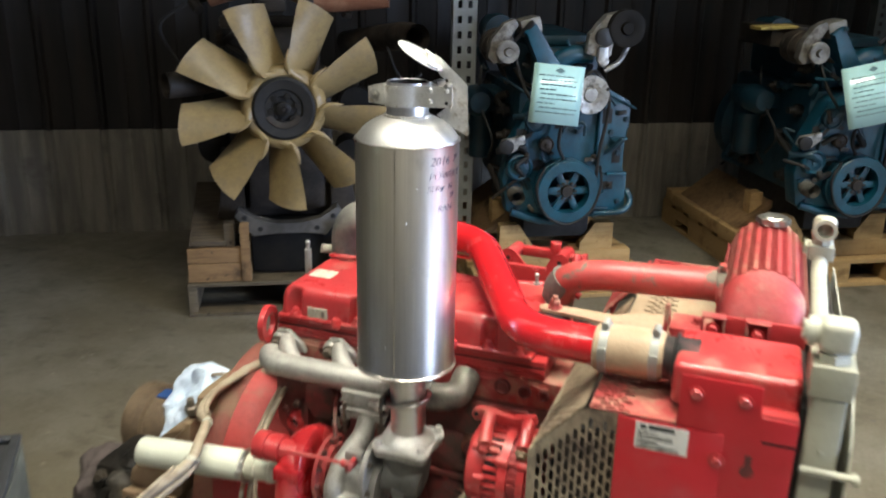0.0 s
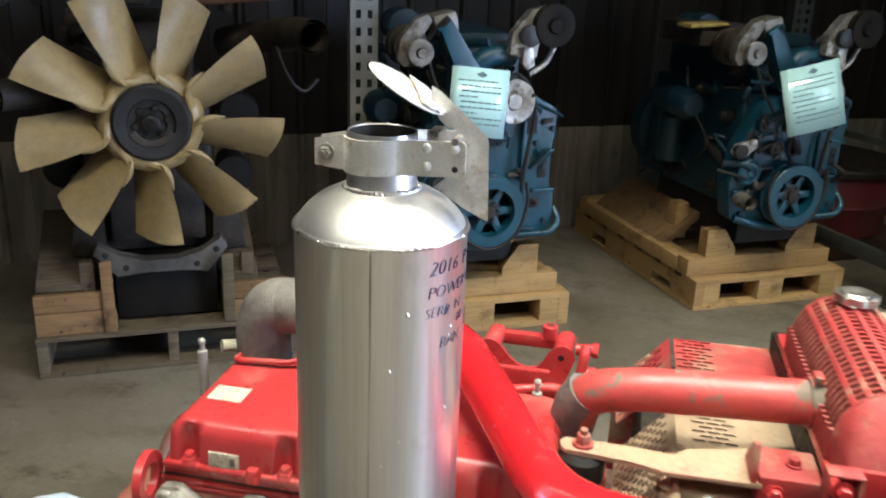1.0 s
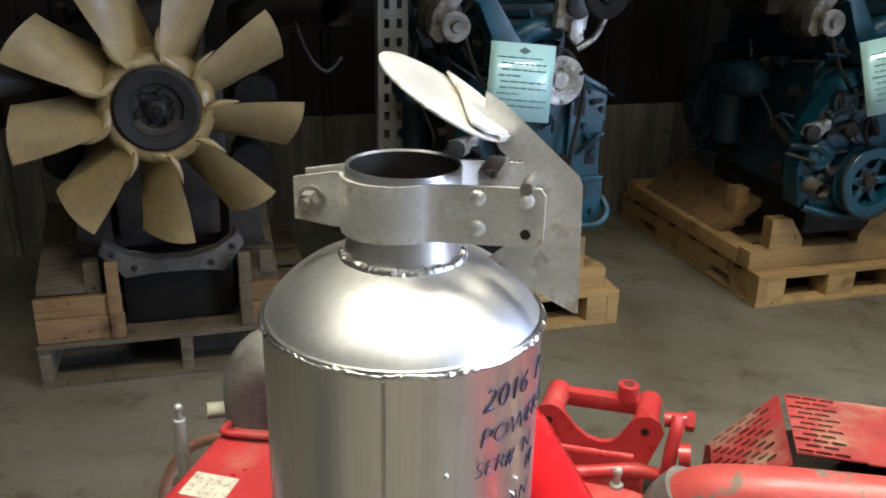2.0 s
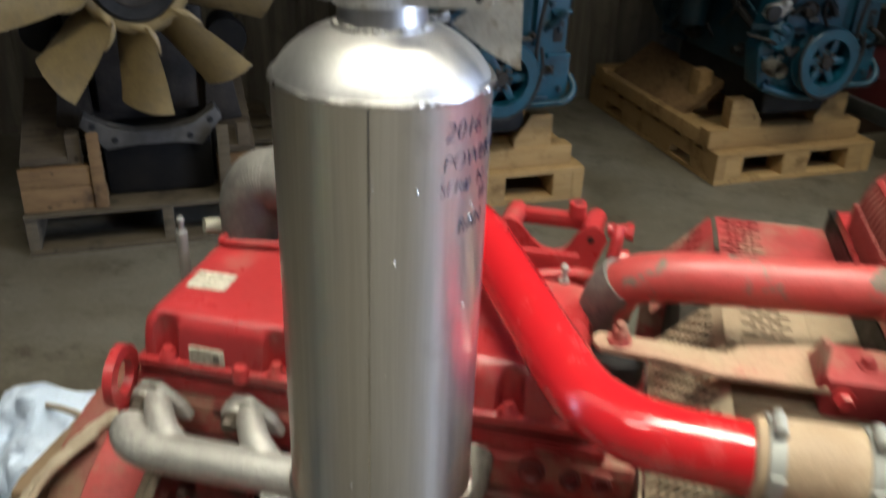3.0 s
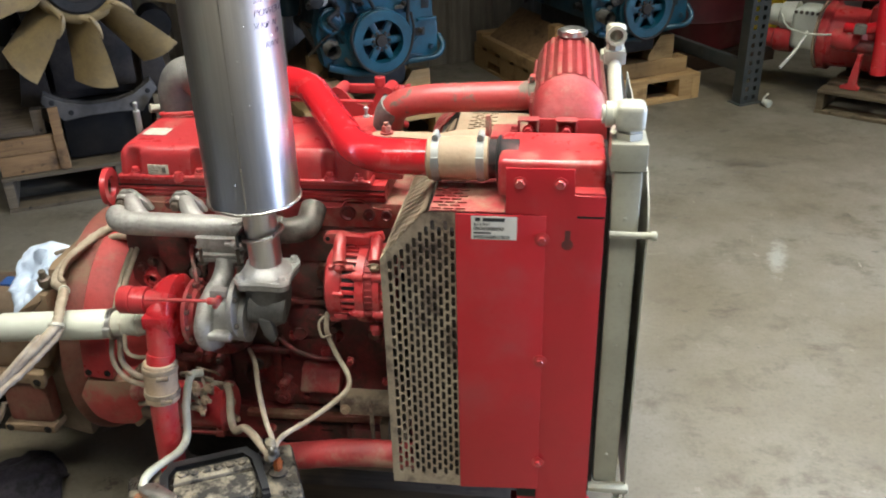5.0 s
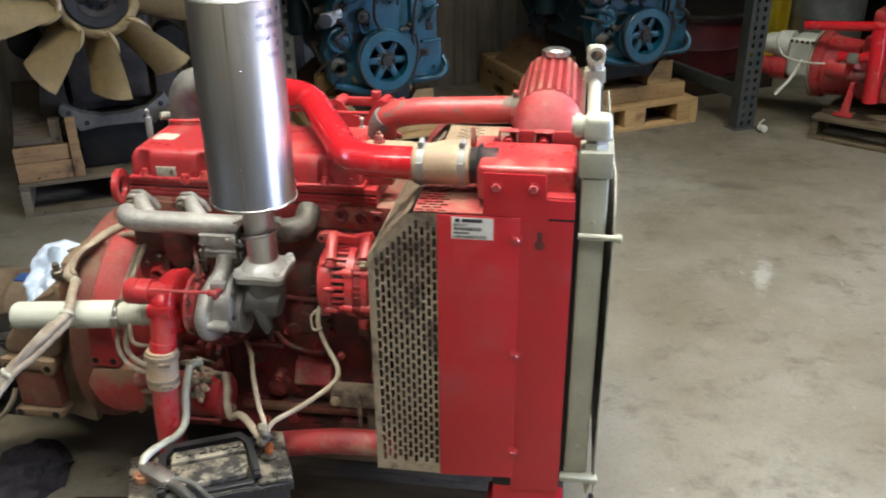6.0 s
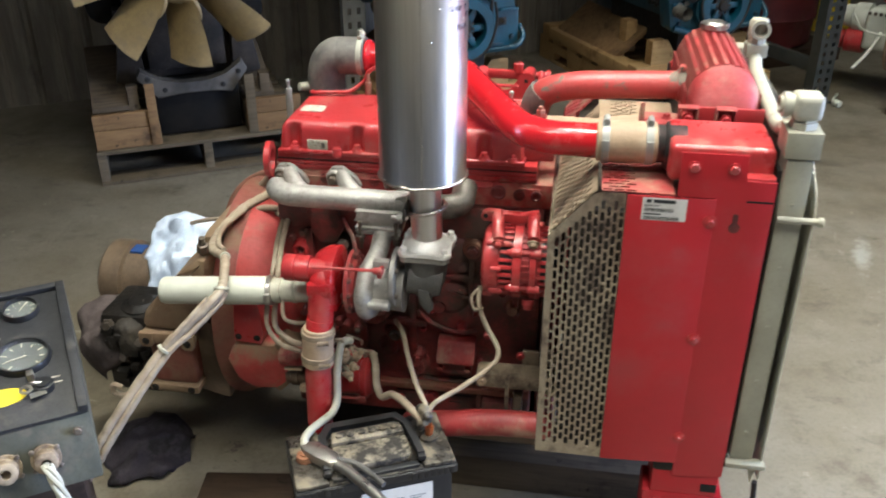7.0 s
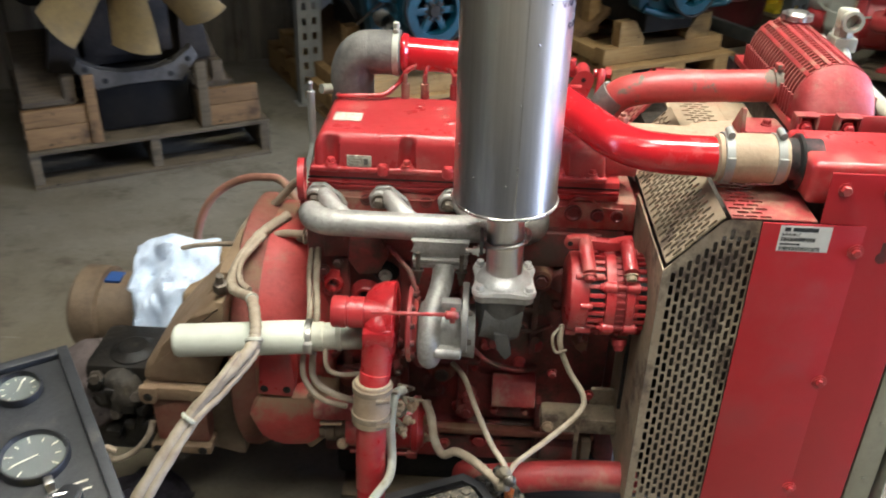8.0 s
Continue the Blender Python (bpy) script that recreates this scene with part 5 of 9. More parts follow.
part("shoulder_dome", bm, M_DOME, MUF, "rounded bare metal shoulder")
bm = new_bm()
lathe(bm, (MX, MY, 0.0), (0, 0, 1), [(1.358, 0.0372), (1.3665, 0.0372), (1.3675, 0.0348), (1.4222, 0.0348), (1.4236, 0.0344), (1.4238, 0.0334), (1.422, 0.0324)], 56, caps=False)
part("outlet_neck", bm, M_NECK, MUF, "bare turned steel neck")
rnd = random.Random(4)


def weld(rad, z, r, n):
    """A weld bead laid round the can, slightly uneven."""
    bm = new_bm()
    pts = []
    for k in range(n + 1):
        q = 2 * math.pi * k / n
        rr = rad + 0.0003 * math.sin(k * 1.7)
        pts.append((MX + rr * math.cos(q), MY + rr * math.sin(q), z + 0.0004 * math.sin(k * 2.3) + 0.0005 * math.sin(k * 0.37)))
    tube(bm, pts, lambda t: r * (1 + 0.12 * math.sin(t * n * 1.9)), 0, 8, closed_ends=False)
    return bm


part("neck_weld", weld(0.0365, 1.3675, 0.0030, 160), M_STEEL, MUF, "bright weld bead")
part("foot_weld", weld(R + 0.0010, 0.9220, 0.0029, 200), M_STEEL, MUF, "bright uneven weld bead")
part("shoulder_weld", weld(R + 0.0003, 1.3290, 0.0020, 260), M_STEEL, MUF, "bright weld bead")
bm = new_bm()
lathe(bm, (MX, MY, 0.0), (0, 0, 1), [(1.4225, 0.0323), (1.31, 0.0319), (1.30, 0.02), (1.30, 0.0002)], 40, caps=False)
part("sooty_bore", bm, M_BLACK, MUF, "sooty black inside of the neck")
bm = new_bm()
lathe(bm, (MX, MY, 0), (0, 0, 1), [(0.924, R + 0.0002), (0.925, R + 0.0013), (1.326, R + 0.0013), (1.327, R + 0.0002)], 3, (169.9, 171.1))
part("lap_seam", bm, M_STEEL, MUF, "upright lap seam")
for k in range(26):
    q = radians(rnd.uniform(-165, -10))
    z = rnd.uniform(0.95, 1.30)
    c = Vector((MX + R * math.cos(q), MY + R * math.sin(q), z))
    bm = new_bm()
    bmesh.ops.create_icosphere(bm, subdivisions=1, radius=rnd.uniform(0.0007, 0.0019), matrix=Matrix.Translation(c))
    part("weld_spatter", bm, M_STEEL, MUF)
# marker writing round the can
for text, z, q0, size in (("2016  P", 1.299, 47, 0.0205), ("POWER U", 1.276, 46, 0.0175), ("SER#  N", 1.256, 44, 0.0155), ("17", 1.241, 74, 0.014), ("RAN", 1.221, 57, 0.0165)):
    letters(text, size, mm @ pose(0, 0, z, 0, 0, q0), M_MARKER, MUF, wrap=R + 0.0006)

# rain cap: clamp band whose ends run out as tabs and hinge plates, lid and counterweight
def clamp_half(side):
    """Half of the clamp band: a tab, half a turn round the neck, and a flat hinge plate."""
    r, t = 0.0358, 0.0022
    arc = [(r * math.cos(radians(a)), r * math.sin(radians(a))) for a in range(196, 312, 6)]
    line = [(-0.066, -0.0085), (-0.041, -0.0085)] + arc + [(0.030, -0.0262), (0.060, -0.0262), (0.0855, -0.0262), (0.0885, -0.0262)]
    drop = [0.0] * (len(line) - 1) + [0.004]
    bm = new_bm()
    rows = []
    for i, (x, y) in enumerate(line):
        a, b = Vector(line[max(i - 1, 0)]), Vector(line[min(i + 1, len(line) - 1)])
        d = (b - a).normalized()
        nx, ny = d.y, -d.x
        sh = x * 0.05
        tab = 0.004 if i == 0 else 0.0
        z0, z1 = 1.3855 + sh + drop[i] + tab, 1.4195 + sh - drop[i] - tab
        rows.append([bm.verts.new((MX + x + nx * k, MY + side * (y + ny * k), z)) for k, z in ((0, z0), (0, z1), (t, z1), (t, z0))])
    for p, q in zip(rows, rows[1:]):
        for k in range(4):
            bm.faces.new((p[k], p[(k + 1) % 4], q[(k + 1) % 4], q[k]))
    bm.faces.new(rows[0])
    bm.faces.new(rows[-1][::-1])
    bmesh.ops.recalc_face_normals(bm, faces=bm.faces)
    return bm


part("rain_cap_clamp", clamp_half(1), M_CAPMETAL, MUF, "zinc plate clamp and hinge plate of the rain cap")
part("rain_cap_clamp", clamp_half(-1), M_CAPMETAL, MUF, "zinc plate clamp and hinge plate of the rain cap")
bm = new_bm()
bolt(bm, (MX - 0.054, MY - 0.0107, 1.400), (0, -1, 0), 0.0062, 0.009)
rod(bm, (MX - 0.054, MY - 0.026, 1.400), (MX - 0.054, MY + 0.016, 1.400), 0.0034, seg=10)
part("clamp_bolt", bm, M_STEEL, MUF)
several("rivet", [lathe(new_bm(), (x, MY - 0.0284, z), (0, -1, 0), [(0, 0.0046), (0.0014, 0.0044), (0.0026, 0.003), (0.0030, 0.0002)], 14)
                  for x, z in ((-0.405, 1.4155), (-0.378, 1.4165), (-0.4045, 1.398))], M_CAPMETAL, MUF)
part("rivet_hole", lathe(new_bm(), (-0.3775, MY - 0.0285, 1.397), (0, -1, 0), [(0, 0.003), (0.0003, 0.003), (0.0003, 0.0002)], 12), M_BLACK, MUF)
part("hinge_pin", rod(new_bm(), (-0.378, MY - 0.031, 1.4235), (-0.378, MY + 0.031, 1.4235), 0.0036, seg=12), M_STEEL, MUF)
part("hinge_bush", box(new_bm(), -0.4075, -0.3955, MY - 0.019, MY + 0.016, 1.4180, 1.4290, 0.0015), M_STEEL, MUF, "bright hinge bush")
lid_m = pose(-0.4300, MY - 0.008, 1.4665) @ pose(0, 0, 0, -3, 31, 0)
bm = new_bm()
lathe(bm, lid_m @ Vector((0, 0, -0.0010)), lid_m.to_3x3() @ Vector((0, 0, 1)), [(0, 0.0415), (0.0006, 0.0425), (0.0016, 0.0425), (0.0020, 0.0415), (0.0017, 0.030), (0.0017, 0.0002)], 56)
part("rain_cap_lid", bm, M_CAPMETAL, MUF, "round hinged lid, tilted open")
bm = new_bm()
prism(bm, [(-0.011, 0.041), (-0.005, 0.030), (0.004, 0.016), (0.011, 0.000), (0.017, -0.016), (0.023, -0.029), (0.032, -0.026), (0.0405, -0.010), (0.0415, 0.006), (0.036, 0.020), (0.024, 0.033), (0.008, 0.0405)], "xy", 0.0030, 0.0044, 0.0005, lid_m)
prism(bm, [(0.012, 0.014), (0.040, -0.018), (0.044, 0.006), (0.030, 0.028)], "xy", 0.0008, 0.0031, 0.0, lid_m)
part("lid_strap", bm, M_CAPMETAL, MUF, "flat arm of the counterweight on the lid")
bm = new_bm()
arm = pose(0, 1.400, 0)
prism(bm, [(-0.4060, 1.4700), (-0.397, 1.4650), (-0.3525, 1.4265), (-0.3505, 1.4215), (-0.3475, 1.3450), (-0.3490, 1.3445), (-0.372, 1.3555), (-0.4005, 1.3735), (-0.3885, 1.3835), (-0.376, 1.392), (-0.374, 1.414), (-0.384, 1.4215),
           (-0.3815, 1.4300), (-0.3850, 1.4345), (-0.3890, 1.4325), (-0.3975, 1.4395), (-0.4005, 1.4450), (-0.4060, 1.4470)], "xz", 0.0, 0.003, 0.0007, arm)
part("counterweight_plate", bm, M_CAPMETAL, MUF, "bent counterweight plate")

# ---- exhaust outlet, turbocharger and manifold ----
PX, PY = MX + 0.008, MY - 0.004
PIPE = part("outlet_pipe", rod(new_bm(), (PX, PY, 0.77), (MX + 0.003, MY, 0.93), 0.0325, seg=36), M_NECK, ENG, "bare metal exhaust pipe")
bm = new_bm()
tube(bm, [(PX + 0.0385 * math.cos(radians(a)), PY + 0.0385 * math.sin(radians(a)), 0.846 + 0.008 * math.cos(radians(a))) for a in range(-168, 60, 12)], 0.0046, 0, 10)
part("u_bolt", bm, M_STEEL, PIPE, "bright U-bolt round the pipe")
bm = new_bm()
box(bm, PX - 0.046, PX - 0.040, PY - 0.030, PY + 0.030, 0.826, 0.852, 0.002)
part("clamp_saddle", bm, M_CASTGREY, PIPE)
for dz, dy in ((-0.007, -0.024), (0.012, 0.026)):
    bm = new_bm()
    rod(bm, (PX - 0.036, PY + dy, 0.838 + dz), (PX - 0.070, PY + dy, 0.838 + dz), 0.0042, seg=10)
    bolt(bm, (PX - 0.047, PY + dy, 0.838 + dz), (-1, 0, 0), 0.0075, 0.010)
    part("clamp_stud", bm, M_STEEL, PIPE)


def rounded_square(cx, cy, half, r, bulge=0.0, n=6):
    """A square outline with round corners and slightly bowed sides."""
    out = []
    for k, (sx, sy) in enumerate(((1, 1), (-1, 1), (-1, -1), (1, -1))):
        for i in range(n + 1):
            a = radians(90 * k + 90 * i / n)
            out.append((cx + sx * (half - r) + r * math.cos(a), cy + sy * (half - r) + r * math.sin(a)))
        nx, ny = ((0, 1), (-1, 0), (0, -1), (1, 0))[k]
        for f in (-0.35, 0.0, 0.35):
            tx, ty = -ny, nx
            d = half + bulge * (1 - (f / 0.7) ** 2)
            out.append((cx + nx * d + tx * f * half, cy + ny * d + ty * f * half))
    return out


TURBO = part("turbo_flange", prism(new_bm(), rounded_square(PX, PY, 0.0530, 0.017, -0.004), "xy", 0.7420, 0.7535, 0.002), M_SILVER, ENG, "cast exhaust flange of the turbocharger")
bm = new_bm()
prism(bm, rounded_square(PX, PY, 0.0565, 0.020, -0.005), "xy", 0.7550, 0.7635, 0.002)
lathe(bm, (PX, PY, 0.763), (0, 0, 1), [(0, 0.050), (0.006, 0.047), (0.012, 0.040), (0.017, 0.0345), (0.019, 0.0333)], 36)
part("pipe_flange", bm, M_BRIGHTCAST, TURBO, "bright silver pipe flange with a raised collar")
bolts(TURBO, [(PX + sx * 0.043, PY + sy * 0.043, 0.7635) for sx in (-1, 1) for sy in (-1, 1)], (0, 0, 1), 0.0078, 0.010, M_BRIGHTCAST)
bm = new_bm()
lathe(bm, (MX + 0.004, MY - 0.002, 0.747), (0, 0, -1), [(0.006, 0.049), (0.02, 0.047), (0.045, 0.045), (0.075, 0.040), (0.100, 0.029), (0.112, 0.014), (0.114, 0.0002)], 36)
lathe(bm, (-0.484, 1.395, 0.690), (1, 0, -0.15), [(0, 0.040), (0.02, 0.038), (0.05, 0.040), (0.07, 0.03)], 28)
prism(bm, [(-0.462, 0.68), (-0.436, 0.675), (-0.428, 0.635), (-0.438, 0.622), (-0.455, 0.645)], "xz", MY - 0.058, MY - 0.038, 0.004)
part("exhaust_elbow", bm, M_CASTGREY, ENG, "dark grey cast exhaust elbow")
bm = new_bm()
lathe(bm, (-0.5205, 1.397, 0.681), (1, 0, 0), [(0, 0.045), (0.0005, 0.063), (0.002, 0.065), (0.011, 0.065), (0.0125, 0.063), (0.013, 0.045)], 40)
part("turbine_cover", bm, M_SILVER, ENG, "grey cover ring of the turbine")
bolts(TURBO, [(-0.508, 1.397 + 0.056 * math.cos(q), 0.681 + 0.056 * math.sin(q)) for q in (2 * math.pi * (k + 0.3) / 6 for k in range(6))], (1, 0, 0), 0.005, 0.007, M_BOLT)
bm = new_bm()
lathe(bm, (-0.600, 1.398, 0.652), (1, 0, 0), [(0, 0.030), (0.004, 0.046), (0.012, 0.055), (0.024, 0.058), (0.036, 0.055), (0.044, 0.046), (0.050, 0.046), (0.075, 0.047), (0.105, 0.050), (0.106, 0.03)], 40)
SCROLL = part("turbine_housing", bm, M_SILVER, ENG, "grey cast turbine scroll")
several("waste_gate_rib", [box(new_bm(), -0.562, -0.518, 1.343, 1.360, 0.632, 0.650, 0.005), box(new_bm(), -0.556, -0.520, 1.352, 1.372, 0.722, 0.740, 0.005), lathe(new_bm(), (-0.566, 1.340, 0.640), (1, 0, 0), [(0, 0.006), (0.002, 0.010), (0.046, 0.010), (0.048, 0.006)], 14)], M_SILVER, SCROLL)
bm = new_bm()
tube(bm, [(-0.557, 1.462, 0.752), (-0.560, 1.44, 0.72), (-0.574, 1.385, 0.695), (-0.579, 1.348, 0.655), (-0.577, 1.352, 0.615), (-0.573, 1.392, 0.598)], lambda t: 0.0205 - 0.003 * max(0.0, t - 0.6), 0.028, 20)
part("turbine_inlet", bm, M_SILVER, ENG, "grey cast inlet running into the scroll")
FL = part("manifold_flange", box(new_bm(), -0.614, -0.516, 1.450, 1.505, 0.750, 0.7585, 0.002), M_SILVER, ENG, "bolted joint between manifold and turbocharger")
part("upper_flange", box(new_bm(), -0.616, -0.514, 1.449, 1.505, 0.7600, 0.7680, 0.002), M_SILVER, FL)
for x in (-0.605, -0.525):
    bm = new_bm()
    bolt(bm, (x, 1.452, 0.746), (0, -0.15, -1), 0.0082, 0.015)
    rod(bm, (x, 1.452, 0.716), (x, 1.452, 0.780), 0.0045, seg=10)
    part("bolt", bm, M_BOLT, FL)
MAN = part("exhaust_manifold", tube(new_bm(), smooth_line([(-0.812, 1.535, 0.817), (-0.808, 1.515, 0.813), (-0.785, 1.500, 0.811), (-0.740, 1.496, 0.811), (-0.569, 1.494, 0.811), (-0.440, 1.500, 0.809)], 5), lambda t: 0.0252 - 0.005 * max(0.0, 1 - t * 9) ** 2, 0, 24), M_SILVER, ENG, "silver painted exhaust manifold")
part("end_elbow", tube(new_bm(), [(-0.452, 1.502, 0.803), (-0.418, 1.505, 0.803), (-0.392, 1.525, 0.806), (-0.392, 1.572, 0.825)], 0.0275, 0.03, 20), M_GREYCAST, MAN, "dirty grey end elbow")
part("joint_ring", lathe(new_bm(), (-0.458, 1.502, 0.803), (1, 0.02, 0), [(0, 0.0288), (0.001, 0.032), (0.010, 0.032), (0.011, 0.0288)], 24), M_CASTGREY, MAN)
part("collector_neck", prism(new_bm(), [(-0.607, 0.766), (-0.523, 0.766), (-0.520, 0.782), (-0.508, 0.802), (-0.622, 0.802), (-0.610, 0.782)], "xz", 1.457, 1.520, 0.010), M_SILVER, MAN)
for x in (-0.806, -0.683, -0.552):
    part("runner", tube(new_bm(), smooth_line([(x + 0.006, 1.572, 0.838), (x + 0.018, 1.550, 0.836), (x + 0.038, 1.522, 0.826), (x + 0.062, 1.502, 0.813)], 5), lambda t: 0.0150 + 0.006 * t, 0, 18), M_SILVER, MAN)
    part("port_flange", prism(new_bm(), [(x - 0.022, 0.812), (x - 0.026, 0.836), (x - 0.010, 0.857), (x + 0.014, 0.859), (x + 0.046, 0.834), (x + 0.058, 0.812)], "xz", 1.556, 1.573, 0.005), M_SILVER, MAN)
    part("bolt_boss", lathe(new_bm(), (x - 0.004, 1.560, 0.834), (0, -1, -0.05), [(0, 0.019), (0.010, 0.016), (0.012, 0.013), (0.012, 0.0002)], 18), M_SILVER, MAN)
    bm = new_bm()
    bolt(bm, (x - 0.004, 1.548, 0.833), (0, -1, -0.05), 0.0105, 0.015)
    part("bolt", bm, M_BOLT, MAN)
# compressor side, painted red
bm = new_bm()
lathe(bm, (-0.700, 1.397, 0.666), (1, 0, 0), [(0, 0.028), (0.002, 0.042), (0.008, 0.052), (0.020, 0.064), (0.034, 0.071), (0.050, 0.0735), (0.058, 0.0735), (0.061, 0.070), (0.064, 0.050)], 48)
tube(bm, [(-0.664, 1.430, 0.690), (-0.664, 1.360, 0.692), (-0.666, 1.345, 0.676), (-0.671, 1.332, 0.585)], lambda t: 0.0290 - 0.001 * t, 0.030, 24, 8)
box(bm, -0.693, -0.636, 1.316, 1.372, 0.660, 0.690, 0.008)
COMP = part("compressor_housing", bm, M_RED_CLEAN, ENG, "glossy red compressor scroll")
bm = new_bm()
lathe(bm, (-0.668, 1.362, 0.704), (-1, 0, 0), [(-0.01, 0.0225), (0.024, 0.0225), (0.0245, 0.0282), (0.050, 0.0288), (0.051, 0.0262), (0.055, 0.0262), (0.056, 0.0288), (0.079, 0.0288), (0.082, 0.0265), (0.082, 0.0002)], 30)
part("compressor_outlet", bm, M_RED, COMP, "red capped outlet boss")
bm = new_bm()
lathe(bm, (-0.619, 1.40, 0.660), (1, 0, 0), [(0, 0.062), (0.003, 0.070), (0.010, 0.070), (0.012, 0.056), (0.02, 0.050)], 36)
BEAR = part("bearing_housing", bm, M_RED_DUSTY, ENG, "dusty red turbocharger back plate")
bolts(BEAR, [(-0.609, 1.40 + 0.063 * math.cos(q), 0.660 + 0.063 * math.sin(q)) for q in (2 * math.pi * k / 12 for k in range(12))], (1, 0, 0), 0.0055, 0.007, M_RED_OLD)
bm = new_bm()
rod(bm, (-0.675, 1.321, 0.7325), (-0.530, 1.321, 0.7355), 0.0036, seg=10)
lathe(bm, (-0.548, 1.321, 0.7350), (1, 0, 0), [(0, 0.004), (0.003, 0.0075), (0.020, 0.0075), (0.024, 0.004)], 12)
box(bm, -0.540, -0.530, 1.322, 1.365, 0.716, 0.730, 0.003)
part("actuator_rod", bm, M_RED, ENG, "thin red actuator rod")
bm = new_bm()
tube(bm, [(-0.671, 1.330, 0.60), (-0.673, 1.325, 0.58), (-0.679, 1.312, 0.46), (-0.680, 1.30, 0.26)], 0.0280, 0.06, 26)
part("intake_down_pipe", bm, M_RED_CLEAN, ENG, "glossy red intake pipe")
bm = new_bm()
lathe(bm, (-0.6785, 1.3165, 0.494), (0.04, 0.10, 1), [(0, 0.0325), (0.002, 0.035), (0.030, 0.0338), (0.060, 0.0340), (0.088, 0.0325), (0.090, 0.0300)], 30)
SL = part("rubber_sleeve", bm, M_HOSE, ENG, "dusty tan rubber sleeve")
for z in (0.507, 0.563):
    bm = new_bm()
    lathe(bm, (-0.6782 + 0.04 * (z - 0.5), 1.3175 + 0.1 * (z - 0.5), z), (0.04, 0.10, 1), [(0, 0.0352), (0.0005, 0.0368), (0.0115, 0.0368), (0.012, 0.0352)], 30)
    rod(bm, (-0.664, 1.281, z + 0.005), (-0.640, 1.286, z + 0.006), 0.005, seg=8)
    part("hose_clamp", bm, M_GUARD, SL)

part("oil_drain", tube(new_bm(), [(-0.600, 1.405, 0.60), (-0.600, 1.43, 0.55), (-0.585, 1.50, 0.50), (-0.58, 1.60, 0.47)], 0.011, 0.04, 12), M_RED_OLD, ENG, "grimy red oil drain pipe")
part("oil_feed", tube(new_bm(), [(-0.605, 1.41, 0.72), (-0.615, 1.43, 0.75), (-0.65, 1.50, 0.745), (-0.69, 1.60, 0.72)], 0.0045, 0.03, 10), M_RED_OLD, ENG)
part("feed_union", lathe(new_bm(), (-0.605, 1.405, 0.700), (0, 0.1, 1), [(0, 0.010), (0.012, 0.010), (0.013, 0.007), (0.024, 0.007)], 6), M_RED_OLD, ENG)
rnd = random.Random(17)
for k in range(7):
    x, y, z = rnd.uniform(-0.66, -0.60), rnd.uniform(1.385, 1.43), rnd.uniform(0.43, 0.50)
    bm = new_bm()
    cable(bm, [(x, y, z), (x + rnd.uniform(-0.02, 0.03), y - 0.02, z + rnd.uniform(-0.02, 0.03)), (x + rnd.uniform(-0.03, 0.04), y + 0.0, z + rnd.uniform(-0.05, 0.02)), (x + rnd.uniform(0.0, 0.08), y + 0.05, z - 0.05)], rnd.choice((0.003, 0.004, 0.0055)), 8)
    part("loose_lead", bm, rnd.choice((M_WIRE, M_HOSE)), ENG)

# ---- cream canister ----
bm = new_bm()
lathe(bm, (-1.052, 1.378, 0.609), (0.258, 0.018, 0.013), [(0, 0.022), (0.003, 0.0275), (0.010, 0.031), (0.150, 0.031), (0.152, 0.032), (0.215, 0.032), (0.245, 0.0315), (0.247, 0.028)], 32)
WHITE = part("breather_canister", bm, M_CREAM, ENG, "cream painted canister")
bm = new_bm()
lathe(bm, (-0.806, 1.3955, 0.6215), (0.258, 0.018, 0.013), [(0, 0.0322), (0.001, 0.0335), (0.010, 0.0335), (0.011, 0.0322)], 28)
box(bm, -0.806, -0.790, 1.355, 1.366, 0.612, 0.632, 0.003)
part("band_clamp", bm, M_STEEL, WHITE)
bm = new_bm()
lathe(bm, (-0.795, 1.396, 0.622), (1, 0.05, 0.05), [(0, 0.027), (0.02, 0.028), (0.022, 0.0255), (0.045, 0.0255), (0.047, 0.028), (0.053, 0.028), (0.055, 0.0255), (0.100, 0.0255), (0.101, 0.018)], 24)
part("canister_hose", bm, M_PALE, WHITE, "pale dirty hose on the canister")

# ---- head, valve cover, block ----
bm = new_bm()
box(bm, -0.832, -0.20, 1.575, 1.83, 0.780, 0.838, 0.004)
HEAD = part("cylinder_head", bm, M_RED_DUSTY, ENG, "dusty dark red cylinder head")
part("rocker_carrier", box(new_bm(), -0.825, -0.235, 1.578, 1.826, 0.8385, 0.8790, 0.005), M_RED, HEAD)
part("gasket_line", box(new_bm(), -0.826, -0.236, 1.5762, 1.5778, 0.8640, 0.8668), M_OILBLACK, HEAD, "dark gasket line")
several("carrier_rib", [box(new_bm(), -0.827, -0.236, 1.5735, 1.5778, z - 0.0022, z + 0.0022, 0.001) for z in (0.8500, 0.8585)], M_RED, HEAD)
edge = []
for x in (-0.806, -0.683, -0.552, -0.425, -0.300):
    edge += [(x - 0.030, 1.5745, 0.827), (x - 0.022, 1.5745, 0.842), (x - 0.008, 1.5745, 0.8455), (x + 0.012, 1.5745, 0.8455), (x + 0.034, 1.5745, 0.829), (x + 0.052, 1.5745, 0.8255), (x + 0.075, 1.5745, 0.8250)]
part("head_ridge", tube(new_bm(), edge, 0.0026, 0.006, 8), M_RED_DUSTY, HEAD)
for x in (-0.715, -0.60, -0.49):
    bm = lathe(new_bm(), (x, 1.574, 0.822), (0, -1, 0), [(0, 0.012), (0.001, 0.012), (0.001, 0.009), (-0.004, 0.007), (-0.004, 0.0002)], 18)
    part("core_plug", bm, M_RED_OLD, HEAD)
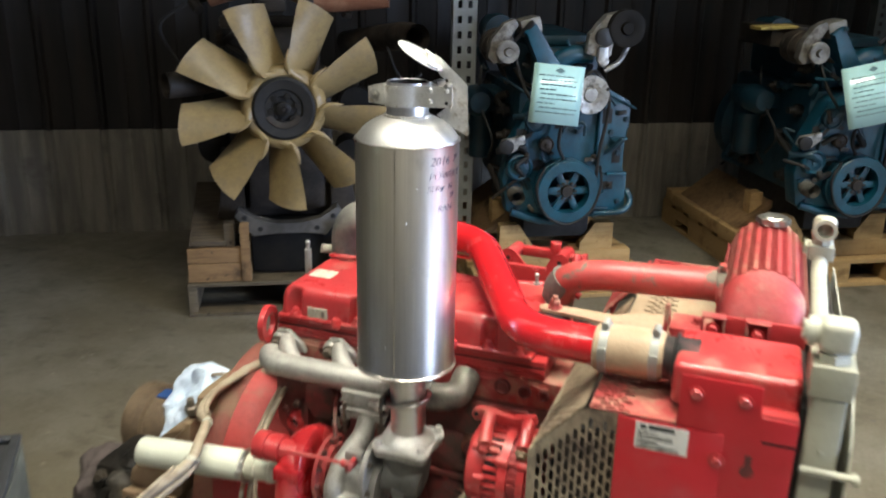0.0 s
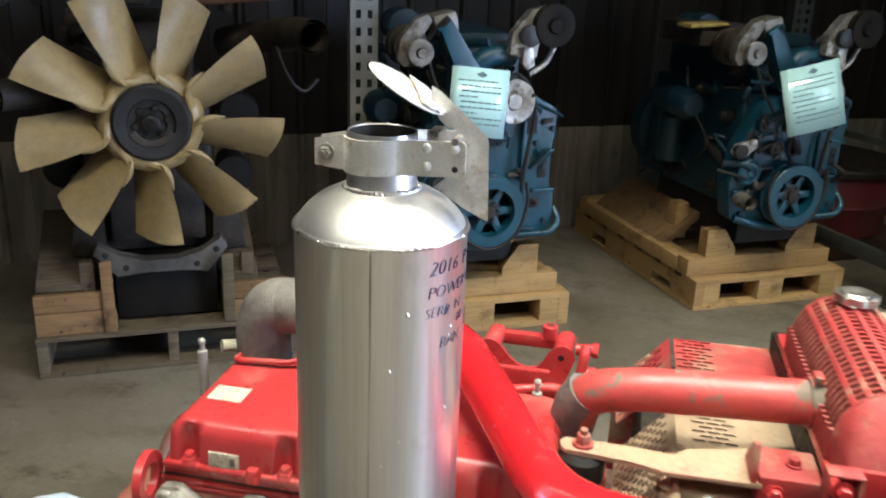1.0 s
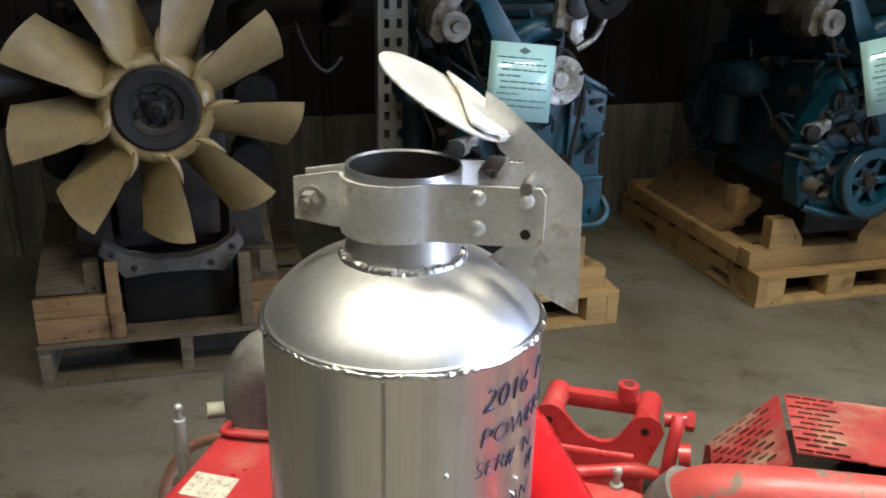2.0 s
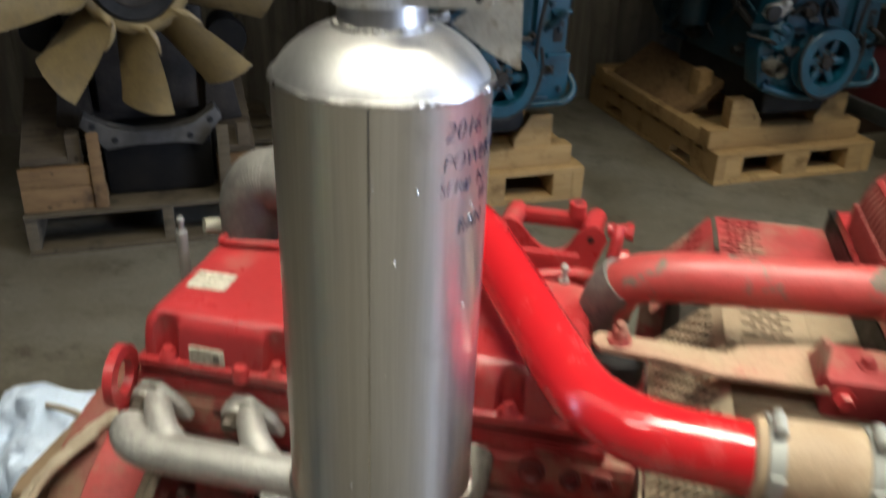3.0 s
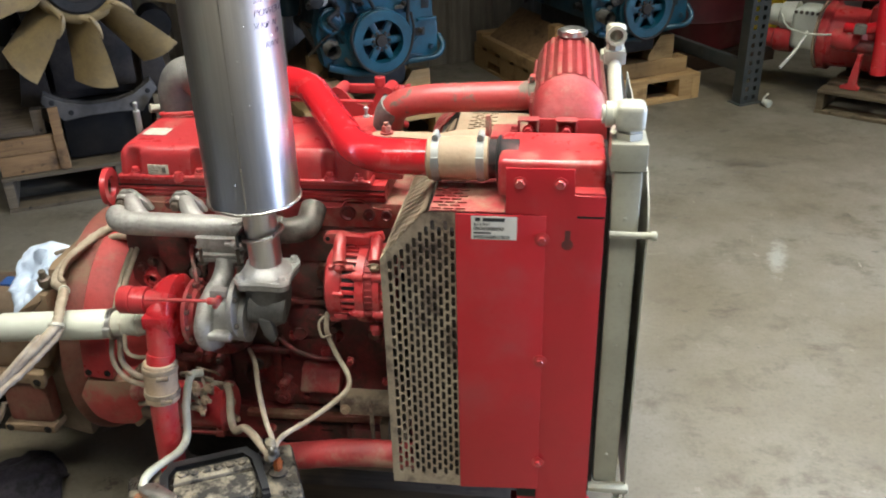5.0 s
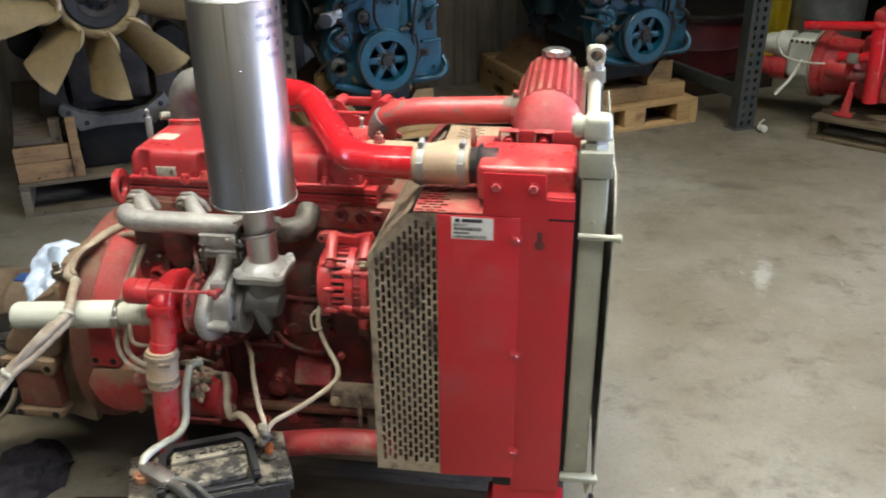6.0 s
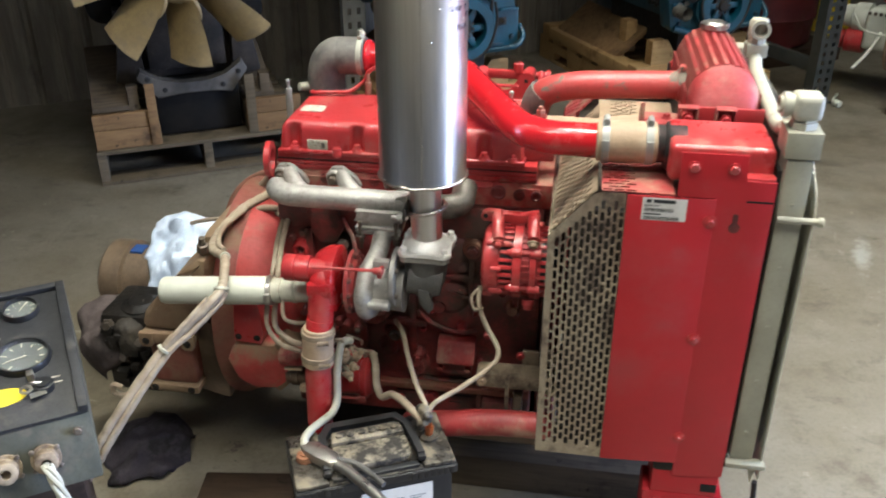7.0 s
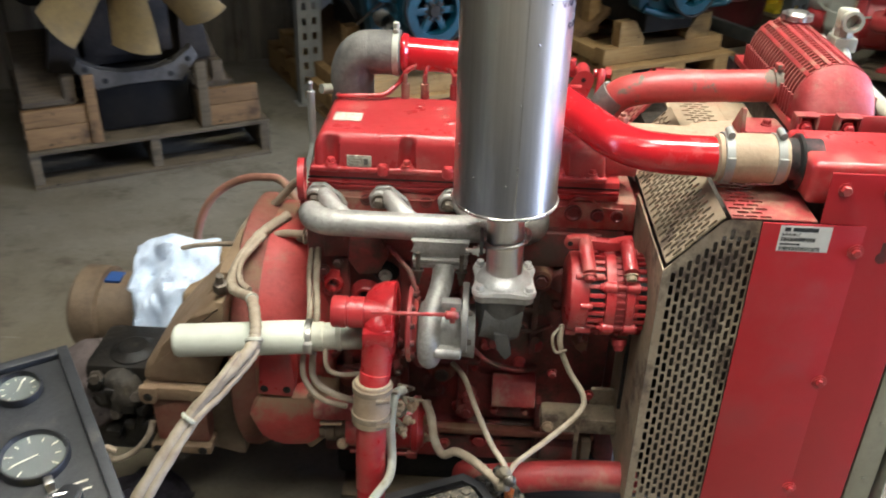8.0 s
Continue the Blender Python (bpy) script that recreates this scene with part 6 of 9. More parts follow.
for x, z, r in ((-0.318, 0.815, 0.014), (-0.272, 0.812, 0.011), (-0.235, 0.812, 0.010)):
    part("core_plug", lathe(new_bm(), (x, 1.574, z), (0, -1, 0), [(0, r * 1.2), (0.005, r * 1.2), (0.006, r), (0.002, r * 0.7), (0.002, 0.0002)], 18), M_RED_OLD, HEAD)
cuts = [-0.781, -0.637, -0.494, -0.352]


def scalloped_cover():
    """The cover's body: arched bolt pockets cut into the near edge, closing towards the rounded top."""
    bm = new_bm()
    x0, x1, y0, y1 = -0.814, -0.266, 1.5745, 1.810
    rings = []
    for z, inset, depth in ((0.8900, 0.0, 0.015), (0.908, 0.001, 0.015), (0.926, 0.0025, 0.0145), (0.935, 0.004, 0.012), (0.9405, 0.006, 0.008), (0.9450, 0.009, 0.004), (0.9490, 0.012, 0.0010), (0.9520, 0.0155, 0.0), (0.9535, 0.020, 0.0), (0.9540, 0.030, 0.0)):
        pts = []
        n = 150
        for i in range(n + 1):
            x = x0 + inset + 0.006 + (x1 - x0 - 2 * inset - 0.012) * i / n
            d = max([math.sqrt(max(0.0, 1 - ((x - c) / 0.0155) ** 2)) for c in cuts])
            pts.append((x, y0 + inset + depth * d))
        xr, xl, yb, yf = x1 - inset, x0 + inset, y1 - inset, y0 + inset
        pts += [(xr - 0.002, yf + 0.002), (xr, yf + 0.006), (xr, yf + 0.06), (xr, yb - 0.02), (xr - 0.008, yb - 0.004), (xr - 0.02, yb)]
        pts += [(xl + 0.02, yb), (xl + 0.008, yb - 0.004), (xl, yb - 0.02), (xl, yf + 0.06), (xl, yf + 0.006), (xl + 0.002, yf + 0.002)]
        rings.append([bm.verts.new((x, y, z)) for x, y in pts])
    for r0, r1 in zip(rings, rings[1:]):
        for i in range(len(r0)):
            j = (i + 1) % len(r0)
            bm.faces.new((r0[i], r0[j], r1[j], r1[i]))
    bm.faces.new(rings[-1])
    return bm


COVER = part("valve_cover", scalloped_cover(), M_RED, ENG, "red cast valve cover with bolt pockets")
part("cover_rim", box(new_bm(), -0.820, -0.262, 1.5685, 1.815, 0.8795, 0.8905, 0.004, seg=3), M_RED, COVER)
for x in cuts + [-0.290]:
    bm = new_bm()
    lathe(bm, (x, 1.5775, 0.8895), (0, 0, 1), [(0, 0.0125), (0.004, 0.0115), (0.006, 0.009)], 18)
    bolt(bm, (x, 1.5775, 0.8955), (0, 0, 1), 0.0078, 0.010)
    part("bolt", bm, M_RED, COVER)
several("stud_boss", [lathe(new_bm(), (x, 1.5705, 0.876), (0, 0, 1), [(0, 0.006), (0.003, 0.0105), (0.018, 0.0105), (0.023, 0.008), (0.024, 0.0002)], 16) for x in (-0.682, -0.560, -0.425)], M_RED, COVER)
rnd = random.Random(12)
several("cast_lump", [lathe(new_bm(), (x, y, 0.9538), (0, 0, 1), [(0, r), (0.0025, r * 0.8), (0.0035, r * 0.3), (0.0036, 0.0002)], 12) for x, y, r in ((-0.588, 1.735, 0.010), (-0.570, 1.690, 0.007), (-0.560, 1.660, 0.012), (-0.545, 1.672, 0.008), (-0.572, 1.645, 0.006), (-0.625, 1.750, 0.010), (-0.535, 1.640, 0.009))], M_RED, COVER)
part("label_plate", box(new_bm(), -0.750, -0.704, 1.5745, 1.5775, 0.891, 0.914, 0.0008, pose(0, -0.0022, 0)), M_LABEL, COVER, "small white printed label")
bm = new_bm()
for k in range(3):
    box(bm, -0.745, -0.723 - 0.004 * k, 1.5716, 1.5722, 0.9065 - k * 0.006, 0.9075 - k * 0.006)
box(bm, -0.718, -0.710, 1.5716, 1.5722, 0.896, 0.9085)
part("label_print", bm, M_GREYCAST, COVER)
part("label_plate", box(new_bm(), -0.787, -0.733, 1.645, 1.688, 0.9543, 0.9552), M_LABEL, COVER, "worn white printed label on top")
for x in (-0.62, -0.66, -0.56):
    bm = new_bm()
    rod(bm, (x, 1.79, 0.93), (x, 1.79, 0.985), 0.0085, seg=12)
    rod(bm, (x, 1.79, 0.985), (x, 1.79, 1.005), 0.005, seg=10)
    part("injector_union", bm, M_RED_DUSTY, ENG)
fuel = [new_bm(), new_bm(), new_bm()]
tube(fuel[0], [(-0.80, 1.80, 0.952), (-0.795, 1.76, 0.962), (-0.70, 1.77, 0.964), (-0.67, 1.80, 0.985), (-0.66, 1.79, 1.01), (-0.64, 1.80, 1.02)], 0.005, 0.015, 10)
tube(fuel[1], [(-0.62, 1.79, 1.005), (-0.615, 1.80, 1.022), (-0.57, 1.80, 1.018), (-0.56, 1.79, 1.0)], 0.004, 0.012, 8)
tube(fuel[2], [(-0.56, 1.79, 1.0), (-0.52, 1.80, 0.99), (-0.3, 1.81, 0.985)], 0.004, 0.012, 8)
several("fuel_line", fuel, M_RED, ENG)
bm = new_bm()
ring(bm, (-0.838, 1.548, 0.872), (1, 0.12, 0), 0.023, 0.040, 0.012, 28)
box(bm, -0.836, -0.826, 1.535, 1.585, 0.79, 0.84, 0.003)
part("lifting_eye", bm, M_RED, ENG, "red lifting eye")
BF = 1.574          # the block's near face
bm = new_bm()
box(bm, -0.835, -0.215, BF, 1.85, 0.30, 0.780, 0.006)
BLOCK = part("engine_block", bm, M_RED_OLD, ENG, "grimy dark red engine block")
part("crankcase", box(new_bm(), -0.82, -0.225, 1.560, 1.85, 0.192, 0.2985, 0.012), M_RED_OLD, ENG, "grimy dark red crankcase")
part("crankcase_ledge", box(new_bm(), -0.60, -0.225, 1.538, 1.559, 0.280, 0.297, 0.005), M_REDBROWN, BLOCK)
part("upper_rail", box(new_bm(), -0.80, -0.26, BF - 0.014, BF - 0.001, 0.70, 0.775, 0.005), M_RED_OLD, BLOCK)
part("web", box(new_bm(), -0.356, -0.344, 1.540, 1.559, 0.198, 0.279, 0.003), M_RED_OLD, BLOCK)
part("web", box(new_bm(), -0.356, -0.344, 1.545, BF - 0.001, 0.30, 0.37, 0.003), M_RED_OLD, BLOCK)
several("block_rib", [box(new_bm(), x - 0.010, x + 0.010, BF - 0.012, BF - 0.001, 0.33, 0.698, 0.005) for x in (-0.76, -0.64, -0.515)], M_RED_OLD, BLOCK)
prism_pad = prism(new_bm(), [(1.520, 0.376), (1.520, 0.384), (1.545, 0.424), (BF, 0.432), (BF, 0.376)], "yz", -0.452, -0.360, 0.005)
part("side_cover", prism_pad, M_RED_DUSTY, BLOCK, "red pad with a dusty top")
part("side_cover", box(new_bm(), -0.44, -0.37, 1.545, BF, 0.33, 0.374, 0.006), M_RED_OLD, BLOCK)
part("lower_box", box(new_bm(), -0.340, -0.268, 1.520, 1.559, 0.225, 0.276, 0.006), M_RED_OLD, BLOCK)
several("cover_slit", [box(new_bm(), x, x + w, 1.5585, 1.5596, z, z + 0.0035) for x, z, w in ((-0.425, 0.256, 0.055), (-0.325, 0.262, 0.04), (-0.56, 0.258, 0.05), (-0.425, 0.235, 0.03))], M_BLACK, BLOCK)
for x, z, r in ((-0.66, 0.72, 0.010), (-0.40, 0.55, 0.012), (-0.365, 0.504, 0.011), (-0.397, 0.459, 0.010), (-0.33, 0.61, 0.010), (-0.30, 0.56, 0.008), (-0.445, 0.62, 0.013), (-0.522, 0.335, 0.011), (-0.79, 0.62, 0.012), (-0.47, 0.50, 0.009), (-0.26, 0.60, 0.012)):
    part("core_plug", lathe(new_bm(), (x, BF, z), (0, -1, 0), [(0, r * 1.3), (0.010, r * 1.2), (0.012, r), (0.008, r * 0.75), (0.008, 0.0002)], 18), M_RED_OLD if z > 0.6 else M_RED_DUSTY, BLOCK)
for x, z, r in ((-0.783, 0.640, 0.0165), (-0.719, 0.614, 0.0205)):
    ringed = part("ringed_boss", lathe(new_bm(), (x, BF, z), (0, -1, -0.05), [(0, r * 1.5), (0.012, r * 1.25), (0.020, r * 1.12), (0.022, r), (0.020, r * 0.68), (0.004, r * 0.62), (0.004, 0.0002)], 26), M_RED, BLOCK, "red ringed boss round a core plug")
    part("plug", lathe(new_bm(), (x, BF - 0.004, z), (0, -1, 0), [(0, r * 0.6), (0.006, r * 0.5), (0.007, 0.0002)], 20), M_SOOT, ringed)
pad = part("bolt_pad", lathe(new_bm(), (-0.678, BF, 0.662), (0, -1, 0), [(0, 0.026), (0.008, 0.020), (0.012, 0.017), (0.012, 0.0002)], 20), M_OILBLACK, BLOCK, "oily black pad")
part("pad_bolt", bolt(new_bm(), (-0.678, BF - 0.012, 0.662), (0, -1, 0), 0.010, 0.012), M_STEEL, pad, "bright bolt head")
part("oil_cooler_cover", prism(new_bm(), [(-0.752, 0.700), (-0.745, 0.760), (-0.690, 0.765), (-0.668, 0.715), (-0.690, 0.672), (-0.730, 0.668)], "xz", BF - 0.028, BF - 0.0005, 0.010), M_RED_OLD, BLOCK, "grimy red side cover")
several("cover_stud", [bolt(new_bm(), (x, BF - 0.015, z), (0, -1, 0), 0.0085, 0.012) for x, z in ((-0.772, 0.690), (-0.762, 0.752), (-0.800, 0.672))], M_RED_OLD, BLOCK)
# cast lumps of the water jacket, bosses and their bolts
for x, z, r, d in ((-0.585, 0.655, 0.055, 0.022), (-0.585, 0.535, 0.050, 0.018), (-0.425, 0.650, 0.055, 0.020), (-0.300, 0.655, 0.050, 0.020), (-0.735, 0.500, 0.055, 0.018), (-0.430, 0.540, 0.045, 0.016)):
    part("jacket_lump", lathe(new_bm(), (x, BF, z), (0, -1, 0), [(0, r * 1.15), (d * 0.35, r), (d * 0.75, r * 0.75), (d, r * 0.35), (d * 1.02, 0.0002)], 24), M_RED_OLD, BLOCK)
rnd = random.Random(77)
for k in range(34):
    x, z = rnd.uniform(-0.80, -0.245), rnd.uniform(0.335, 0.690)
    r, d = rnd.choice((0.009, 0.011, 0.014, 0.018)), rnd.uniform(0.018, 0.034)
    if x < -0.63 and z > 0.57:
        z -= 0.20
    if -0.46 < x < -0.22 and z < 0.49:
        z = rnd.uniform(0.50, 0.69)
    boss = part("casting_boss", lathe(new_bm(), (x, BF, z), (0, -1, 0), [(0, r * 1.7), (0.006, r * 1.3), (d - 0.002, r * 1.15), (d, r), (d, 0.0002)], 14), M_RED_OLD if k % 3 else M_REDBROWN, BLOCK)
    if k % 2:
        part("boss_bolt", bolt(new_bm(), (x, BF - d, z), (0, -1, 0), r * 0.62, 0.008), M_BOLT if k % 5 == 0 else M_RED_OLD, boss)
several("cast_rib", [box(new_bm(), x0, x1, BF - 0.020, BF - 0.0005, z0, z1, 0.005) for x0, x1, z0, z1 in ((-0.79, -0.655, 0.560, 0.574), (-0.63, -0.53, 0.590, 0.602), (-0.50, -0.36, 0.592, 0.606), (-0.38, -0.368, 0.49, 0.69), (-0.275, -0.262, 0.50, 0.69), (-0.62, -0.48, 0.455, 0.470), (-0.80, -0.70, 0.42, 0.434))], M_RED_OLD, BLOCK)
several("cover_bolt", [bolt(new_bm(), (x, y, z), (0, -1, 0), r, 0.011) for x, y, z, r in ((-0.472, 1.560, 0.250, 0.015), (-0.445, 1.545, 0.352, 0.007), (-0.378, 1.545, 0.352, 0.007), (-0.33, 1.535, 0.462, 0.008), (-0.25, 1.535, 0.412, 0.008), (-0.55, 1.560, 0.235, 0.010), (-0.30, 1.560, 0.21, 0.009), (-0.43, BF, 0.585, 0.008), (-0.56, BF, 0.40, 0.009), (-0.49, BF, 0.44, 0.007))], M_RED_DUSTY, BLOCK)
several("block_pipe", [tube(new_bm(), [(-0.50, 1.560, 0.50), (-0.47, 1.552, 0.47), (-0.40, 1.556, 0.445), (-0.36, 1.565, 0.452)], 0.006, 0.03, 10), tube(new_bm(), [(-0.43, 1.562, 0.56), (-0.38, 1.555, 0.545), (-0.34, 1.56, 0.565)], 0.005, 0.02, 10)], M_RED_OLD, BLOCK)
bm = new_bm()
box(bm, -0.80, -0.20, 1.585, 1.84, 0.0985, 0.1915, 0.02)
part("oil_pan", bm, M_OILBLACK, ENG, "black oil pan")
bm = new_bm()
box(bm, -0.215, -0.165, 1.59, 1.87, 0.17, 0.80, 0.015)
lathe(bm, (-0.165, 1.72, 0.47), (1, 0, 0), [(0, 0.08), (0.03, 0.085), (0.04, 0.06), (0.05, 0.0002)], 32)
part("timing_case", bm, M_RED_OLD, ENG)
bm = new_bm()
box(bm, -0.203, -0.188, 1.462, 1.470, 0.435, 0.70, 0.002)
part("drive_belt", bm, M_BLACK, ENG)

# drain hose looping from the crankcase down to the floor
part("drain_hose", cable(new_bm(), [(-1.427, 2.44, 0.012), (-1.407, 2.49, 0.06), (-1.397, 2.5, 0.191), (-1.383, 2.5, 0.249), (-1.349, 2.5, 0.322), (-1.295, 2.5, 0.38), (-1.223, 2.48, 0.425), (-1.15, 2.44, 0.453), (-1.068, 2.38, 0.462), (-0.94, 2.18, 0.4), (-0.84, 1.98, 0.33), (-0.8, 1.85, 0.3)], 0.0125), M_PINKHOSE, ENG, "faded pink rubber hose reaching the floor")

# oil dipsticks
for x, y, z0, z1 in ((-0.851, 1.762, 0.86, 0.99), (-0.315, 1.794, 0.90, 0.978)):
    bm = new_bm()
    rod(bm, (x, y, z0), (x, y, z1 - 0.02), 0.0080, seg=16, rim=0.001)
    rod(bm, (x, y, z1 - 0.02), (x, y, z1 - 0.008), 0.004, seg=12)
    bmesh.ops.create_icosphere(bm, subdivisions=2, radius=0.006, matrix=Matrix.Translation((x, y, z1 - 0.004)))
    part("dipstick", bm, M_GALV, ENG, "pale metal dipstick tube")
bm = new_bm()
tube(bm, [(-0.851, 1.762, 0.86), (-0.862, 1.74, 0.80), (-0.868, 1.70, 0.74)], 0.006, 0.02, 10)
part("breather_stub", tube(new_bm(), [(-0.836, 1.80, 0.962), (-0.80, 1.83, 0.955)], 0.0105, 0, 12), M_PALE, ENG)
part("breather_pipe", bm, M_GALV, ENG)

# ---- charge pipe from the rubber elbow to the cooler ----
bm = new_bm()
tube(bm, [(-0.690, 1.828, 1.037), (-0.455, 1.825, 1.026), (-0.252, 1.440, 1.000), (-0.10, 1.418, 1.006)], 0.0335, 0.085, 28, 9)
CHARGE = part("charge_pipe", bm, M_RED_GLOSS, ENG, "glossy red charge air pipe")
bm = new_bm()
tube(bm, [(-0.672, 1.828, 1.037), (-0.755, 1.828, 1.035), (-0.775, 1.83, 1.0), (-0.775, 1.835, 0.90)], 0.045, 0.075, 28, 34, wave=0.008)
ELB = part("rubber_elbow", bm, M_RUBBER, ENG, "weathered grey rubber elbow")
bm = new_bm()
lathe(bm, (-0.688, 1.828, 1.0365), (1, 0, 0), [(0, 0.0452), (0.0005, 0.0468), (0.012, 0.0468), (0.0125, 0.0452)], 32)
rod(bm, (-0.682, 1.81, 1.083), (-0.682, 1.845, 1.088), 0.006, seg=10)
lathe(bm, (-0.682, 1.822, 1.088), (0, 0, 1), [(0, 0.007), (0.012, 0.007), (0.013, 0.004)], 10)
part("hose_clamp", bm, M_PALE, ELB)
bm = new_bm()
lathe(bm, (-0.672, 1.828, 1.0365), (1, 0, 0), [(0, 0.036), (0.004, 0.04), (0.010, 0.04), (0.016, 0.035)], 32)
part("pipe_bead", bm, M_RED_GLOSS, CHARGE)
bm = new_bm()
lathe(bm, (-0.118, 1.4195, 1.0055), (1, 0.005, 0.02), [(0, 0.0345), (0.003, 0.0390), (0.02, 0.0395), (0.05, 0.041), (0.085, 0.0405), (0.112, 0.0395), (0.115, 0.0345)], 36)
HOSE = part("rubber_hose", bm, M_HOSE, ENG, "dusty tan rubber hose")
for x in (-0.108, -0.026):
    bm = new_bm()
    z = 1.0055 + (x + 0.118) * 0.02
    lathe(bm, (x, 1.4197, z), (1, 0.005, 0.02), [(0, 0.0402), (0.0005, 0.0425), (0.014, 0.0425), (0.0145, 0.0402)], 36)
    box(bm, x, x + 0.014, 1.374, 1.379, z - 0.006, z + 0.018, 0.002)
    rod(bm, (x + 0.007, 1.40, z + 0.046), (x + 0.007, 1.425, z + 0.048), 0.006, seg=10)
    part("hose_clamp", bm, M_GALV, HOSE, "worn plated hose clamp")
bm = new_bm()
rod(bm, (-0.01, 1.42, 1.007), (0.05, 1.42, 1.008), 0.036, seg=28)
part("cooler_inlet", bm, M_SOOT, ENG, "red inlet stub blackened by soot")

# ---- bracket and coolant pipe over the fan ----
bk = pose(0, 0, -0.007)
outline = [(-0.414, 0.962), (-0.424, 0.976), (-0.424, 0.988), (-0.417, 0.997), (-0.405, 1.000), (-0.394, 0.996), (-0.384, 0.986), (-0.372, 0.971), (-0.357, 0.960), (-0.340, 0.956), (-0.325, 0.960), (-0.315, 0.972),
           (-0.306, 0.990), (-0.298, 0.999), (-0.284, 1.002), (-0.272, 0.996), (-0.267, 0.983), (-0.277, 0.953), (-0.295, 0.897), (-0.360, 0.897)]
BK = part("filter_bracket", prism(new_bm(), outline, "xz", 1.884, 1.897, 0.002, bk), M_RED, ENG, "red forked filter bracket with bolt ears")
several("ear_sleeve", [rod(new_bm(), (x, 1.897, z), (x + 0.004, 1.960, z - 0.002), 0.0155, seg=20) for x, z in ((-0.406, 0.976), (-0.288, 0.978))], M_RED, BK)
part("top_bar", box(new_bm(), -0.408, -0.286, 1.944, 1.962, 0.961, 0.983, 0.004), M_RED, BK)
part("foot_plate", box(new_bm(), -0.372, -0.282, 1.850, 1.960, 0.875, 0.8895, 0.003), M_RED, BK)
boss = part("bar_boss", rod(new_bm(), (-0.313, 1.953, 0.978), (-0.313, 1.953, 1.001), 0.0130, seg=20, rim=0.001), M_RED, BK)
part("boss_bore", lathe(new_bm(), (-0.313, 1.953, 1.0012), (0, 0, 1), [(0, 0.0075), (0.0003, 0.0075), (0.0003, 0.0002)], 16), M_SOOT, boss)
for x, z in ((-0.406, 0.973), (-0.288, 0.976)):
    part("bolt_hole", lathe(new_bm(), (x, 1.8838, z), (0, -1, 0), [(0, 0.0052), (0.0006, 0.0052), (0.0006, 0.0002)], 14), M_BLACK, BK)
bm = new_bm()
rod(bm, (-0.266, 1.905, 0.985), (-0.238, 1.905, 0.987), 0.0095, seg=16)
lathe(bm, (-0.240, 1.905, 0.987), (1, 0, 0), [(0, 0.009), (0.0, 0.0125), (0.010, 0.0125), (0.010, 0.009)], 6)
tube(bm, [(-0.250, 1.895, 0.996), (-0.251, 1.885, 0.985), (-0.255, 1.878, 0.955), (-0.258, 1.880, 0.900)], 0.0085, 0.02, 14)
lathe(bm, (-0.245, 1.885, 0.950), (1, 0, 0.1), [(0, 0.010), (0.0, 0.0145), (0.014, 0.0145), (0.014, 0.010)], 16)
part("bleed_fitting", bm, M_RED, BK, "red pipe fitting")
bm = new_bm()
box(bm, -0.40, -0.25, 1.84, 2.0, 0.60, 0.83, 0.02)
lathe(bm, (-0.30, 2.04, 0.62), (0, 0, 1), [(0, 0.055), (0.005, 0.06), (0.16, 0.06), (0.17, 0.045), (0.17, 0.0002)], 24)
part("injection_pump", bm, M_OILBLACK, ENG)
bm = new_bm()
tube(bm, [(-0.42, 1.83, 0.93), (-0.36, 1.85, 0.925), (-0.29, 1.88, 0.925), (-0.24, 1.90, 0.90)], 0.009, 0.03, 12)
part("rail_pipe", bm, M_RED, ENG)
bm = new_bm()
tube(bm, [(0.085, 1.735, 1.030), (-0.17, 1.722, 1.022), (-0.245, 1.735, 1.0), (-0.262, 1.76, 0.90)], 0.031, 0.08, 26, 9)
COOL = part("coolant_pipe", bm, M_RED_WORN, ENG, "red coolant pipe worn to grey")
bm = new_bm()
lathe(bm, (0.052, 1.734, 1.029), (1, 0.05, 0.03), [(0, 0.0315), (0.001, 0.035), (0.016, 0.035), (0.017, 0.0315)], 28)
box(bm, 0.055, 0.067, 1.715, 1.74, 1.062, 1.075, 0.003)
part("hose_clamp", bm, M_RED_WORN, COOL)
STRAP = part("support_strap", prism(new_bm(), [(-0.258, 1.617), (-0.266, 1.626), (-0.268, 1.640), (-0.260, 1.650), (-0.185, 1.648), (-0.118, 1.641), (-0.102, 1.662), (-0.012, 1.688), (-0.012, 1.600), (-0.135, 1.598), (-0.180, 1.612)], "xy", 0.9665, 0.9735, 0.0015), M_TANPINK, ENG, "dusty steel support strap widening to a plate")
part("strap_bolt", bolt(new_bm(), (-0.237, 1.634, 0.9735), (0, 0, 1), 0.0105, 0.016), M_RED_DUSTY, STRAP)
part("strap_stud", rod(new_bm(), (-0.237, 1.634, 0.985), (-0.237, 1.634, 0.9975), 0.0055, seg=10), M_RED_DUSTY, STRAP)
part("rubber_mount", lathe(new_bm(), (-0.237, 1.634, 0.925), (0, 0, 1), [(0, 0.030), (0.006, 0.032), (0.034, 0.032), (0.041, 0.026), (0.041, 0.0002)], 24), M_BLACK, STRAP, "black rubber mount")
part("mount_foot", box(new_bm(), -0.272, -0.202, 1.606, 1.664, 0.880, 0.9245, 0.006), M_RED_DUSTY, STRAP)
part("gusset", prism(new_bm(), [(1.600, 0.974), (1.664, 0.974), (1.622, 1.023), (1.610, 1.024)], "yz", -0.027, -0.019, 0.001), M_RED_DUSTY, STRAP)
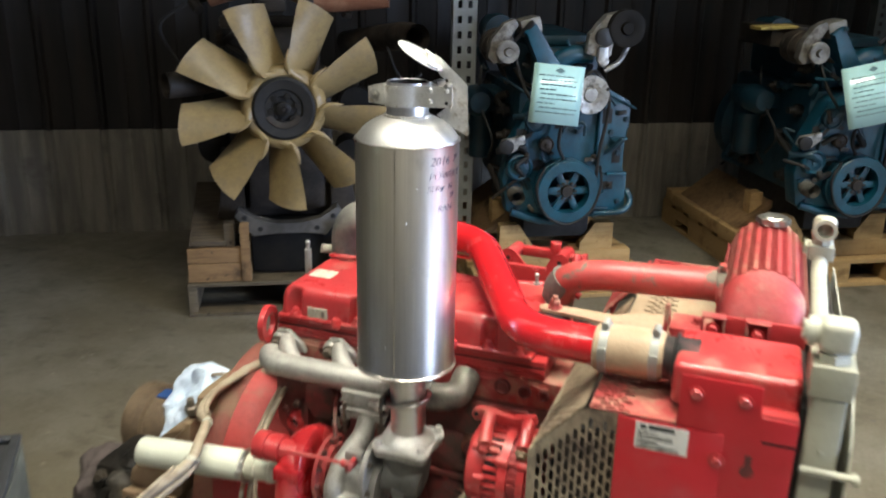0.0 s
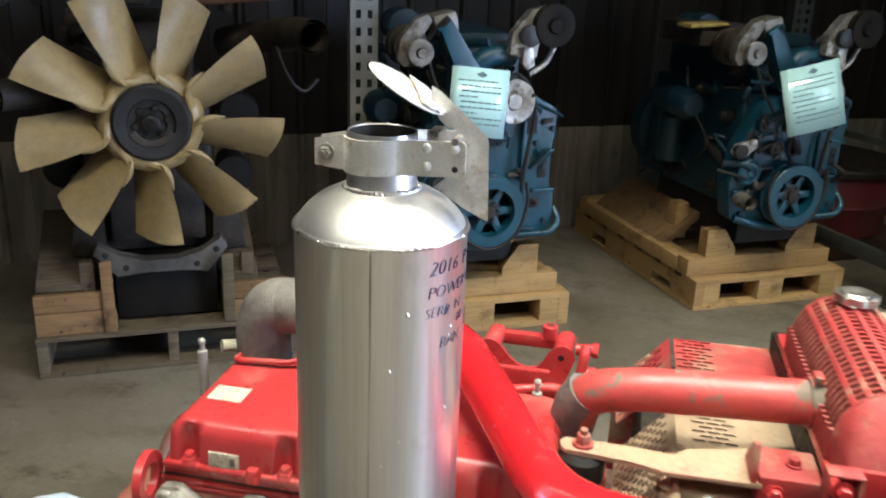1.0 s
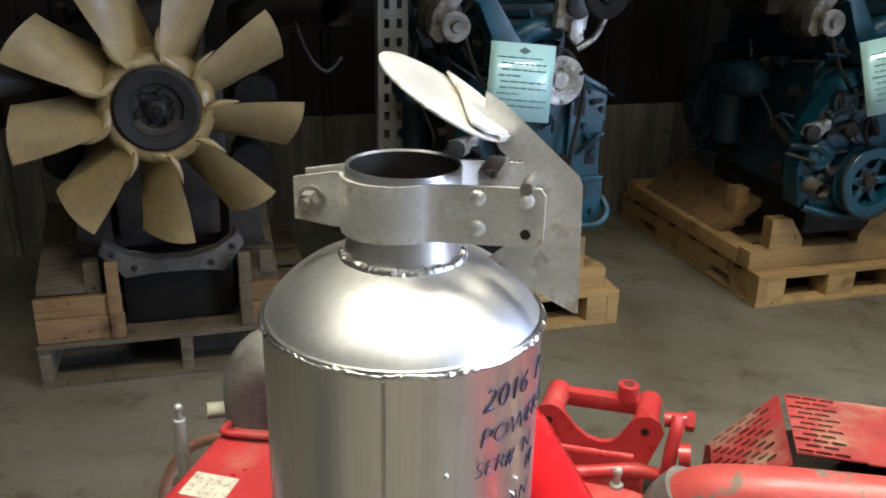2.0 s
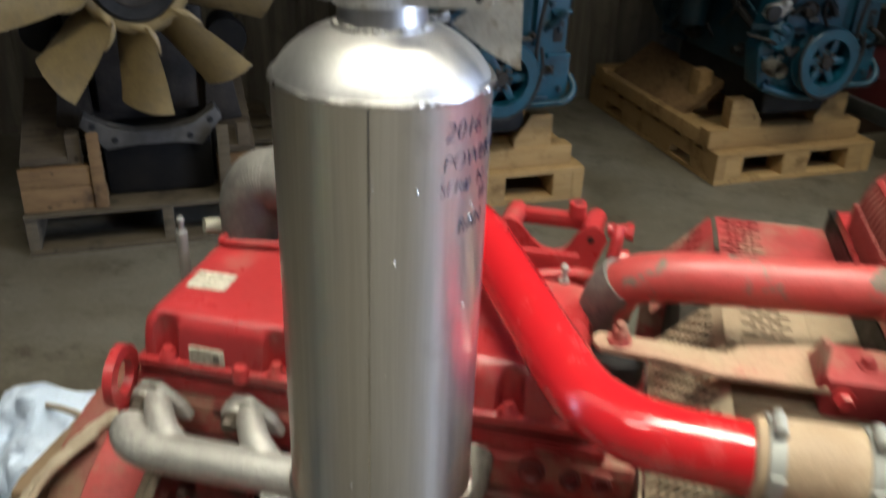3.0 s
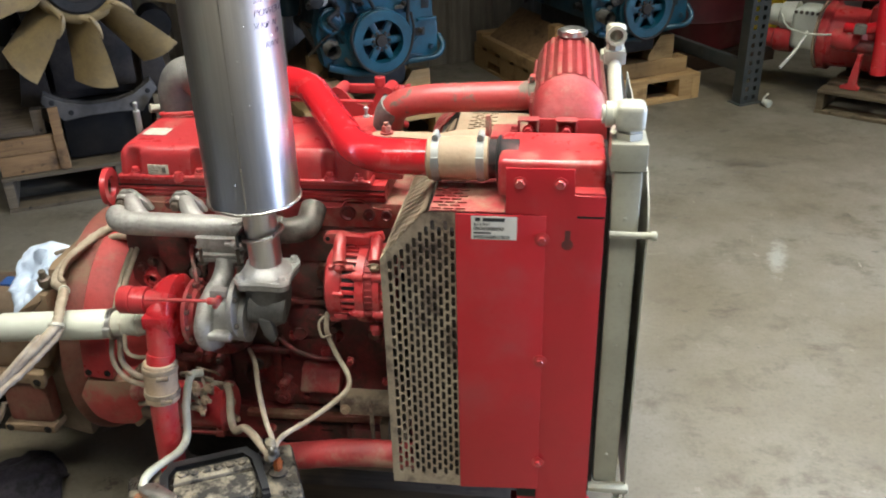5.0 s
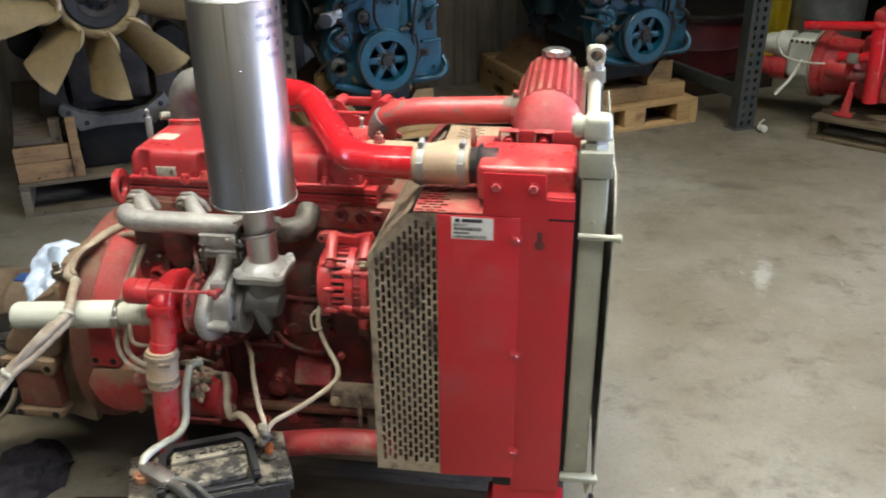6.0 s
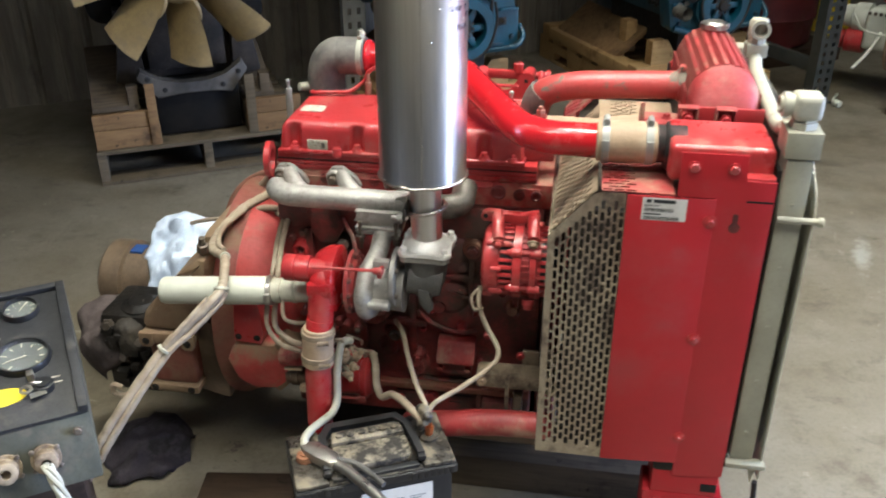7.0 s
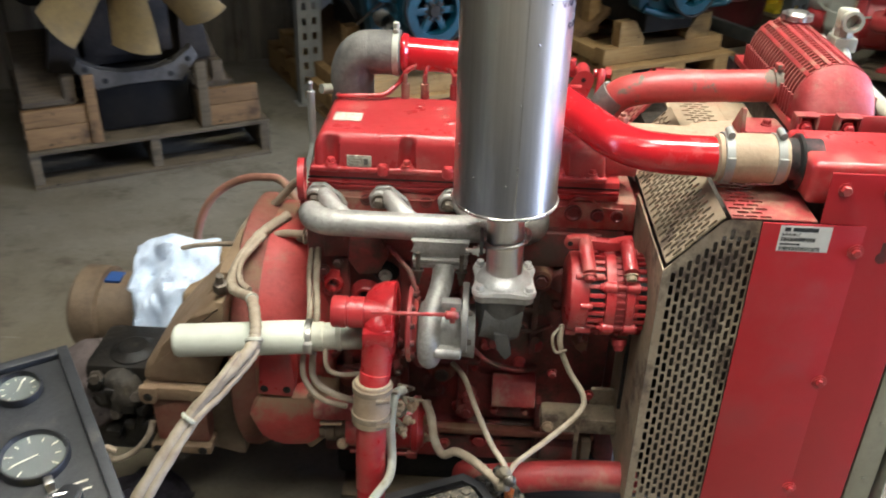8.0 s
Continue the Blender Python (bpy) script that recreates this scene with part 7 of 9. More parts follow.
part("pipe_sleeve", tube(new_bm(), [(-0.262, 1.762, 0.900), (-0.259, 1.752, 0.940), (-0.252, 1.742, 0.978), (-0.238, 1.736, 0.999)], 0.0335, 0.03, 24), M_RUBBER, COOL, "grey rubber sleeve at the pipe's lower end")

# ---- fan guard and radiator ----
GX0, GY, GTOP, GBOT = -0.196, 1.312, 0.947, 0.322


def diag(x):
    """Height of the guard's cut corner at x."""
    return min(GTOP, 0.850 + (x - GX0) * 1.128)


bm = new_bm()
slotted(bm, (GX0 + 0.012, GY, 0), (1, 0, 0), (0, 0, 1), 11, 0.345, lambda a: diag(GX0 + 0.012 + a), 0.0116, 0.0240, 0.0076, 0.0200, 0.0025)
prism(bm, [(GX0, GBOT), (GX0 + 0.012, GBOT), (GX0 + 0.012, diag(GX0 + 0.012)), (GX0, diag(GX0))], "xz", GY - 0.0025, GY)
prism(bm, [(GX0 + 0.012, GBOT), (GX0 + 0.1399, GBOT), (GX0 + 0.1399, 0.345), (GX0 + 0.012, 0.345)], "xz", GY - 0.0025, GY)
GUARD = part("fan_guard", bm, M_GUARD, ENG, "slotted fan guard, dusty and worn", smooth=False)
d = Vector((0.0860, 0, 0.0970)).normalized()
bm = new_bm()
slotted(bm, (GX0 + 0.002, 1.602, 0.850), (0, -1, 0), d, 24, 0.008, lambda a: 0.128, 0.0117, 0.0240, 0.0074, 0.0198, 0.0025)
part("sloping_screen", bm, M_GUARD, GUARD, smooth=False)
bm = new_bm()
slotted(bm, (GX0 + 0.002, 1.822, 0.850), (0, -1, 0), d, 18, 0.008, lambda a: 0.128, 0.0122, 0.0180, 0.0076, 0.0130, 0.0025)
part("sloping_screen", bm, M_TAN, GUARD, "dust-clogged sloping screen", smooth=False)
bm = new_bm()
slotted(bm, (-0.108, 1.464, GTOP), (0, -1, 0), (1, 0, 0), 11, 0.006, lambda a: 0.088, 0.0136, 0.0215, 0.0070, 0.0185, 0.0025)
box(bm, -0.020, 0.03, 1.314, 1.464, GTOP, GTOP + 0.0025)
part("top_screen", bm, M_RED_DUSTY, GUARD, smooth=False)
bm = new_bm()
box(bm, GX0, GX0 + 0.003, 1.312, 1.60, GBOT, 0.849)
part("side_flange", bm, M_GUARD, GUARD)
# the same guard on the far side
bm = new_bm()
slotted(bm, (GX0 + 0.002, 2.080, 0.850), (0, -1, 0), d, 12, 0.008, lambda a: 0.128, 0.0142, 0.0235, 0.0070, 0.0170, 0.0025)
slotted(bm, (-0.108, 2.080, GTOP), (0, -1, 0), (1, 0, 0), 11, 0.006, lambda a: 0.088, 0.0134, 0.0215, 0.0066, 0.0185, 0.0025)
box(bm, -0.020, 0.07, 1.930, 2.08, GTOP, GTOP + 0.0025)
box(bm, GX0, GX0 + 0.14, 2.080, 2.083, GBOT, 0.85)
part("far_screen", bm, M_RED_DUSTY, GUARD, smooth=False)
bm = new_bm()
slotted(bm, (-0.085, 1.898, 0.932), (0, -1, 0), (1, 0, 0), 11, 0.0, lambda a: 0.085, 0.0134, 0.0220, 0.0062, 0.0185, 0.0025)
part("centre_screen", bm, M_TAN, GUARD, "dust-covered slotted top screen", smooth=False)
several("screen_sheet", [box(new_bm(), *q, 0.001) for q in ((-0.110, -0.0852, 1.62, 1.90, 0.930, 0.9345), (0.0002, 0.06, 1.62, 1.90, 0.930, 0.9345), (-0.0848, 0.0, 1.62, 1.7498, 0.930, 0.9345), (-0.110, 0.06, 1.605, 1.6195, 0.88, 0.9345))], M_TAN, GUARD)
rnd = random.Random(31)
several("dirt_clod", [lathe(new_bm(), (rnd.uniform(-0.14, 0.05), rnd.uniform(1.63, 1.74), 0.934), (0, 0, 1), [(0, rnd.uniform(0.006, 0.016)), (0.004, rnd.uniform(0.004, 0.009)), (0.007, 0.0002)], 7) for k in range(16)], M_HOSE, GUARD)
bm = new_bm()
box(bm, -0.017, 0.060, 1.602, 1.680, 0.936, 0.984, 0.005)
SHB = part("shroud_bracket", bm, M_RED_DUSTY, GUARD)
part("bracket_bolt", bolt(new_bm(), (0.004, 1.602, 0.962), (0, -1, 0), 0.0095, 0.010), M_RED, SHB)
part("bracket_bolt", bolt(new_bm(), (0.030, 1.640, 0.984), (0, 0, 1), 0.008, 0.010), M_RED_DUSTY, SHB)
part("bracket_fin", prism(new_bm(), [(1.565, 0.937), (1.640, 0.937), (1.625, 1.000), (1.610, 1.006)], "yz", 0.0620, 0.0690, 0.001), M_RED_DUSTY, SHB)
bm = new_bm()
prism(bm, [(-0.055, GBOT), (0.1035, GBOT + 0.008), (0.1035, GTOP), (-0.055, GTOP)], "xz", GY - 0.0055, GY - 0.0026, 0.0006)
PANEL = part("side_panel", bm, M_RED_PANEL, ENG, "plain red sheet metal side panel")
bm = new_bm()
prism(bm, [(0.10, GBOT - 0.03), (0.203, GBOT - 0.02), (0.2035, 0.985), (0.150, 0.985), (0.149, 1.034), (0.033, 1.034), (0.033, GTOP + 0.001), (0.10, GTOP + 0.001)], "xz", GY - 0.0025, GY + 0.001, 0.0008)
SIDE = part("radiator_side_plate", bm, M_RED_PANEL, ENG, "red radiator side plate")
for x, z in ((0.097, 0.903), (0.1, 0.646), (0.102, 0.40)):
    bm = new_bm()
    lathe(bm, (x, GY - 0.0056, z), (0, -1, 0), [(0, 0.013), (0.0015, 0.013), (0.002, 0.010), (0.002, 0.0002)], 20)
    bolt(bm, (x, GY - 0.0075, z), (0, -1, 0), 0.0068, 0.007)
    part("bolt", bm, M_RED, PANEL)
bolts(SIDE, [(x, GY - 0.003, 1.008) for x in (0.057, 0.126)], (0, -1, 0), 0.0085, 0.009, M_RED)
bm = new_bm()
lathe(bm, (0.1415, GY - 0.0027, 0.892), (0, -1, 0), [(0, 0.0105), (0.0004, 0.0105), (0.0004, 0.0002)], 24)
box(bm, 0.1365, 0.1465, GY - 0.0032, GY - 0.0027, 0.895, 0.920, 0.0)
part("key_slot", bm, M_RED_OLD, SIDE, "dark red keyhole slot")
st = part("serial_sticker", box(new_bm(), -0.027, 0.053, GY - 0.0061, GY - 0.0056, 0.899, 0.944), M_WHITE, PANEL, "white serial sticker with bar code")
bm = new_bm()
yy0, yy1 = GY - 0.0066, GY - 0.0062
box(bm, -0.020, -0.011, yy0, yy1, 0.934, 0.941)
box(bm, -0.007, 0.032, yy0, yy1, 0.934, 0.941)
rnd = random.Random(7)
x = -0.023
while x < 0.030:
    w = rnd.choice((0.0006, 0.0009, 0.0014))
    box(bm, x, x + w, yy0, yy1, 0.9165, 0.9235)
    x += w + rnd.choice((0.0006, 0.0010))
x = -0.023
while x < 0.040:
    w = rnd.choice((0.0006, 0.0009, 0.0014))
    box(bm, x, x + w, yy0, yy1, 0.9005, 0.907)
    x += w + rnd.choice((0.0006, 0.0010))
box(bm, -0.023, 0.008, yy0, yy1, 0.910, 0.913)
part("sticker_print", bm, M_INK, st, "black bars and print")
letters("NR83467", 0.0075, pose(-0.023, GY - 0.0064, 0.926, 90, 0, 0), M_INK, st, shear=0.0, name="sticker_number")

bm = new_bm()
box(bm, 0.06, 0.203, 1.314, 2.08, 0.30, 0.985, 0.003)
RAD = part("radiator", bm, M_OILBLACK, ENG, "dark radiator core in its frame")
bm = new_bm()
box(bm, -0.155, 0.058, 1.33, 2.075, 0.33, 0.90, 0.01)
part("fan_shroud", bm, M_GRIME, RAD)
bm = new_bm()
box(bm, 0.016, 0.2035, 1.345, 1.498, 0.962, 1.034, 0.014, seg=4)
box(bm, 0.150, 0.2035, 1.315, 1.345, 0.962, 0.99, 0.006)
TANK2 = part("charge_cooler_tank", bm, M_RED, ENG, "red charge cooler end tank")
bm = new_bm()
box(bm, 0.156, 0.2032, 1.3088, 1.3094, 0.944, 0.948)
part("vent_slit", bm, M_BLACK, TANK2)
part("sooty_collar", lathe(new_bm(), (0.0165, 1.42, 1.0045), (-1, 0, 0), [(0, 0.047), (0.004, 0.045), (0.007, 0.037)], 32), M_SOOT, TANK2, "soot-black collar round the inlet")
bm = new_bm()
box(bm, 0.06, 0.2115, 1.556, 2.03, 0.987, 1.003, 0.003)
box(bm, 0.06, 0.2115, 1.553, 1.560, 0.987, 1.039, 0.002)
part("tank_base", bm, M_RED, RAD, "red tank base plate")
for x in (0.061, 0.134):
    bm = new_bm()
    box(bm, x - 0.020, x - 0.016, 1.528, 1.553, 1.003, 1.041, 0.001)
    box(bm, x + 0.016, x + 0.020, 1.528, 1.553, 1.003, 1.041, 0.001)
    box(bm, x - 0.020, x + 0.020, 1.528, 1.553, 1.041, 1.044, 0.001)
    lug = part("mounting_lug", bm, M_RED_DUSTY, RAD)
    part("lug_bolt", bolt(new_bm(), (x, 1.535, 1.022), (0, -1, 0), 0.0085, 0.012), M_RED, lug)
TX, TZ = 0.137, 1.035
bm = new_bm()
lathe(bm, (TX, 1.585, TZ), (0, 1, 0), [(0.046, 0.0002), (0.047, 0.063), (0.40, 0.063), (0.42, 0.055), (0.43, 0.0002)], 44)
box(bm, TX - 0.062, TX + 0.062, 1.60, 2.0, 1.003, TZ, 0.004)
TANK = part("header_tank", bm, M_RED_OLD, ENG, "red header tank with a ribbed guard")
bm = new_bm()
rows = []
for y, wx, hz in ((1.570, 0.90, 0.02), (1.5705, 0.92, 0.16), (1.575, 0.94, 0.30), (1.588, 0.97, 0.50), (1.604, 0.99, 0.70), (1.618, 1.0, 0.88), (1.634, 1.0, 1.0)):
    rows.append([bm.verts.new((TX + 0.0728 * (wx - 0.14 * max(0.0, (1.634 - y) / 0.064)) * math.cos(radians(a)), y, 1.004 + (TZ - 1.004 + 0.0728 * math.sin(radians(a))) * hz)) for a in range(0, 181, 9)])
for r0, r1 in zip(rows, rows[1:]):
    for k in range(20):
        bm.faces.new((r0[k], r0[k + 1], r1[k + 1], r1[k]))
bm.faces.new(rows[0][::-1])
for sx in (0, 20):
    base = [bm.verts.new((r[sx].co.x, r[sx].co.y, 1.0035)) for r in rows]
    for k in range(6):
        quad = (rows[k][sx], rows[k + 1][sx], base[k + 1], base[k])
        bm.faces.new(quad if sx == 20 else quad[::-1])
bmesh.ops.recalc_face_normals(bm, faces=bm.faces)
part("tank_hood", bm, M_RED_DUSTY, TANK, "smooth sloping end of the tank guard")
bm = new_bm()
lathe(bm, (TX, 0, TZ), (0, 1, 0), [(0, 0.063), (0, 0.0725), (0.005, 0.0725), (0.005, 0.063)], 20, (-20, 200))
for sx in (-1, 1):
    box(bm, TX + sx * 0.072 - 0.006, TX + sx * 0.072 + 0.006, 0, 0.005, 1.005, TZ + 0.012, 0.001)
fin_mesh = mesh_of(bm, "guard_fin")
fin_mesh.materials.append(M_RED_DUSTY)
for k in range(22):
    o = new("guard_fin", fin_mesh)
    o.parent = TANK
    o.location = (0, 1.632 + k * 0.0152, 0)
for q in (42, 58, 74, 90, 106, 122, 138):
    part("guard_strip", box(new_bm(), -0.0040, 0.0040, 1.632, 1.96, 0.069, 0.0735, 0.0008, Matrix.Translation((TX, 0, TZ)) @ pose(0, 0, 0, 0, 90 - q, 0)), M_RED_DUSTY, TANK)
bm = new_bm()
lathe(bm, (0.142, 1.925, 1.095), (0, 0, 1), [(0, 0.027), (0.016, 0.027), (0.017, 0.022)], 28)
part("filler_neck", bm, M_RED, TANK)
bm = new_bm()
sc = [(0.142 + (0.031 + 0.003 * math.cos(8 * a)) * math.cos(a), 1.925 + (0.031 + 0.003 * math.cos(8 * a)) * math.sin(a)) for a in (2 * math.pi * k / 64 for k in range(64))]
prism(bm, sc, "xy", 1.112, 1.124, 0.002)
lathe(bm, (0.142, 1.925, 1.124), (0, 0, 1), [(0, 0.026), (0.004, 0.022), (0.005, 0.012), (0.003, 0.008), (0.003, 0.0002)], 28)
part("radiator_cap", bm, M_STEEL, TANK, "chromed radiator cap")
bm = new_bm()
box(bm, 0.06, 0.20, 1.316, 1.40, 0.238, 0.300, 0.004)
FOOT = part("radiator_foot", bm, M_RED_PANEL, ENG, "red radiator foot")
part("foot_channel", box(new_bm(), 0.045, 0.215, 1.316, 1.40, 0.10, 0.2375, 0.004), M_RED_PANEL, FOOT)
part("far_foot", box(new_bm(), 0.06, 0.20, 1.95, 2.07, 0.10, 0.30, 0.004), M_RED_PANEL, FOOT)
bm = new_bm()
box(bm, 0.165, 0.198, 1.3135, 1.3165, 0.252, 0.272)
part("foot_slot", bm, M_BLACK, FOOT)
bolts(FOOT, [(0.075, 1.315, 0.215), (0.135, 1.315, 0.21)], (0, -1, 0), 0.009, 0.01, M_RED)

# ---- grey-green oil cooler in front of the radiator ----
bm = new_bm()
box(bm, 0.2135, 0.262, 1.322, 1.385, 0.345, 1.027, 0.006)
COOLER = part("oil_cooler", bm, M_BEIGE, ENG, "grey-green oil cooler")
part("cooler_head", box(new_bm(), 0.207, 0.268, 1.318, 1.392, 1.028, 1.078, 0.004), M_BEIGE, COOLER)
part("far_post", box(new_bm(), 0.213, 0.262, 2.02, 2.075, 0.345, 1.045, 0.006), M_BEIGE, COOLER)
bm = new_bm()
box(bm, 0.222, 0.258, 1.386, 2.02, 0.36, 1.03, 0.002)
part("cooler_core", bm, M_GRIME, COOLER)
several("core_tube", [box(new_bm(), 0.2585, 0.262, 1.40, 2.01, 0.37 + k * 0.0275, 0.382 + k * 0.0275, 0.001) for k in range(24)], M_GRIME, COOLER)
bm = new_bm()
prism(bm, [(1.315, 0.30), (1.315, 0.930), (1.335, 0.962), (1.400, 1.000), (2.030, 1.000), (2.030, 0.30)], "yz", 0.2770, 0.2795)
part("guard_sheet", bm, M_PALE, COOLER, "thin guard sheet before the cooler")
rnd = random.Random(61)
several("paint_chip", [box(new_bm(), 0.2622, 0.2630, 1.326, 1.334, z, z + rnd.uniform(0.006, 0.03)) for z in [rnd.uniform(0.42, 0.9) for k in range(12)]], M_BLACK, COOLER)
bolts(COOLER, [(0.238, 1.321, 0.42 + k * 0.13) for k in range(5)], (0, -1, 0), 0.0035, 0.003, M_BEIGE)
part("rubber_seal", box(new_bm(), 0.2040, 0.2128, 1.335, 2.07, 0.31, 1.0), M_BLACK, COOLER)
bm = new_bm()
rod(bm, (0.212, 1.305, 0.918), (0.288, 1.305, 0.917), 0.006, seg=12)
lathe(bm, (0.284, 1.305, 0.917), (1, 0, 0), [(0, 0.009), (0.008, 0.009), (0.009, 0.004)], 10)
part("cooler_clip", bm, M_BEIGE, COOLER)
bm = new_bm()
box(bm, 0.205, 0.285, 1.300, 1.320, 0.338, 0.350, 0.003)
prism(bm, [(0.250, 0.35), (0.276, 0.35), (0.264, 0.285)], "xz", 1.318, 1.324, 0.001)
part("cooler_clip", bm, M_BEIGE, COOLER)
bm = new_bm()
lathe(bm, (0.237, 1.352, 1.078), (0, 0, 1), [(0, 0.024), (0.012, 0.024), (0.013, 0.019), (0.02, 0.019)], 6)
box(bm, 0.212, 0.262, 1.328, 1.376, 1.094, 1.140, 0.012, seg=3)
lathe(bm, (0.214, 1.352, 1.118), (-1, 0, 0), [(0, 0.018), (0.006, 0.018), (0.007, 0.022), (0.018, 0.022), (0.019, 0.016), (0.024, 0.016), (0.024, 0.011), (0.005, 0.010)], 24)
part("elbow_fitting", bm, M_PALE, COOLER, "cream painted elbow fitting")
bm = new_bm()
box(bm, 0.215, 0.262, 1.885, 1.935, 1.055, 1.085, 0.004)
lathe(bm, (0.238, 1.91, 1.085), (0, 0, 1), [(0, 0.020), (0.016, 0.020), (0.017, 0.022), (0.05, 0.022), (0.055, 0.018), (0.056, 0.0002)], 8)
lathe(bm, (0.238, 1.90, 1.122), (0, -1, 0), [(0, 0.016), (0.018, 0.022), (0.028, 0.022), (0.028, 0.015), (0.0, 0.014)], 24)
part("elbow_fitting", bm, M_PALE, COOLER)
bm = new_bm()
tube(bm, [(0.238, 1.90, 1.06), (0.238, 1.86, 1.03), (0.232, 1.5, 1.02), (0.225, 1.41, 1.06)], 0.015, 0.04, 14)
part("cooler_pipe", bm, M_PALE, COOLER)

# ---- alternator ----
AX, AY, AZ = -0.262, 1.452, 0.716
ALT = part("alternator", lathe(new_bm(), (-0.334, AY, AZ), (1, 0, 0), [(0, 0.034), (0.001, 0.062), (0.006, 0.071), (0.014, 0.0735), (0.036, 0.0735), (0.038, 0.070), (0.060, 0.070)], 44), M_RED, ENG, "red painted alternator")
part("slotted_shell", lathe(new_bm(), (-0.268, AY, AZ), (1, 0, 0), [(0, 0.070), (0.001, 0.079), (0.018, 0.079), (0.0185, 0.070)], 44), M_RED, ALT)
part("stator", lathe(new_bm(), (-0.250, AY, AZ), (1, 0, 0), [(0, 0.066), (0.0, 0.0735), (0.018, 0.0735), (0.018, 0.066)], 44), M_RED_DUSTY, ALT)
part("drive_shell", lathe(new_bm(), (-0.232, AY, AZ), (1, 0, 0), [(0, 0.070), (0.001, 0.079), (0.014, 0.079), (0.016, 0.072), (0.036, 0.070), (0.040, 0.056), (0.041, 0.030)], 44), M_RED, ALT)


def around(n, shift, x0, x1, half, z0, z1, w):
    """n bars set round the alternator's axis, each its own mesh."""
    out = []
    for k in range(n):
        m = Matrix.Translation((0, AY, AZ)) @ pose(0, 0, 0, 360 * (k + shift) / n, 0, 0)
        out.append(box(new_bm(), x0, x1, -half, half, z0, z1, w, m))
    return out


several("cooling_slot", around(28, 0.5, -0.295, -0.270, 0.0034, 0.062, 0.0706, 0.0) + around(28, 0.5, -0.2145, -0.196, 0.0034, 0.060, 0.0712, 0.0), M_BLACK, ALT)
several("cooling_rib", around(28, 0.0, -0.297, -0.2685, 0.0036, 0.064, 0.0755, 0.0012) + around(28, 0.0, -0.217, -0.194, 0.0036, 0.062, 0.0755, 0.0012), M_RED, ALT)
several("stator_bar", around(36, 0.3, -0.2485, -0.2335, 0.0024, 0.070, 0.0762, 0.001), M_RED_DUSTY, ALT)
for q in (52, 112, 172, 232, 292, 352):
    a = radians(q)
    y, z = AY - 0.0775 * math.sin(a), AZ + 0.0775 * math.cos(a)
    part("through_bolt_lug", rod(new_bm(), (-0.272, y, z), (-0.249, y, z), 0.0098, seg=14, rim=0.002), M_RED, ALT)
    part("through_bolt_lug", rod(new_bm(), (-0.233, y, z), (-0.209, y, z), 0.0098, seg=14, rim=0.002), M_RED, ALT)
    part("through_bolt", rod(new_bm(), (-0.249, y, z), (-0.233, y, z), 0.0045, seg=10), M_RED_DUSTY, ALT)
    part("bolt_head", bolt(new_bm(), (-0.272, y, z), (-1, 0, 0), 0.006, 0.007), M_RED, ALT)
for q, x0, x1, r in ((38, -0.322, -0.272, 0.0065), (80, -0.312, -0.290, 0.005), (128, -0.316, -0.286, 0.008), (150, -0.330, -0.310, 0.009)):
    a = radians(q)
    y, z = AY - 0.0735 * math.sin(a), AZ + 0.0735 * math.cos(a)
    part("rear_boss", rod(new_bm(), (x0, y, z), (x1, y, z), r, seg=14, rim=0.0015), M_RED, ALT)
BR = part("alternator_bracket", prism(new_bm(), [(-0.343, 0.810), (-0.338, 0.822), (-0.326, 0.826), (-0.300, 0.826), (-0.286, 0.817), (-0.262, 0.815), (-0.246, 0.824), (-0.222, 0.829), (-0.216, 0.813), (-0.228, 0.806), (-0.262, 0.800), (-0.300, 0.803), (-0.335, 0.801)], "xz", 1.452, 1.470, 0.004), M_RED, ALT, "red alternator bracket")
part("bracket_hole", lathe(new_bm(), (-0.332, 1.4515, 0.814), (0, -1, 0), [(0, 0.005), (0.0005, 0.005), (0.0005, 0.0002)], 12), M_BLACK, BR)
for x0, x1, zb in ((-0.306, -0.299, 0.786), (-0.232, -0.227, 0.790)):
    part("bracket_arm", tube(new_bm(), [(x0, 1.458, 0.816), (x0 + 0.002, 1.435, 0.810), (x1, 1.402, zb)], 0.0125, 0.01, 18), M_RED, BR)
    part("arm_bolt", bolt(new_bm(), (x1, 1.397, zb - 0.004), (0.05, -1, -0.75), 0.0095, 0.010), M_RED if x0 < -0.25 else M_TAN, BR)
part("alternator_pulley", rod(new_bm(), (-0.188, AY, AZ), (-0.168, AY, AZ), 0.034, seg=24, rim=0.003), M_BLACK, ALT)
part("alternator_stud", lathe(new_bm(), (-0.232, 1.398, 0.650), (0.05, -0.45, -1), [(0, 0.013), (0.010, 0.0135), (0.014, 0.010), (0.020, 0.0095), (0.022, 0.006), (0.022, 0.0002)], 14), M_RED_DUSTY, ALT)

# ---- starter, bell housing, gearbox ----
bm = new_bm()
lathe(bm, (-0.745, 1.452, 0.378), (1, 0, 0), [(0, 0.030), (0.002, 0.049), (0.010, 0.052), (0.132, 0.052), (0.134, 0.057), (0.146, 0.057), (0.150, 0.050), (0.156, 0.046), (0.158, 0.040), (0.158, 0.0002)], 36)
START = part("starter_motor", bm, M_RED, ENG, "red starter motor with a dusty nose")
bm = new_bm()
lathe(bm, (-0.800, 1.450, 0.362), (1, 0, 0), [(0, 0.026), (0.012, 0.026), (0.014, 0.030), (0.030, 0.030), (0.032, 0.026), (0.056, 0.027)], 20)
part("drive_nose", bm, M_BROWN, START, "dusty brown drive nose")
bm = new_bm()
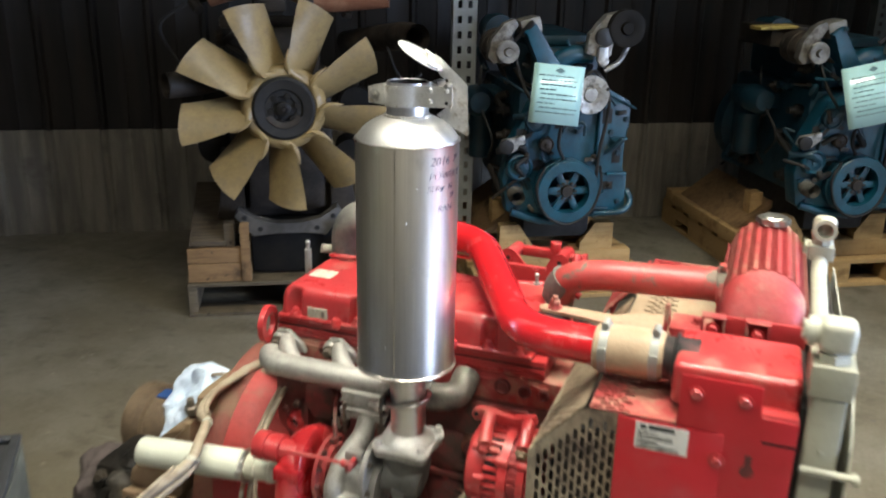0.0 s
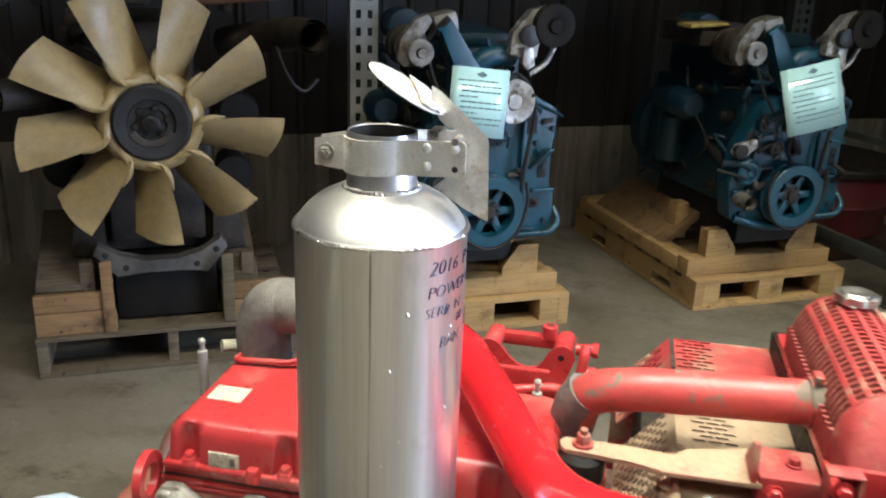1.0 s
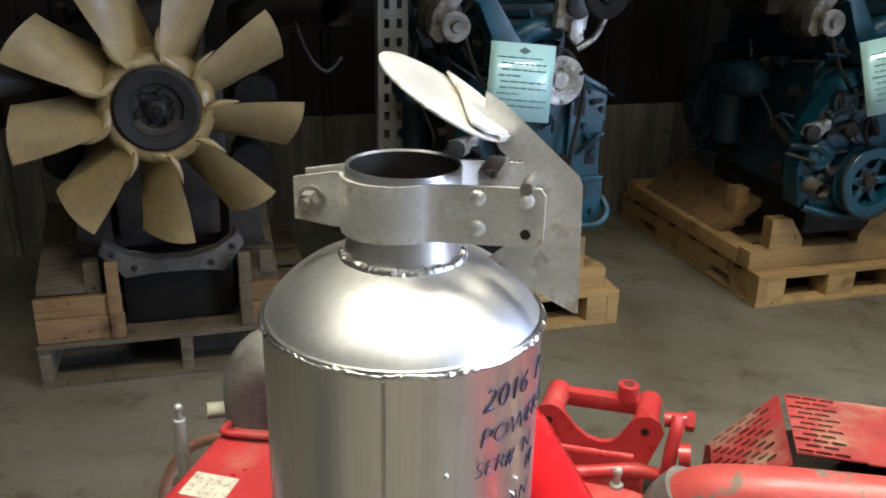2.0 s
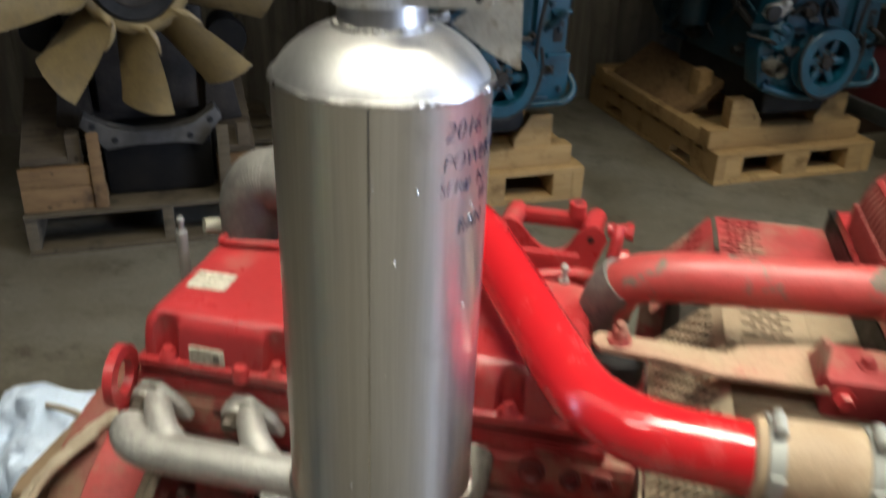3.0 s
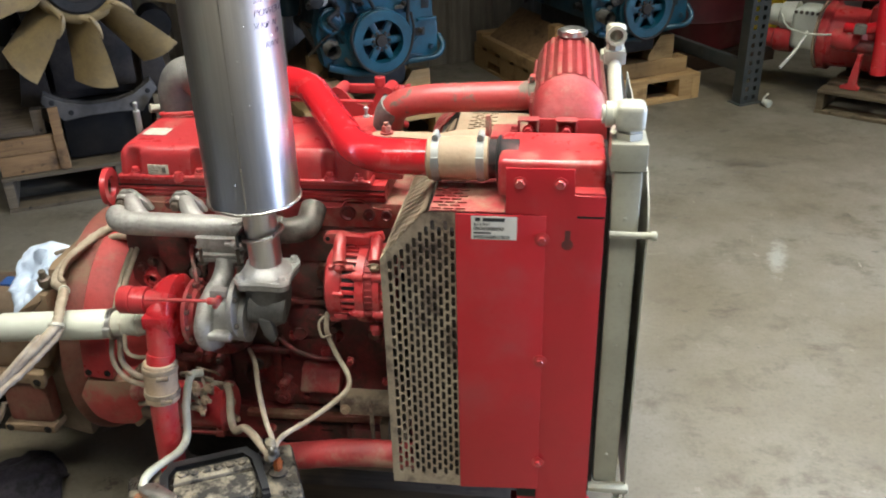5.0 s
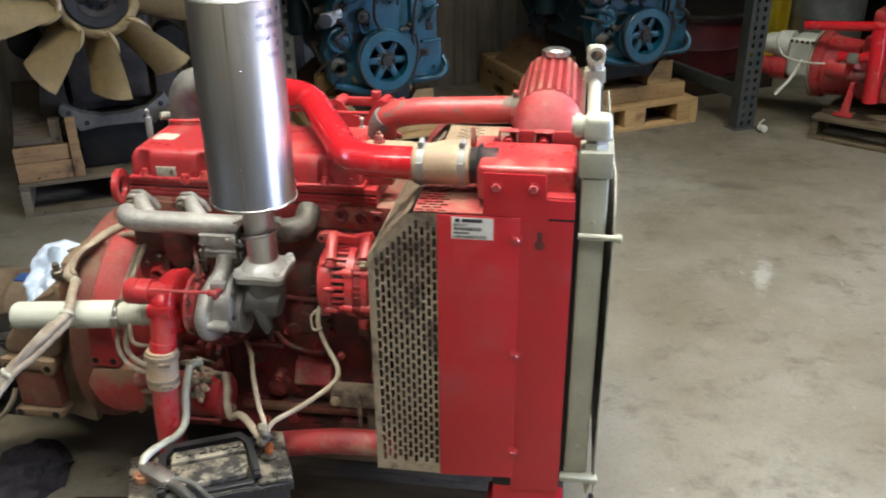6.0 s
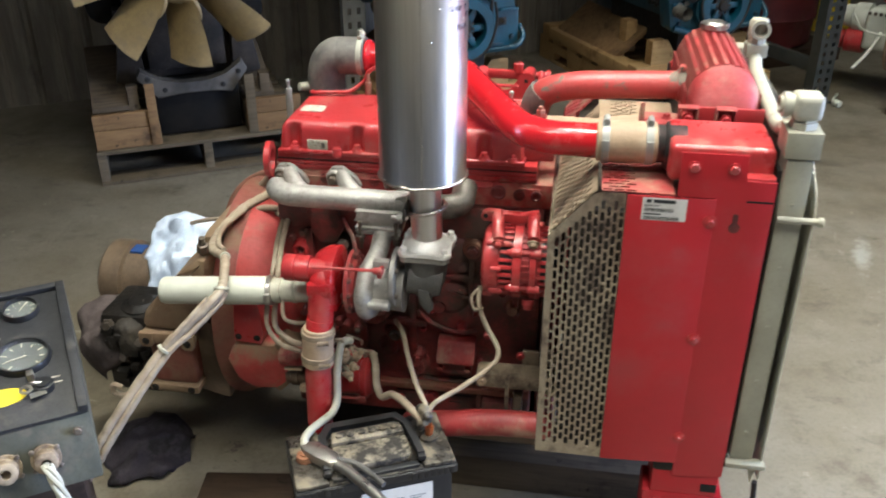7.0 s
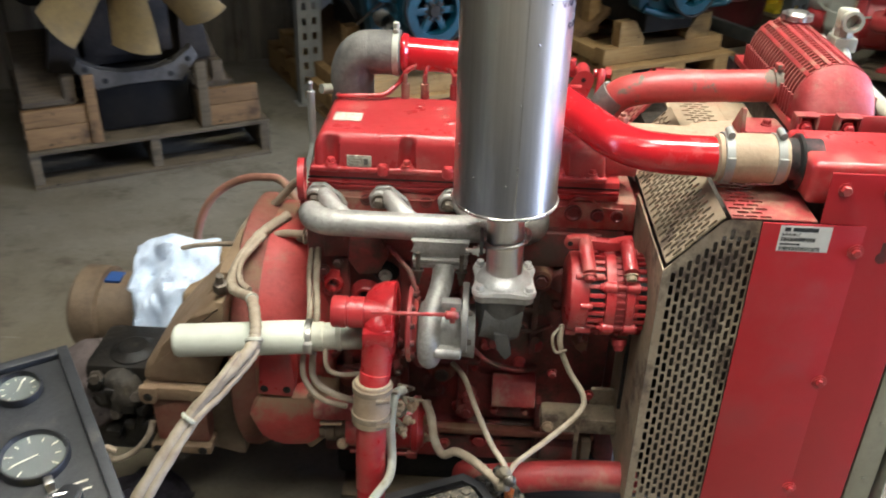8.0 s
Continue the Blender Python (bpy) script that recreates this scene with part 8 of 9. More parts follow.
lathe(bm, (-0.806, 1.422, 0.430), (1, 0, 0), [(0, 0.016), (0.003, 0.0215), (0.020, 0.0215), (0.022, 0.0235), (0.045, 0.0235), (0.047, 0.0215), (0.100, 0.0215), (0.102, 0.014), (0.102, 0.0002)], 24)
part("solenoid", bm, M_RED_DUSTY, START, "dusty red solenoid")
part("pivot_pin", rod(new_bm(), (-0.795, 1.415, 0.398), (-0.752, 1.415, 0.400), 0.005, seg=10, rim=0.001), M_HOSE, START)
bm = new_bm()
rod(bm, (-0.735, 1.408, 0.335), (-0.600, 1.408, 0.335), 0.0040, seg=10)
box(bm, -0.620, -0.600, 1.402, 1.416, 0.328, 0.343, 0.002)
part("through_bolt", bm, M_RED_DUSTY, START)
several("starter_bolt", [bolt(new_bm(), p, (1, -0.2, 0.1), 0.008, 0.012) for p in ((-0.587, 1.432, 0.405), (-0.587, 1.440, 0.352))] + [bolt(new_bm(), p, (0.1, -1, 0.3), 0.009, 0.012) for p in ((-0.752, 1.418, 0.345), (-0.700, 1.412, 0.452))], M_HOSE, START)
for k, (x, y, z, ax) in enumerate(((-0.640, 1.385, 0.462, (0.4, -1, 0.6)), (-0.622, 1.380, 0.448, (1, -0.5, 0.2)), (-0.632, 1.375, 0.480, (0.2, -0.3, 1)), (-0.612, 1.388, 0.470, (0.8, -0.2, 0.9)), (-0.628, 1.378, 0.430, (0.5, -1, -0.5)))):
    part("cable_terminal", lathe(new_bm(), (x, y, z), ax, [(0, 0.006), (0.002, 0.011), (0.010, 0.010), (0.013, 0.006), (0.022, 0.005), (0.023, 0.0002)], 7), M_HOSE, START, "dusty cable terminal" if k == 0 else "")
bm = new_bm()
lathe(bm, (-0.985, 1.72, 0.44), (1, 0, 0), [(0.026, 0.274), (0.09, 0.268), (0.14, 0.248), (0.18, 0.215), (0.20, 0.18)], 56)
BELL = part("bell_housing", bm, M_BELL, ENG, "red flywheel bell housing under tan dust")
bm = new_bm()
lathe(bm, (-0.985, 1.72, 0.44), (1, 0, 0), [(0, 0.20), (0.004, 0.275), (0.010, 0.286), (0.026, 0.286), (0.040, 0.279), (0.058, 0.2728), (0.060, 0.20)], 56)
part("bell_flange", bm, M_REDBROWN, BELL, "red-brown dust-caked flange")
bolts(BELL, [(-0.962, 1.72 + 0.255 * math.cos(q), 0.44 + 0.255 * math.sin(q)) for q in (2 * math.pi * k / 14 for k in range(14))], (-1, 0, 0), 0.009, 0.01, M_BROWN)
part("starter_pocket", prism(new_bm(), [(-0.948, 0.398), (-0.922, 0.446), (-0.815, 0.452), (-0.788, 0.405), (-0.790, 0.352), (-0.822, 0.322), (-0.880, 0.318), (-0.922, 0.338)], "xz", 1.424, 1.62, 0.024), M_BELL, BELL, "bulging red starter pocket")
part("pocket_end", prism(new_bm(), [(-0.826, 0.448), (-0.812, 0.455), (-0.780, 0.405), (-0.783, 0.350), (-0.818, 0.314), (-0.832, 0.322), (-0.818, 0.352), (-0.808, 0.400)], "xz", 1.430, 1.60, 0.008), M_TANCAST, BELL, "tan dusty end of the pocket")
part("cover_plate", prism(new_bm(), [(-0.918, 0.456), (-0.850, 0.452), (-0.843, 0.490), (-0.850, 0.600), (-0.905, 0.600)], "xz", 1.424, 1.47, 0.004), M_RED, BELL, "red inspection cover")
bm = new_bm()
prism(bm, [(-1.140, 0.46), (-0.966, 0.46), (-0.966, 0.690), (-0.985, 0.690), (-1.040, 0.610), (-1.135, 0.500)], "xz", 1.50, 1.70, 0.03)
GEAR = part("gearbox", bm, M_TANCAST, ENG, "gearbox casting caked with tan dust")
bm = new_bm()
prism(bm, [(-1.140, 0.34), (-1.120, 0.27), (-0.975, 0.23), (-0.969, 0.459), (-1.140, 0.459)], "xz", 1.485, 1.94, 0.015)
part("lower_case", bm, M_BROWN, GEAR, "brown grimy lower case")
part("rear_case", box(new_bm(), -1.165, -0.97, 1.702, 1.945, 0.27, 0.500, 0.03, seg=3), M_TANCAST, GEAR)
part("front_case", prism(new_bm(), [(-1.152, 0.453), (-1.158, 0.470), (-1.148, 0.500), (-1.105, 0.548), (-1.045, 0.612), (-0.992, 0.655), (-0.972, 0.655), (-0.985, 0.540), (-1.010, 0.470), (-1.018, 0.453)], "xz", 1.444, 1.66, 0.016), M_TANCAST, GEAR)
part("cover_flange", box(new_bm(), -1.160, -1.028, 1.430, 1.484, 0.420, 0.452, 0.008), M_TANCAST, GEAR)
part("side_case", box(new_bm(), -1.148, -1.035, 1.442, 1.484, 0.302, 0.419, 0.012), M_REDBROWN, GEAR)
part("cover_flange", box(new_bm(), -1.160, -1.032, 1.430, 1.484, 0.280, 0.301, 0.006), M_TANCAST, GEAR)
bolts(GEAR, [(x, y, z) for x, y, z in ((-1.145, 1.426, 0.430), (-1.040, 1.426, 0.430), (-1.145, 1.430, 0.291), (-1.05, 1.430, 0.291))], (0, -1, 0), 0.007, 0.004, M_OILBLACK)
bm = new_bm()
lathe(bm, (-0.985, 1.47, 0.665), (0.1, -0.2, 1), [(0, 0.014), (0.02, 0.014), (0.022, 0.008), (0.04, 0.008)], 6)
part("breather_plug", bm, M_BOLT, GEAR)
bm = new_bm()
lathe(bm, (-1.285, 1.89, 0.322), (-1, 0.05, 0), [(-0.14, 0.09), (0, 0.096), (0.01, 0.103), (0.04, 0.103), (0.045, 0.096), (0.13, 0.097), (0.136, 0.108), (0.195, 0.108), (0.205, 0.098), (0.208, 0.0002)], 36)
MOTOR = part("hydraulic_motor", bm, M_BROWN, ENG, "oily brown hydraulic pump")
part("tape_patch", box(new_bm(), -1.413, -1.375, 1.868, 1.912, 0.4155, 0.4220, 0.001), M_BLUEPAINT, MOTOR, "blue tape patch")
bm = new_bm()
box(bm, -1.31, -1.155, 1.50, 1.66, 0.215, 0.445, 0.02)
lathe(bm, (-1.22, 1.56, 0.435), (0, 0, 1), [(0, 0.05), (0.012, 0.05), (0.018, 0.035), (0.024, 0.03), (0.025, 0.0002)], 18)
lathe(bm, (-1.31, 1.58, 0.35), (-1, 0, 0), [(0, 0.05), (0.03, 0.045), (0.035, 0.03), (0.05, 0.025)], 20)
PUMP = part("steering_pump", bm, M_OILBLACK, ENG, "oily black pump")
rnd = random.Random(52)
for k in range(18):
    x, z = rnd.uniform(-1.30, -1.17), rnd.uniform(0.26, 0.42)
    w, h = rnd.uniform(0.012, 0.032), rnd.uniform(0.010, 0.028)
    part("pump_lug", box(new_bm(), -w / 2, w / 2, -0.02, 0.02, -h / 2, h / 2, 0.005, pose(x, 1.492, z, rnd.uniform(-15, 15), rnd.uniform(-25, 25), rnd.uniform(-20, 20))), M_OILBLACK, PUMP)
several("flange_ear", [prism(new_bm(), [(x - 0.018, 0.452), (x - 0.019, 0.425), (x - 0.011, 0.412), (x + 0.011, 0.412), (x + 0.019, 0.425), (x + 0.018, 0.452)], "xz", 1.426, 1.44, 0.004) for x in (-1.145, -1.040)], M_TANCAST, GEAR)
several("pump_union", [lathe(new_bm(), (x, 1.495, z), (0.2, -1, 0.3), [(0, 0.016), (0.012, 0.016), (0.013, 0.011), (0.024, 0.010), (0.024, 0.0002)], 6) for x, z in ((-1.28, 0.42), (-1.20, 0.38), (-1.25, 0.33))], M_BOLT, PUMP)
bm = new_bm()
cable(bm, [(-1.150, 1.44, 0.355), (-1.160, 1.43, 0.325), (-1.195, 1.43, 0.280), (-1.235, 1.43, 0.255), (-1.262, 1.43, 0.262), (-1.258, 1.43, 0.285), (-1.235, 1.43, 0.278)], 0.0065)
part("pump_wire", bm, M_WIRE, ENG)

# lower hose and mounting
bm = new_bm()
tube(bm, [(-0.165, 1.378, 0.336), (-0.31, 1.378, 0.331), (-0.40, 1.382, 0.312), (-0.47, 1.40, 0.285), (-0.50, 1.46, 0.24)], 0.030, 0.08, 22)
part("lower_radiator_hose", bm, M_RED_DUSTY, ENG, "dusty red lower radiator hose")
MB = part("mount_bracket", box(new_bm(), -0.350, -0.165, 1.475, 1.533, 0.352, 0.392, 0.012), M_GUARD, ENG, "dusty tan mounting bracket")
part("hanging_strap", box(new_bm(), -0.279, -0.270, 1.468, 1.474, 0.27, 0.402, 0.002), M_GUARD, MB)
part("end_plate", prism(new_bm(), [(-0.245, 0.425), (-0.165, 0.425), (-0.160, 0.30), (-0.178, 0.30), (-0.215, 0.343), (-0.245, 0.343)], "xz", 1.534, 1.545, 0.003), M_GUARD, MB)
part("clamp_bolt", bolt(new_bm(), (-0.335, 1.475, 0.372), (0, -1, 0), 0.009, 0.012), M_HOSE, MB)
bm = new_bm()
rod(bm, (-0.42, 1.50, 0.215), (0.02, 1.50, 0.215), 0.032, seg=24, rim=0.004)
box(bm, -0.26, -0.24, 1.48, 1.53, 0.2, 0.33, 0.003)
box(bm, -0.05, -0.03, 1.48, 1.53, 0.2, 0.33, 0.003)
part("cross_tube", bm, M_BROWN, ENG, "oily brown cross tube")

several("cover_bolt", [bolt(new_bm(), (x, 1.424, 0.470), (0, -1, 0), 0.006, 0.005) for x in (-0.905, -0.860)], M_OILBLACK, BELL)

# ---- wiring ----
bm = new_bm()
cable(bm, [(-0.90, 1.70, 0.715), (-0.945, 1.62, 0.705), (-0.968, 1.52, 0.684), (-0.960, 1.47, 0.672), (-0.915, 1.425, 0.682), (-0.893, 1.37, 0.676), (-0.888, 1.336, 0.655), (-0.900, 1.30, 0.638), (-0.983, 1.22, 0.560), (-1.07, 1.12, 0.434), (-1.105, 1.083, 0.365), (-1.140, 1.055, 0.30)], 0.0105, 12, 10, 0.10)
part("wiring_harness", bm, M_WIRE, ENG, "dusty sleeved wiring harness")
bms = [new_bm() for k in range(3)]
cable(bms[0], [(-0.888, 1.350, 0.640), (-0.888, 1.312, 0.630), (-0.935, 1.258, 0.585), (-0.977, 1.213, 0.549), (-1.058, 1.115, 0.422), (-1.092, 1.078, 0.360), (-1.135, 1.045, 0.29)], 0.008, 10, 10, 0.09)
cable(bms[1], [(-0.905, 1.30, 0.648), (-0.945, 1.25, 0.605), (-1.0, 1.20, 0.540), (-1.085, 1.105, 0.41), (-1.112, 1.080, 0.36), (-1.145, 1.05, 0.30)], 0.006, 10)
cable(bms[2], [(-0.93, 1.61, 0.712), (-0.955, 1.53, 0.70), (-0.945, 1.47, 0.69), (-0.92, 1.44, 0.69)], 0.006, 10)
several("harness_branch", bms, M_WIRE, ENG)
bms = [new_bm() for k in range(3)]
for b, p, ax, r in ((bms[0], (-0.888, 1.335, 0.655), (0.1, -0.7, -0.7), 0.0165), (bms[1], (-0.979, 1.222, 0.564), (-0.55, -0.5, -0.6), 0.0155), (bms[2], (-0.913, 1.424, 0.682), (0.5, -0.7, 0.1), 0.012)):
    lathe(b, p, ax, [(0, r - 0.003), (0.001, r), (0.006, r), (0.007, r - 0.003)], 14)
several("harness_tie", bms, M_PALE, ENG)
bms = [new_bm() for k in range(4)]
cable(bms[0], [(-0.815, 1.60, 0.715), (-0.808, 1.52, 0.690), (-0.792, 1.425, 0.650), (-0.800, 1.400, 0.56), (-0.795, 1.39, 0.525), (-0.76, 1.375, 0.507), (-0.72, 1.362, 0.505), (-0.69, 1.355, 0.51)], 0.0065, 10)
cable(bms[1], [(-0.828, 1.60, 0.715), (-0.822, 1.52, 0.685), (-0.806, 1.43, 0.650), (-0.818, 1.40, 0.565), (-0.812, 1.385, 0.525), (-0.78, 1.37, 0.497), (-0.73, 1.36, 0.49)], 0.0055, 10)
cable(bms[2], [(-0.770, 1.38, 0.615), (-0.765, 1.365, 0.575), (-0.74, 1.36, 0.565), (-0.70, 1.36, 0.57)], 0.0045, 8)
cable(bms[3], [(-0.835, 1.60, 0.748), (-0.85, 1.62, 0.72), (-0.845, 1.60, 0.705), (-0.825, 1.61, 0.73)], 0.0028, 8)
several("sense_line", bms, M_WIRE, ENG)
bms = [new_bm() for k in range(3)]
cable(bms[0], [(-0.825, 1.62, 0.712), (-0.90, 1.645, 0.70), (-0.96, 1.66, 0.665), (-1.0, 1.68, 0.62)], 0.0085)
cable(bms[1], [(-0.842, 1.66, 0.80), (-0.88, 1.72, 0.785), (-0.94, 1.75, 0.715), (-1.0, 1.75, 0.668), (-1.022, 1.72, 0.628), (-1.01, 1.66, 0.605), (-0.98, 1.60, 0.60)], 0.0085)
cable(bms[2], [(-0.826, 1.625, 0.704), (-0.98, 1.71, 0.638), (-1.142, 1.80, 0.573), (-1.3, 1.9, 0.48)], 0.0055)
several("rear_hose", bms, M_WIRE, ENG)
bms = [new_bm() for k in range(4)]
cable(bms[0], [(-0.335, 1.415, 0.665), (-0.337, 1.40, 0.63), (-0.318, 1.385, 0.585), (-0.288, 1.362, 0.540), (-0.30, 1.345, 0.510), (-0.36, 1.305, 0.475), (-0.41, 1.265, 0.458), (-0.428, 1.245, 0.43)], 0.0055, 10)
cable(bms[1], [(-0.535, 1.46, 0.53), (-0.51, 1.42, 0.525), (-0.485, 1.36, 0.50), (-0.455, 1.30, 0.47), (-0.43, 1.26, 0.456), (-0.423, 1.24, 0.43)], 0.0055, 10)
cable(bms[2], [(-0.586, 1.43, 0.455), (-0.572, 1.405, 0.440), (-0.564, 1.375, 0.410), (-0.545, 1.345, 0.398), (-0.520, 1.335, 0.415), (-0.49, 1.305, 0.425), (-0.455, 1.265, 0.428), (-0.43, 1.24, 0.425)], 0.0085, 12)
cable(bms[3], [(-0.34, 1.41, 0.66), (-0.352, 1.40, 0.645), (-0.345, 1.39, 0.62), (-0.325, 1.39, 0.625)], 0.003, 8)
several("battery_cable", bms, M_WIRE, ENG, "dusty battery cable")
rnd = random.Random(41)
for k in range(6):
    p = Vector((-0.432 + rnd.uniform(-0.018, 0.012), 1.252 + rnd.uniform(-0.02, 0.02), 0.437 + rnd.uniform(-0.02, 0.016)))
    part("taped_joint", lathe(new_bm(), p, (rnd.uniform(-1, 1), rnd.uniform(-1, 0.2), rnd.uniform(-0.6, 1)), [(0, 0.004), (0.003, 0.010), (0.016, 0.011), (0.022, 0.006), (0.024, 0.0002)], 9), M_BATTERY, ENG)
bm = new_bm()
cable(bm, [(-0.625, 1.40, 0.505), (-0.640, 1.375, 0.51), (-0.645, 1.345, 0.46), (-0.640, 1.315, 0.405), (-0.642, 1.28, 0.392), (-0.655, 1.24, 0.396), (-0.667, 1.20, 0.403), (-0.668, 1.165, 0.408), (-0.660, 1.140, 0.400)], 0.0088, 12)
part("battery_cable", bm, M_PALE, ENG, "pale dirty battery cable")
bm = new_bm()
cable(bm, [(0.275, 1.32, 0.29), (0.29, 1.33, 0.15), (0.33, 1.38, 0.02), (0.45, 1.32, 0.007), (0.62, 1.2, 0.007), (0.8, 1.0, 0.007)], 0.006)
part("floor_cable", bm, M_BLACK, ENG)

# ---- timbers under the unit ----
for y, top in ((1.52, 0.098), (1.90, 0.149)):
    bm = new_bm()
    box(bm, -0.78, 0.22, y, y + 0.09, 0.0, top, 0.004)
    solo("bearer_timber", bm, M_WOODDIM, "dirt-darkened timber bearer under the red engine", "timber", pose(0, 0, 0), group="bearer timbers")
for x, y0, y1, z1 in ((-0.70, 1.62, 1.69, 0.0980), (-0.30, 1.62, 1.69, 0.0980), (-0.70, 1.76, 1.83, 0.0980)):
    bm = new_bm()
    box(bm, -0.06, 0.06, y0, y1, 0.0, z1, 0.003)
    solo("packing_block", bm, M_WOODDARK, "dark packing block under the oil pan", "timber", pose(x, 0, 0.0), group="packing blocks")
bm = new_bm()
box(bm, -0.22, 0.30, 0, 0.12, 0, 0.05, 0.004)
solo("loose_plank", bm, M_WOODDARK, "short oil-dark plank lying beside the battery", "timber", pose(-0.80, 1.32, 0, 0, 0, 8))

# ---- battery ----
BM = pose(-0.536, 1.190, 0.172, 0, 0, 25)
bm = new_bm()
box(bm, -0.225, 0.17, -0.06, 0.12, 0.0, 0.17, 0.004)
solo("battery_stand", bm, M_WOODDARK, "dark timber block under the battery", "timber", pose(-0.536, 1.190, 0, 0, 0, 25))
BAT = thing("battery", BM, "grimy black starter battery standing on a timber block", "battery")
part("case", box(new_bm(), -0.158, 0.158, -0.078, 0.078, 0, 0.178, 0.006), M_BLACKPL, BAT)
bm = new_bm()
box(bm, -0.168, 0.168, -0.086, 0.086, 0.1785, 0.200, 0.004)
LID = part("lid", bm, M_BLACKPL, BAT, "black battery lid with a toothed edge")
several("lid_tooth", [box(new_bm(), x, x + 0.011, -0.0885, -0.0858, 0.181, 0.198, 0.001) for x in [-0.164 + k * 0.0135 for k in range(7)] + [0.070 + k * 0.0135 for k in range(7)]], M_BLACKPL, LID)
several("lid_shoulder", [box(new_bm(), -0.165, -0.098, -0.083, 0.083, 0.2002, 0.211, 0.006), box(new_bm(), 0.096, 0.165, -0.083, 0.083, 0.2002, 0.211, 0.006)], M_BATTERY, LID, "dirt-caked lid shoulder")
part("lid_grime", box(new_bm(), -0.097, 0.095, -0.083, 0.083, 0.2002, 0.2035, 0.001), M_BATTERY, LID)
bm = new_bm()
prism(bm, [(-0.080, -0.058), (0.072, -0.058), (0.082, -0.040), (0.080, 0.012), (-0.078, 0.012), (-0.086, -0.040)], "xy", 0.2038, 0.222, 0.007)
part("vent_cover", bm, M_BATTOP, LID, "grimy tan vent cover")
bm = new_bm()
prism(bm, [(-0.078, 0.016), (0.080, 0.016), (0.074, 0.052), (-0.072, 0.052)], "xy", 0.2038, 0.226, 0.005)
part("vent_cover", bm, M_BATTOP, LID, "grimy tan vent cover with plugs")
several("vent_plug", [rod(new_bm(), (-0.058 + k * 0.0235, 0.035, 0.224), (-0.058 + k * 0.0235, 0.035, 0.231), 0.0085, seg=12) for k in range(6)], M_BATTOP, LID)
bm = new_bm()
prism(bm, [(-0.106, -0.060), (-0.102, 0.046), (-0.080, 0.082), (0.074, 0.082), (0.098, 0.046), (0.104, -0.060), (0.088, -0.060), (0.083, 0.040), (0.066, 0.066), (-0.071, 0.066), (-0.087, 0.040), (-0.090, -0.060)], "xy", 0.2155, 0.2285, 0.002)
for x in (-0.106, 0.088):
    box(bm, x, x + 0.016, -0.070, -0.050, 0.2115, 0.224, 0.002)
part("carry_handle", bm, M_BLACKPL, BAT, "black carrying handle")
part("front_bar", box(new_bm(), -0.09, 0.088, -0.079, -0.064, 0.2038, 0.212, 0.003), M_BLACKPL, BAT)
bm = new_bm()
rr = random.Random(3)
for k in range(16):
    q = k * 2.399
    a, b = 0.0065 * math.sqrt(k / 16), 0.009 * math.sqrt(k / 16)
    rod(bm, (0.128 + a * math.cos(q), 0.0 + a * math.sin(q), 0.212), (0.128 + b * math.cos(q) + rr.uniform(-0.002, 0.002), b * math.sin(q), 0.242 + rr.uniform(-0.006, 0.004)), 0.0017, seg=6)
part("terminal", bm, M_COPPER, BAT, "bare copper strands")
bm = new_bm()
lathe(bm, (0.128, 0.0, 0.210), (0, 0, 1), [(0, 0.02), (0.006, 0.02), (0.008, 0.012), (0.010, 0.0002)], 14)
bolt(bm, (0.118, 0.035, 0.211), (0, 0, 1), 0.008, 0.018)
part("clamp", bm, M_BATTERY, BAT)
bm = new_bm()
lathe(bm, (-0.135, 0.0, 0.210), (0, 0, 1), [(0, 0.012), (0.018, 0.0095), (0.018, 0.0002)], 16)
lathe(bm, (-0.135, 0.0, 0.213), (0, 0, 1), [(0, 0.019), (0.012, 0.017), (0.012, 0.010)], 16)
part("terminal", bm, M_RUST, BAT, "rusty terminal")
LB = part("case_label", box(new_bm(), -0.035, 0.115, -0.0796, -0.0784, 0.04, 0.160), M_WHITE, BAT, "white printed label")
bm = new_bm()
for r in range(3):
    for c in range(3):
        box(bm, -0.028 + c * 0.047, 0.006 + c * 0.047, -0.0804, -0.0798, 0.075 + r * 0.028, 0.0765 + r * 0.028)
        box(bm, -0.028 + c * 0.047, -0.004 + c * 0.047, -0.0804, -0.0798, 0.069 + r * 0.028, 0.0705 + r * 0.028)
part("label_print", bm, M_CASTGREY, LB)
# locking pliers on the lid
PM = BM @ pose(-0.105, -0.020, 0.2125, 0, 0, -52)
PL = thing("locking_pliers", PM, "worn steel locking pliers lying on the battery", "pliers")
bm = new_bm()
tube(bm, [(0.0, 0, 0.014), (0.06, 0.004, 0.016), (0.15, -0.012, 0.012), (0.185, -0.02, 0.010)], 0.0105, 0.03, 12)
prism(bm, [(-0.05, -0.008), (-0.03, -0.016), (0.035, -0.014), (0.045, 0.0), (0.03, 0.022), (-0.03, 0.022), (-0.052, 0.006)], "xy", 0.003, 0.027, 0.005)
part("upper_handle", bm, M_STEEL, PL)
bm = new_bm()
tube(bm, [(0.02, 0.015, 0.012), (0.07, 0.034, 0.010), (0.15, 0.02, 0.008)], 0.006, 0.03, 10)
part("lower_handle", bm, M_CASTGREY, PL)
lathe_bm = lathe(new_bm(), (0.183, -0.0195, 0.010), (1, -0.22, -0.05), [(0, 0.007), (0.004, 0.010), (0.018, 0.010), (0.02, 0.006), (0.02, 0.0002)], 14)
part("adjusting_screw", lathe_bm, M_STEEL, PL)

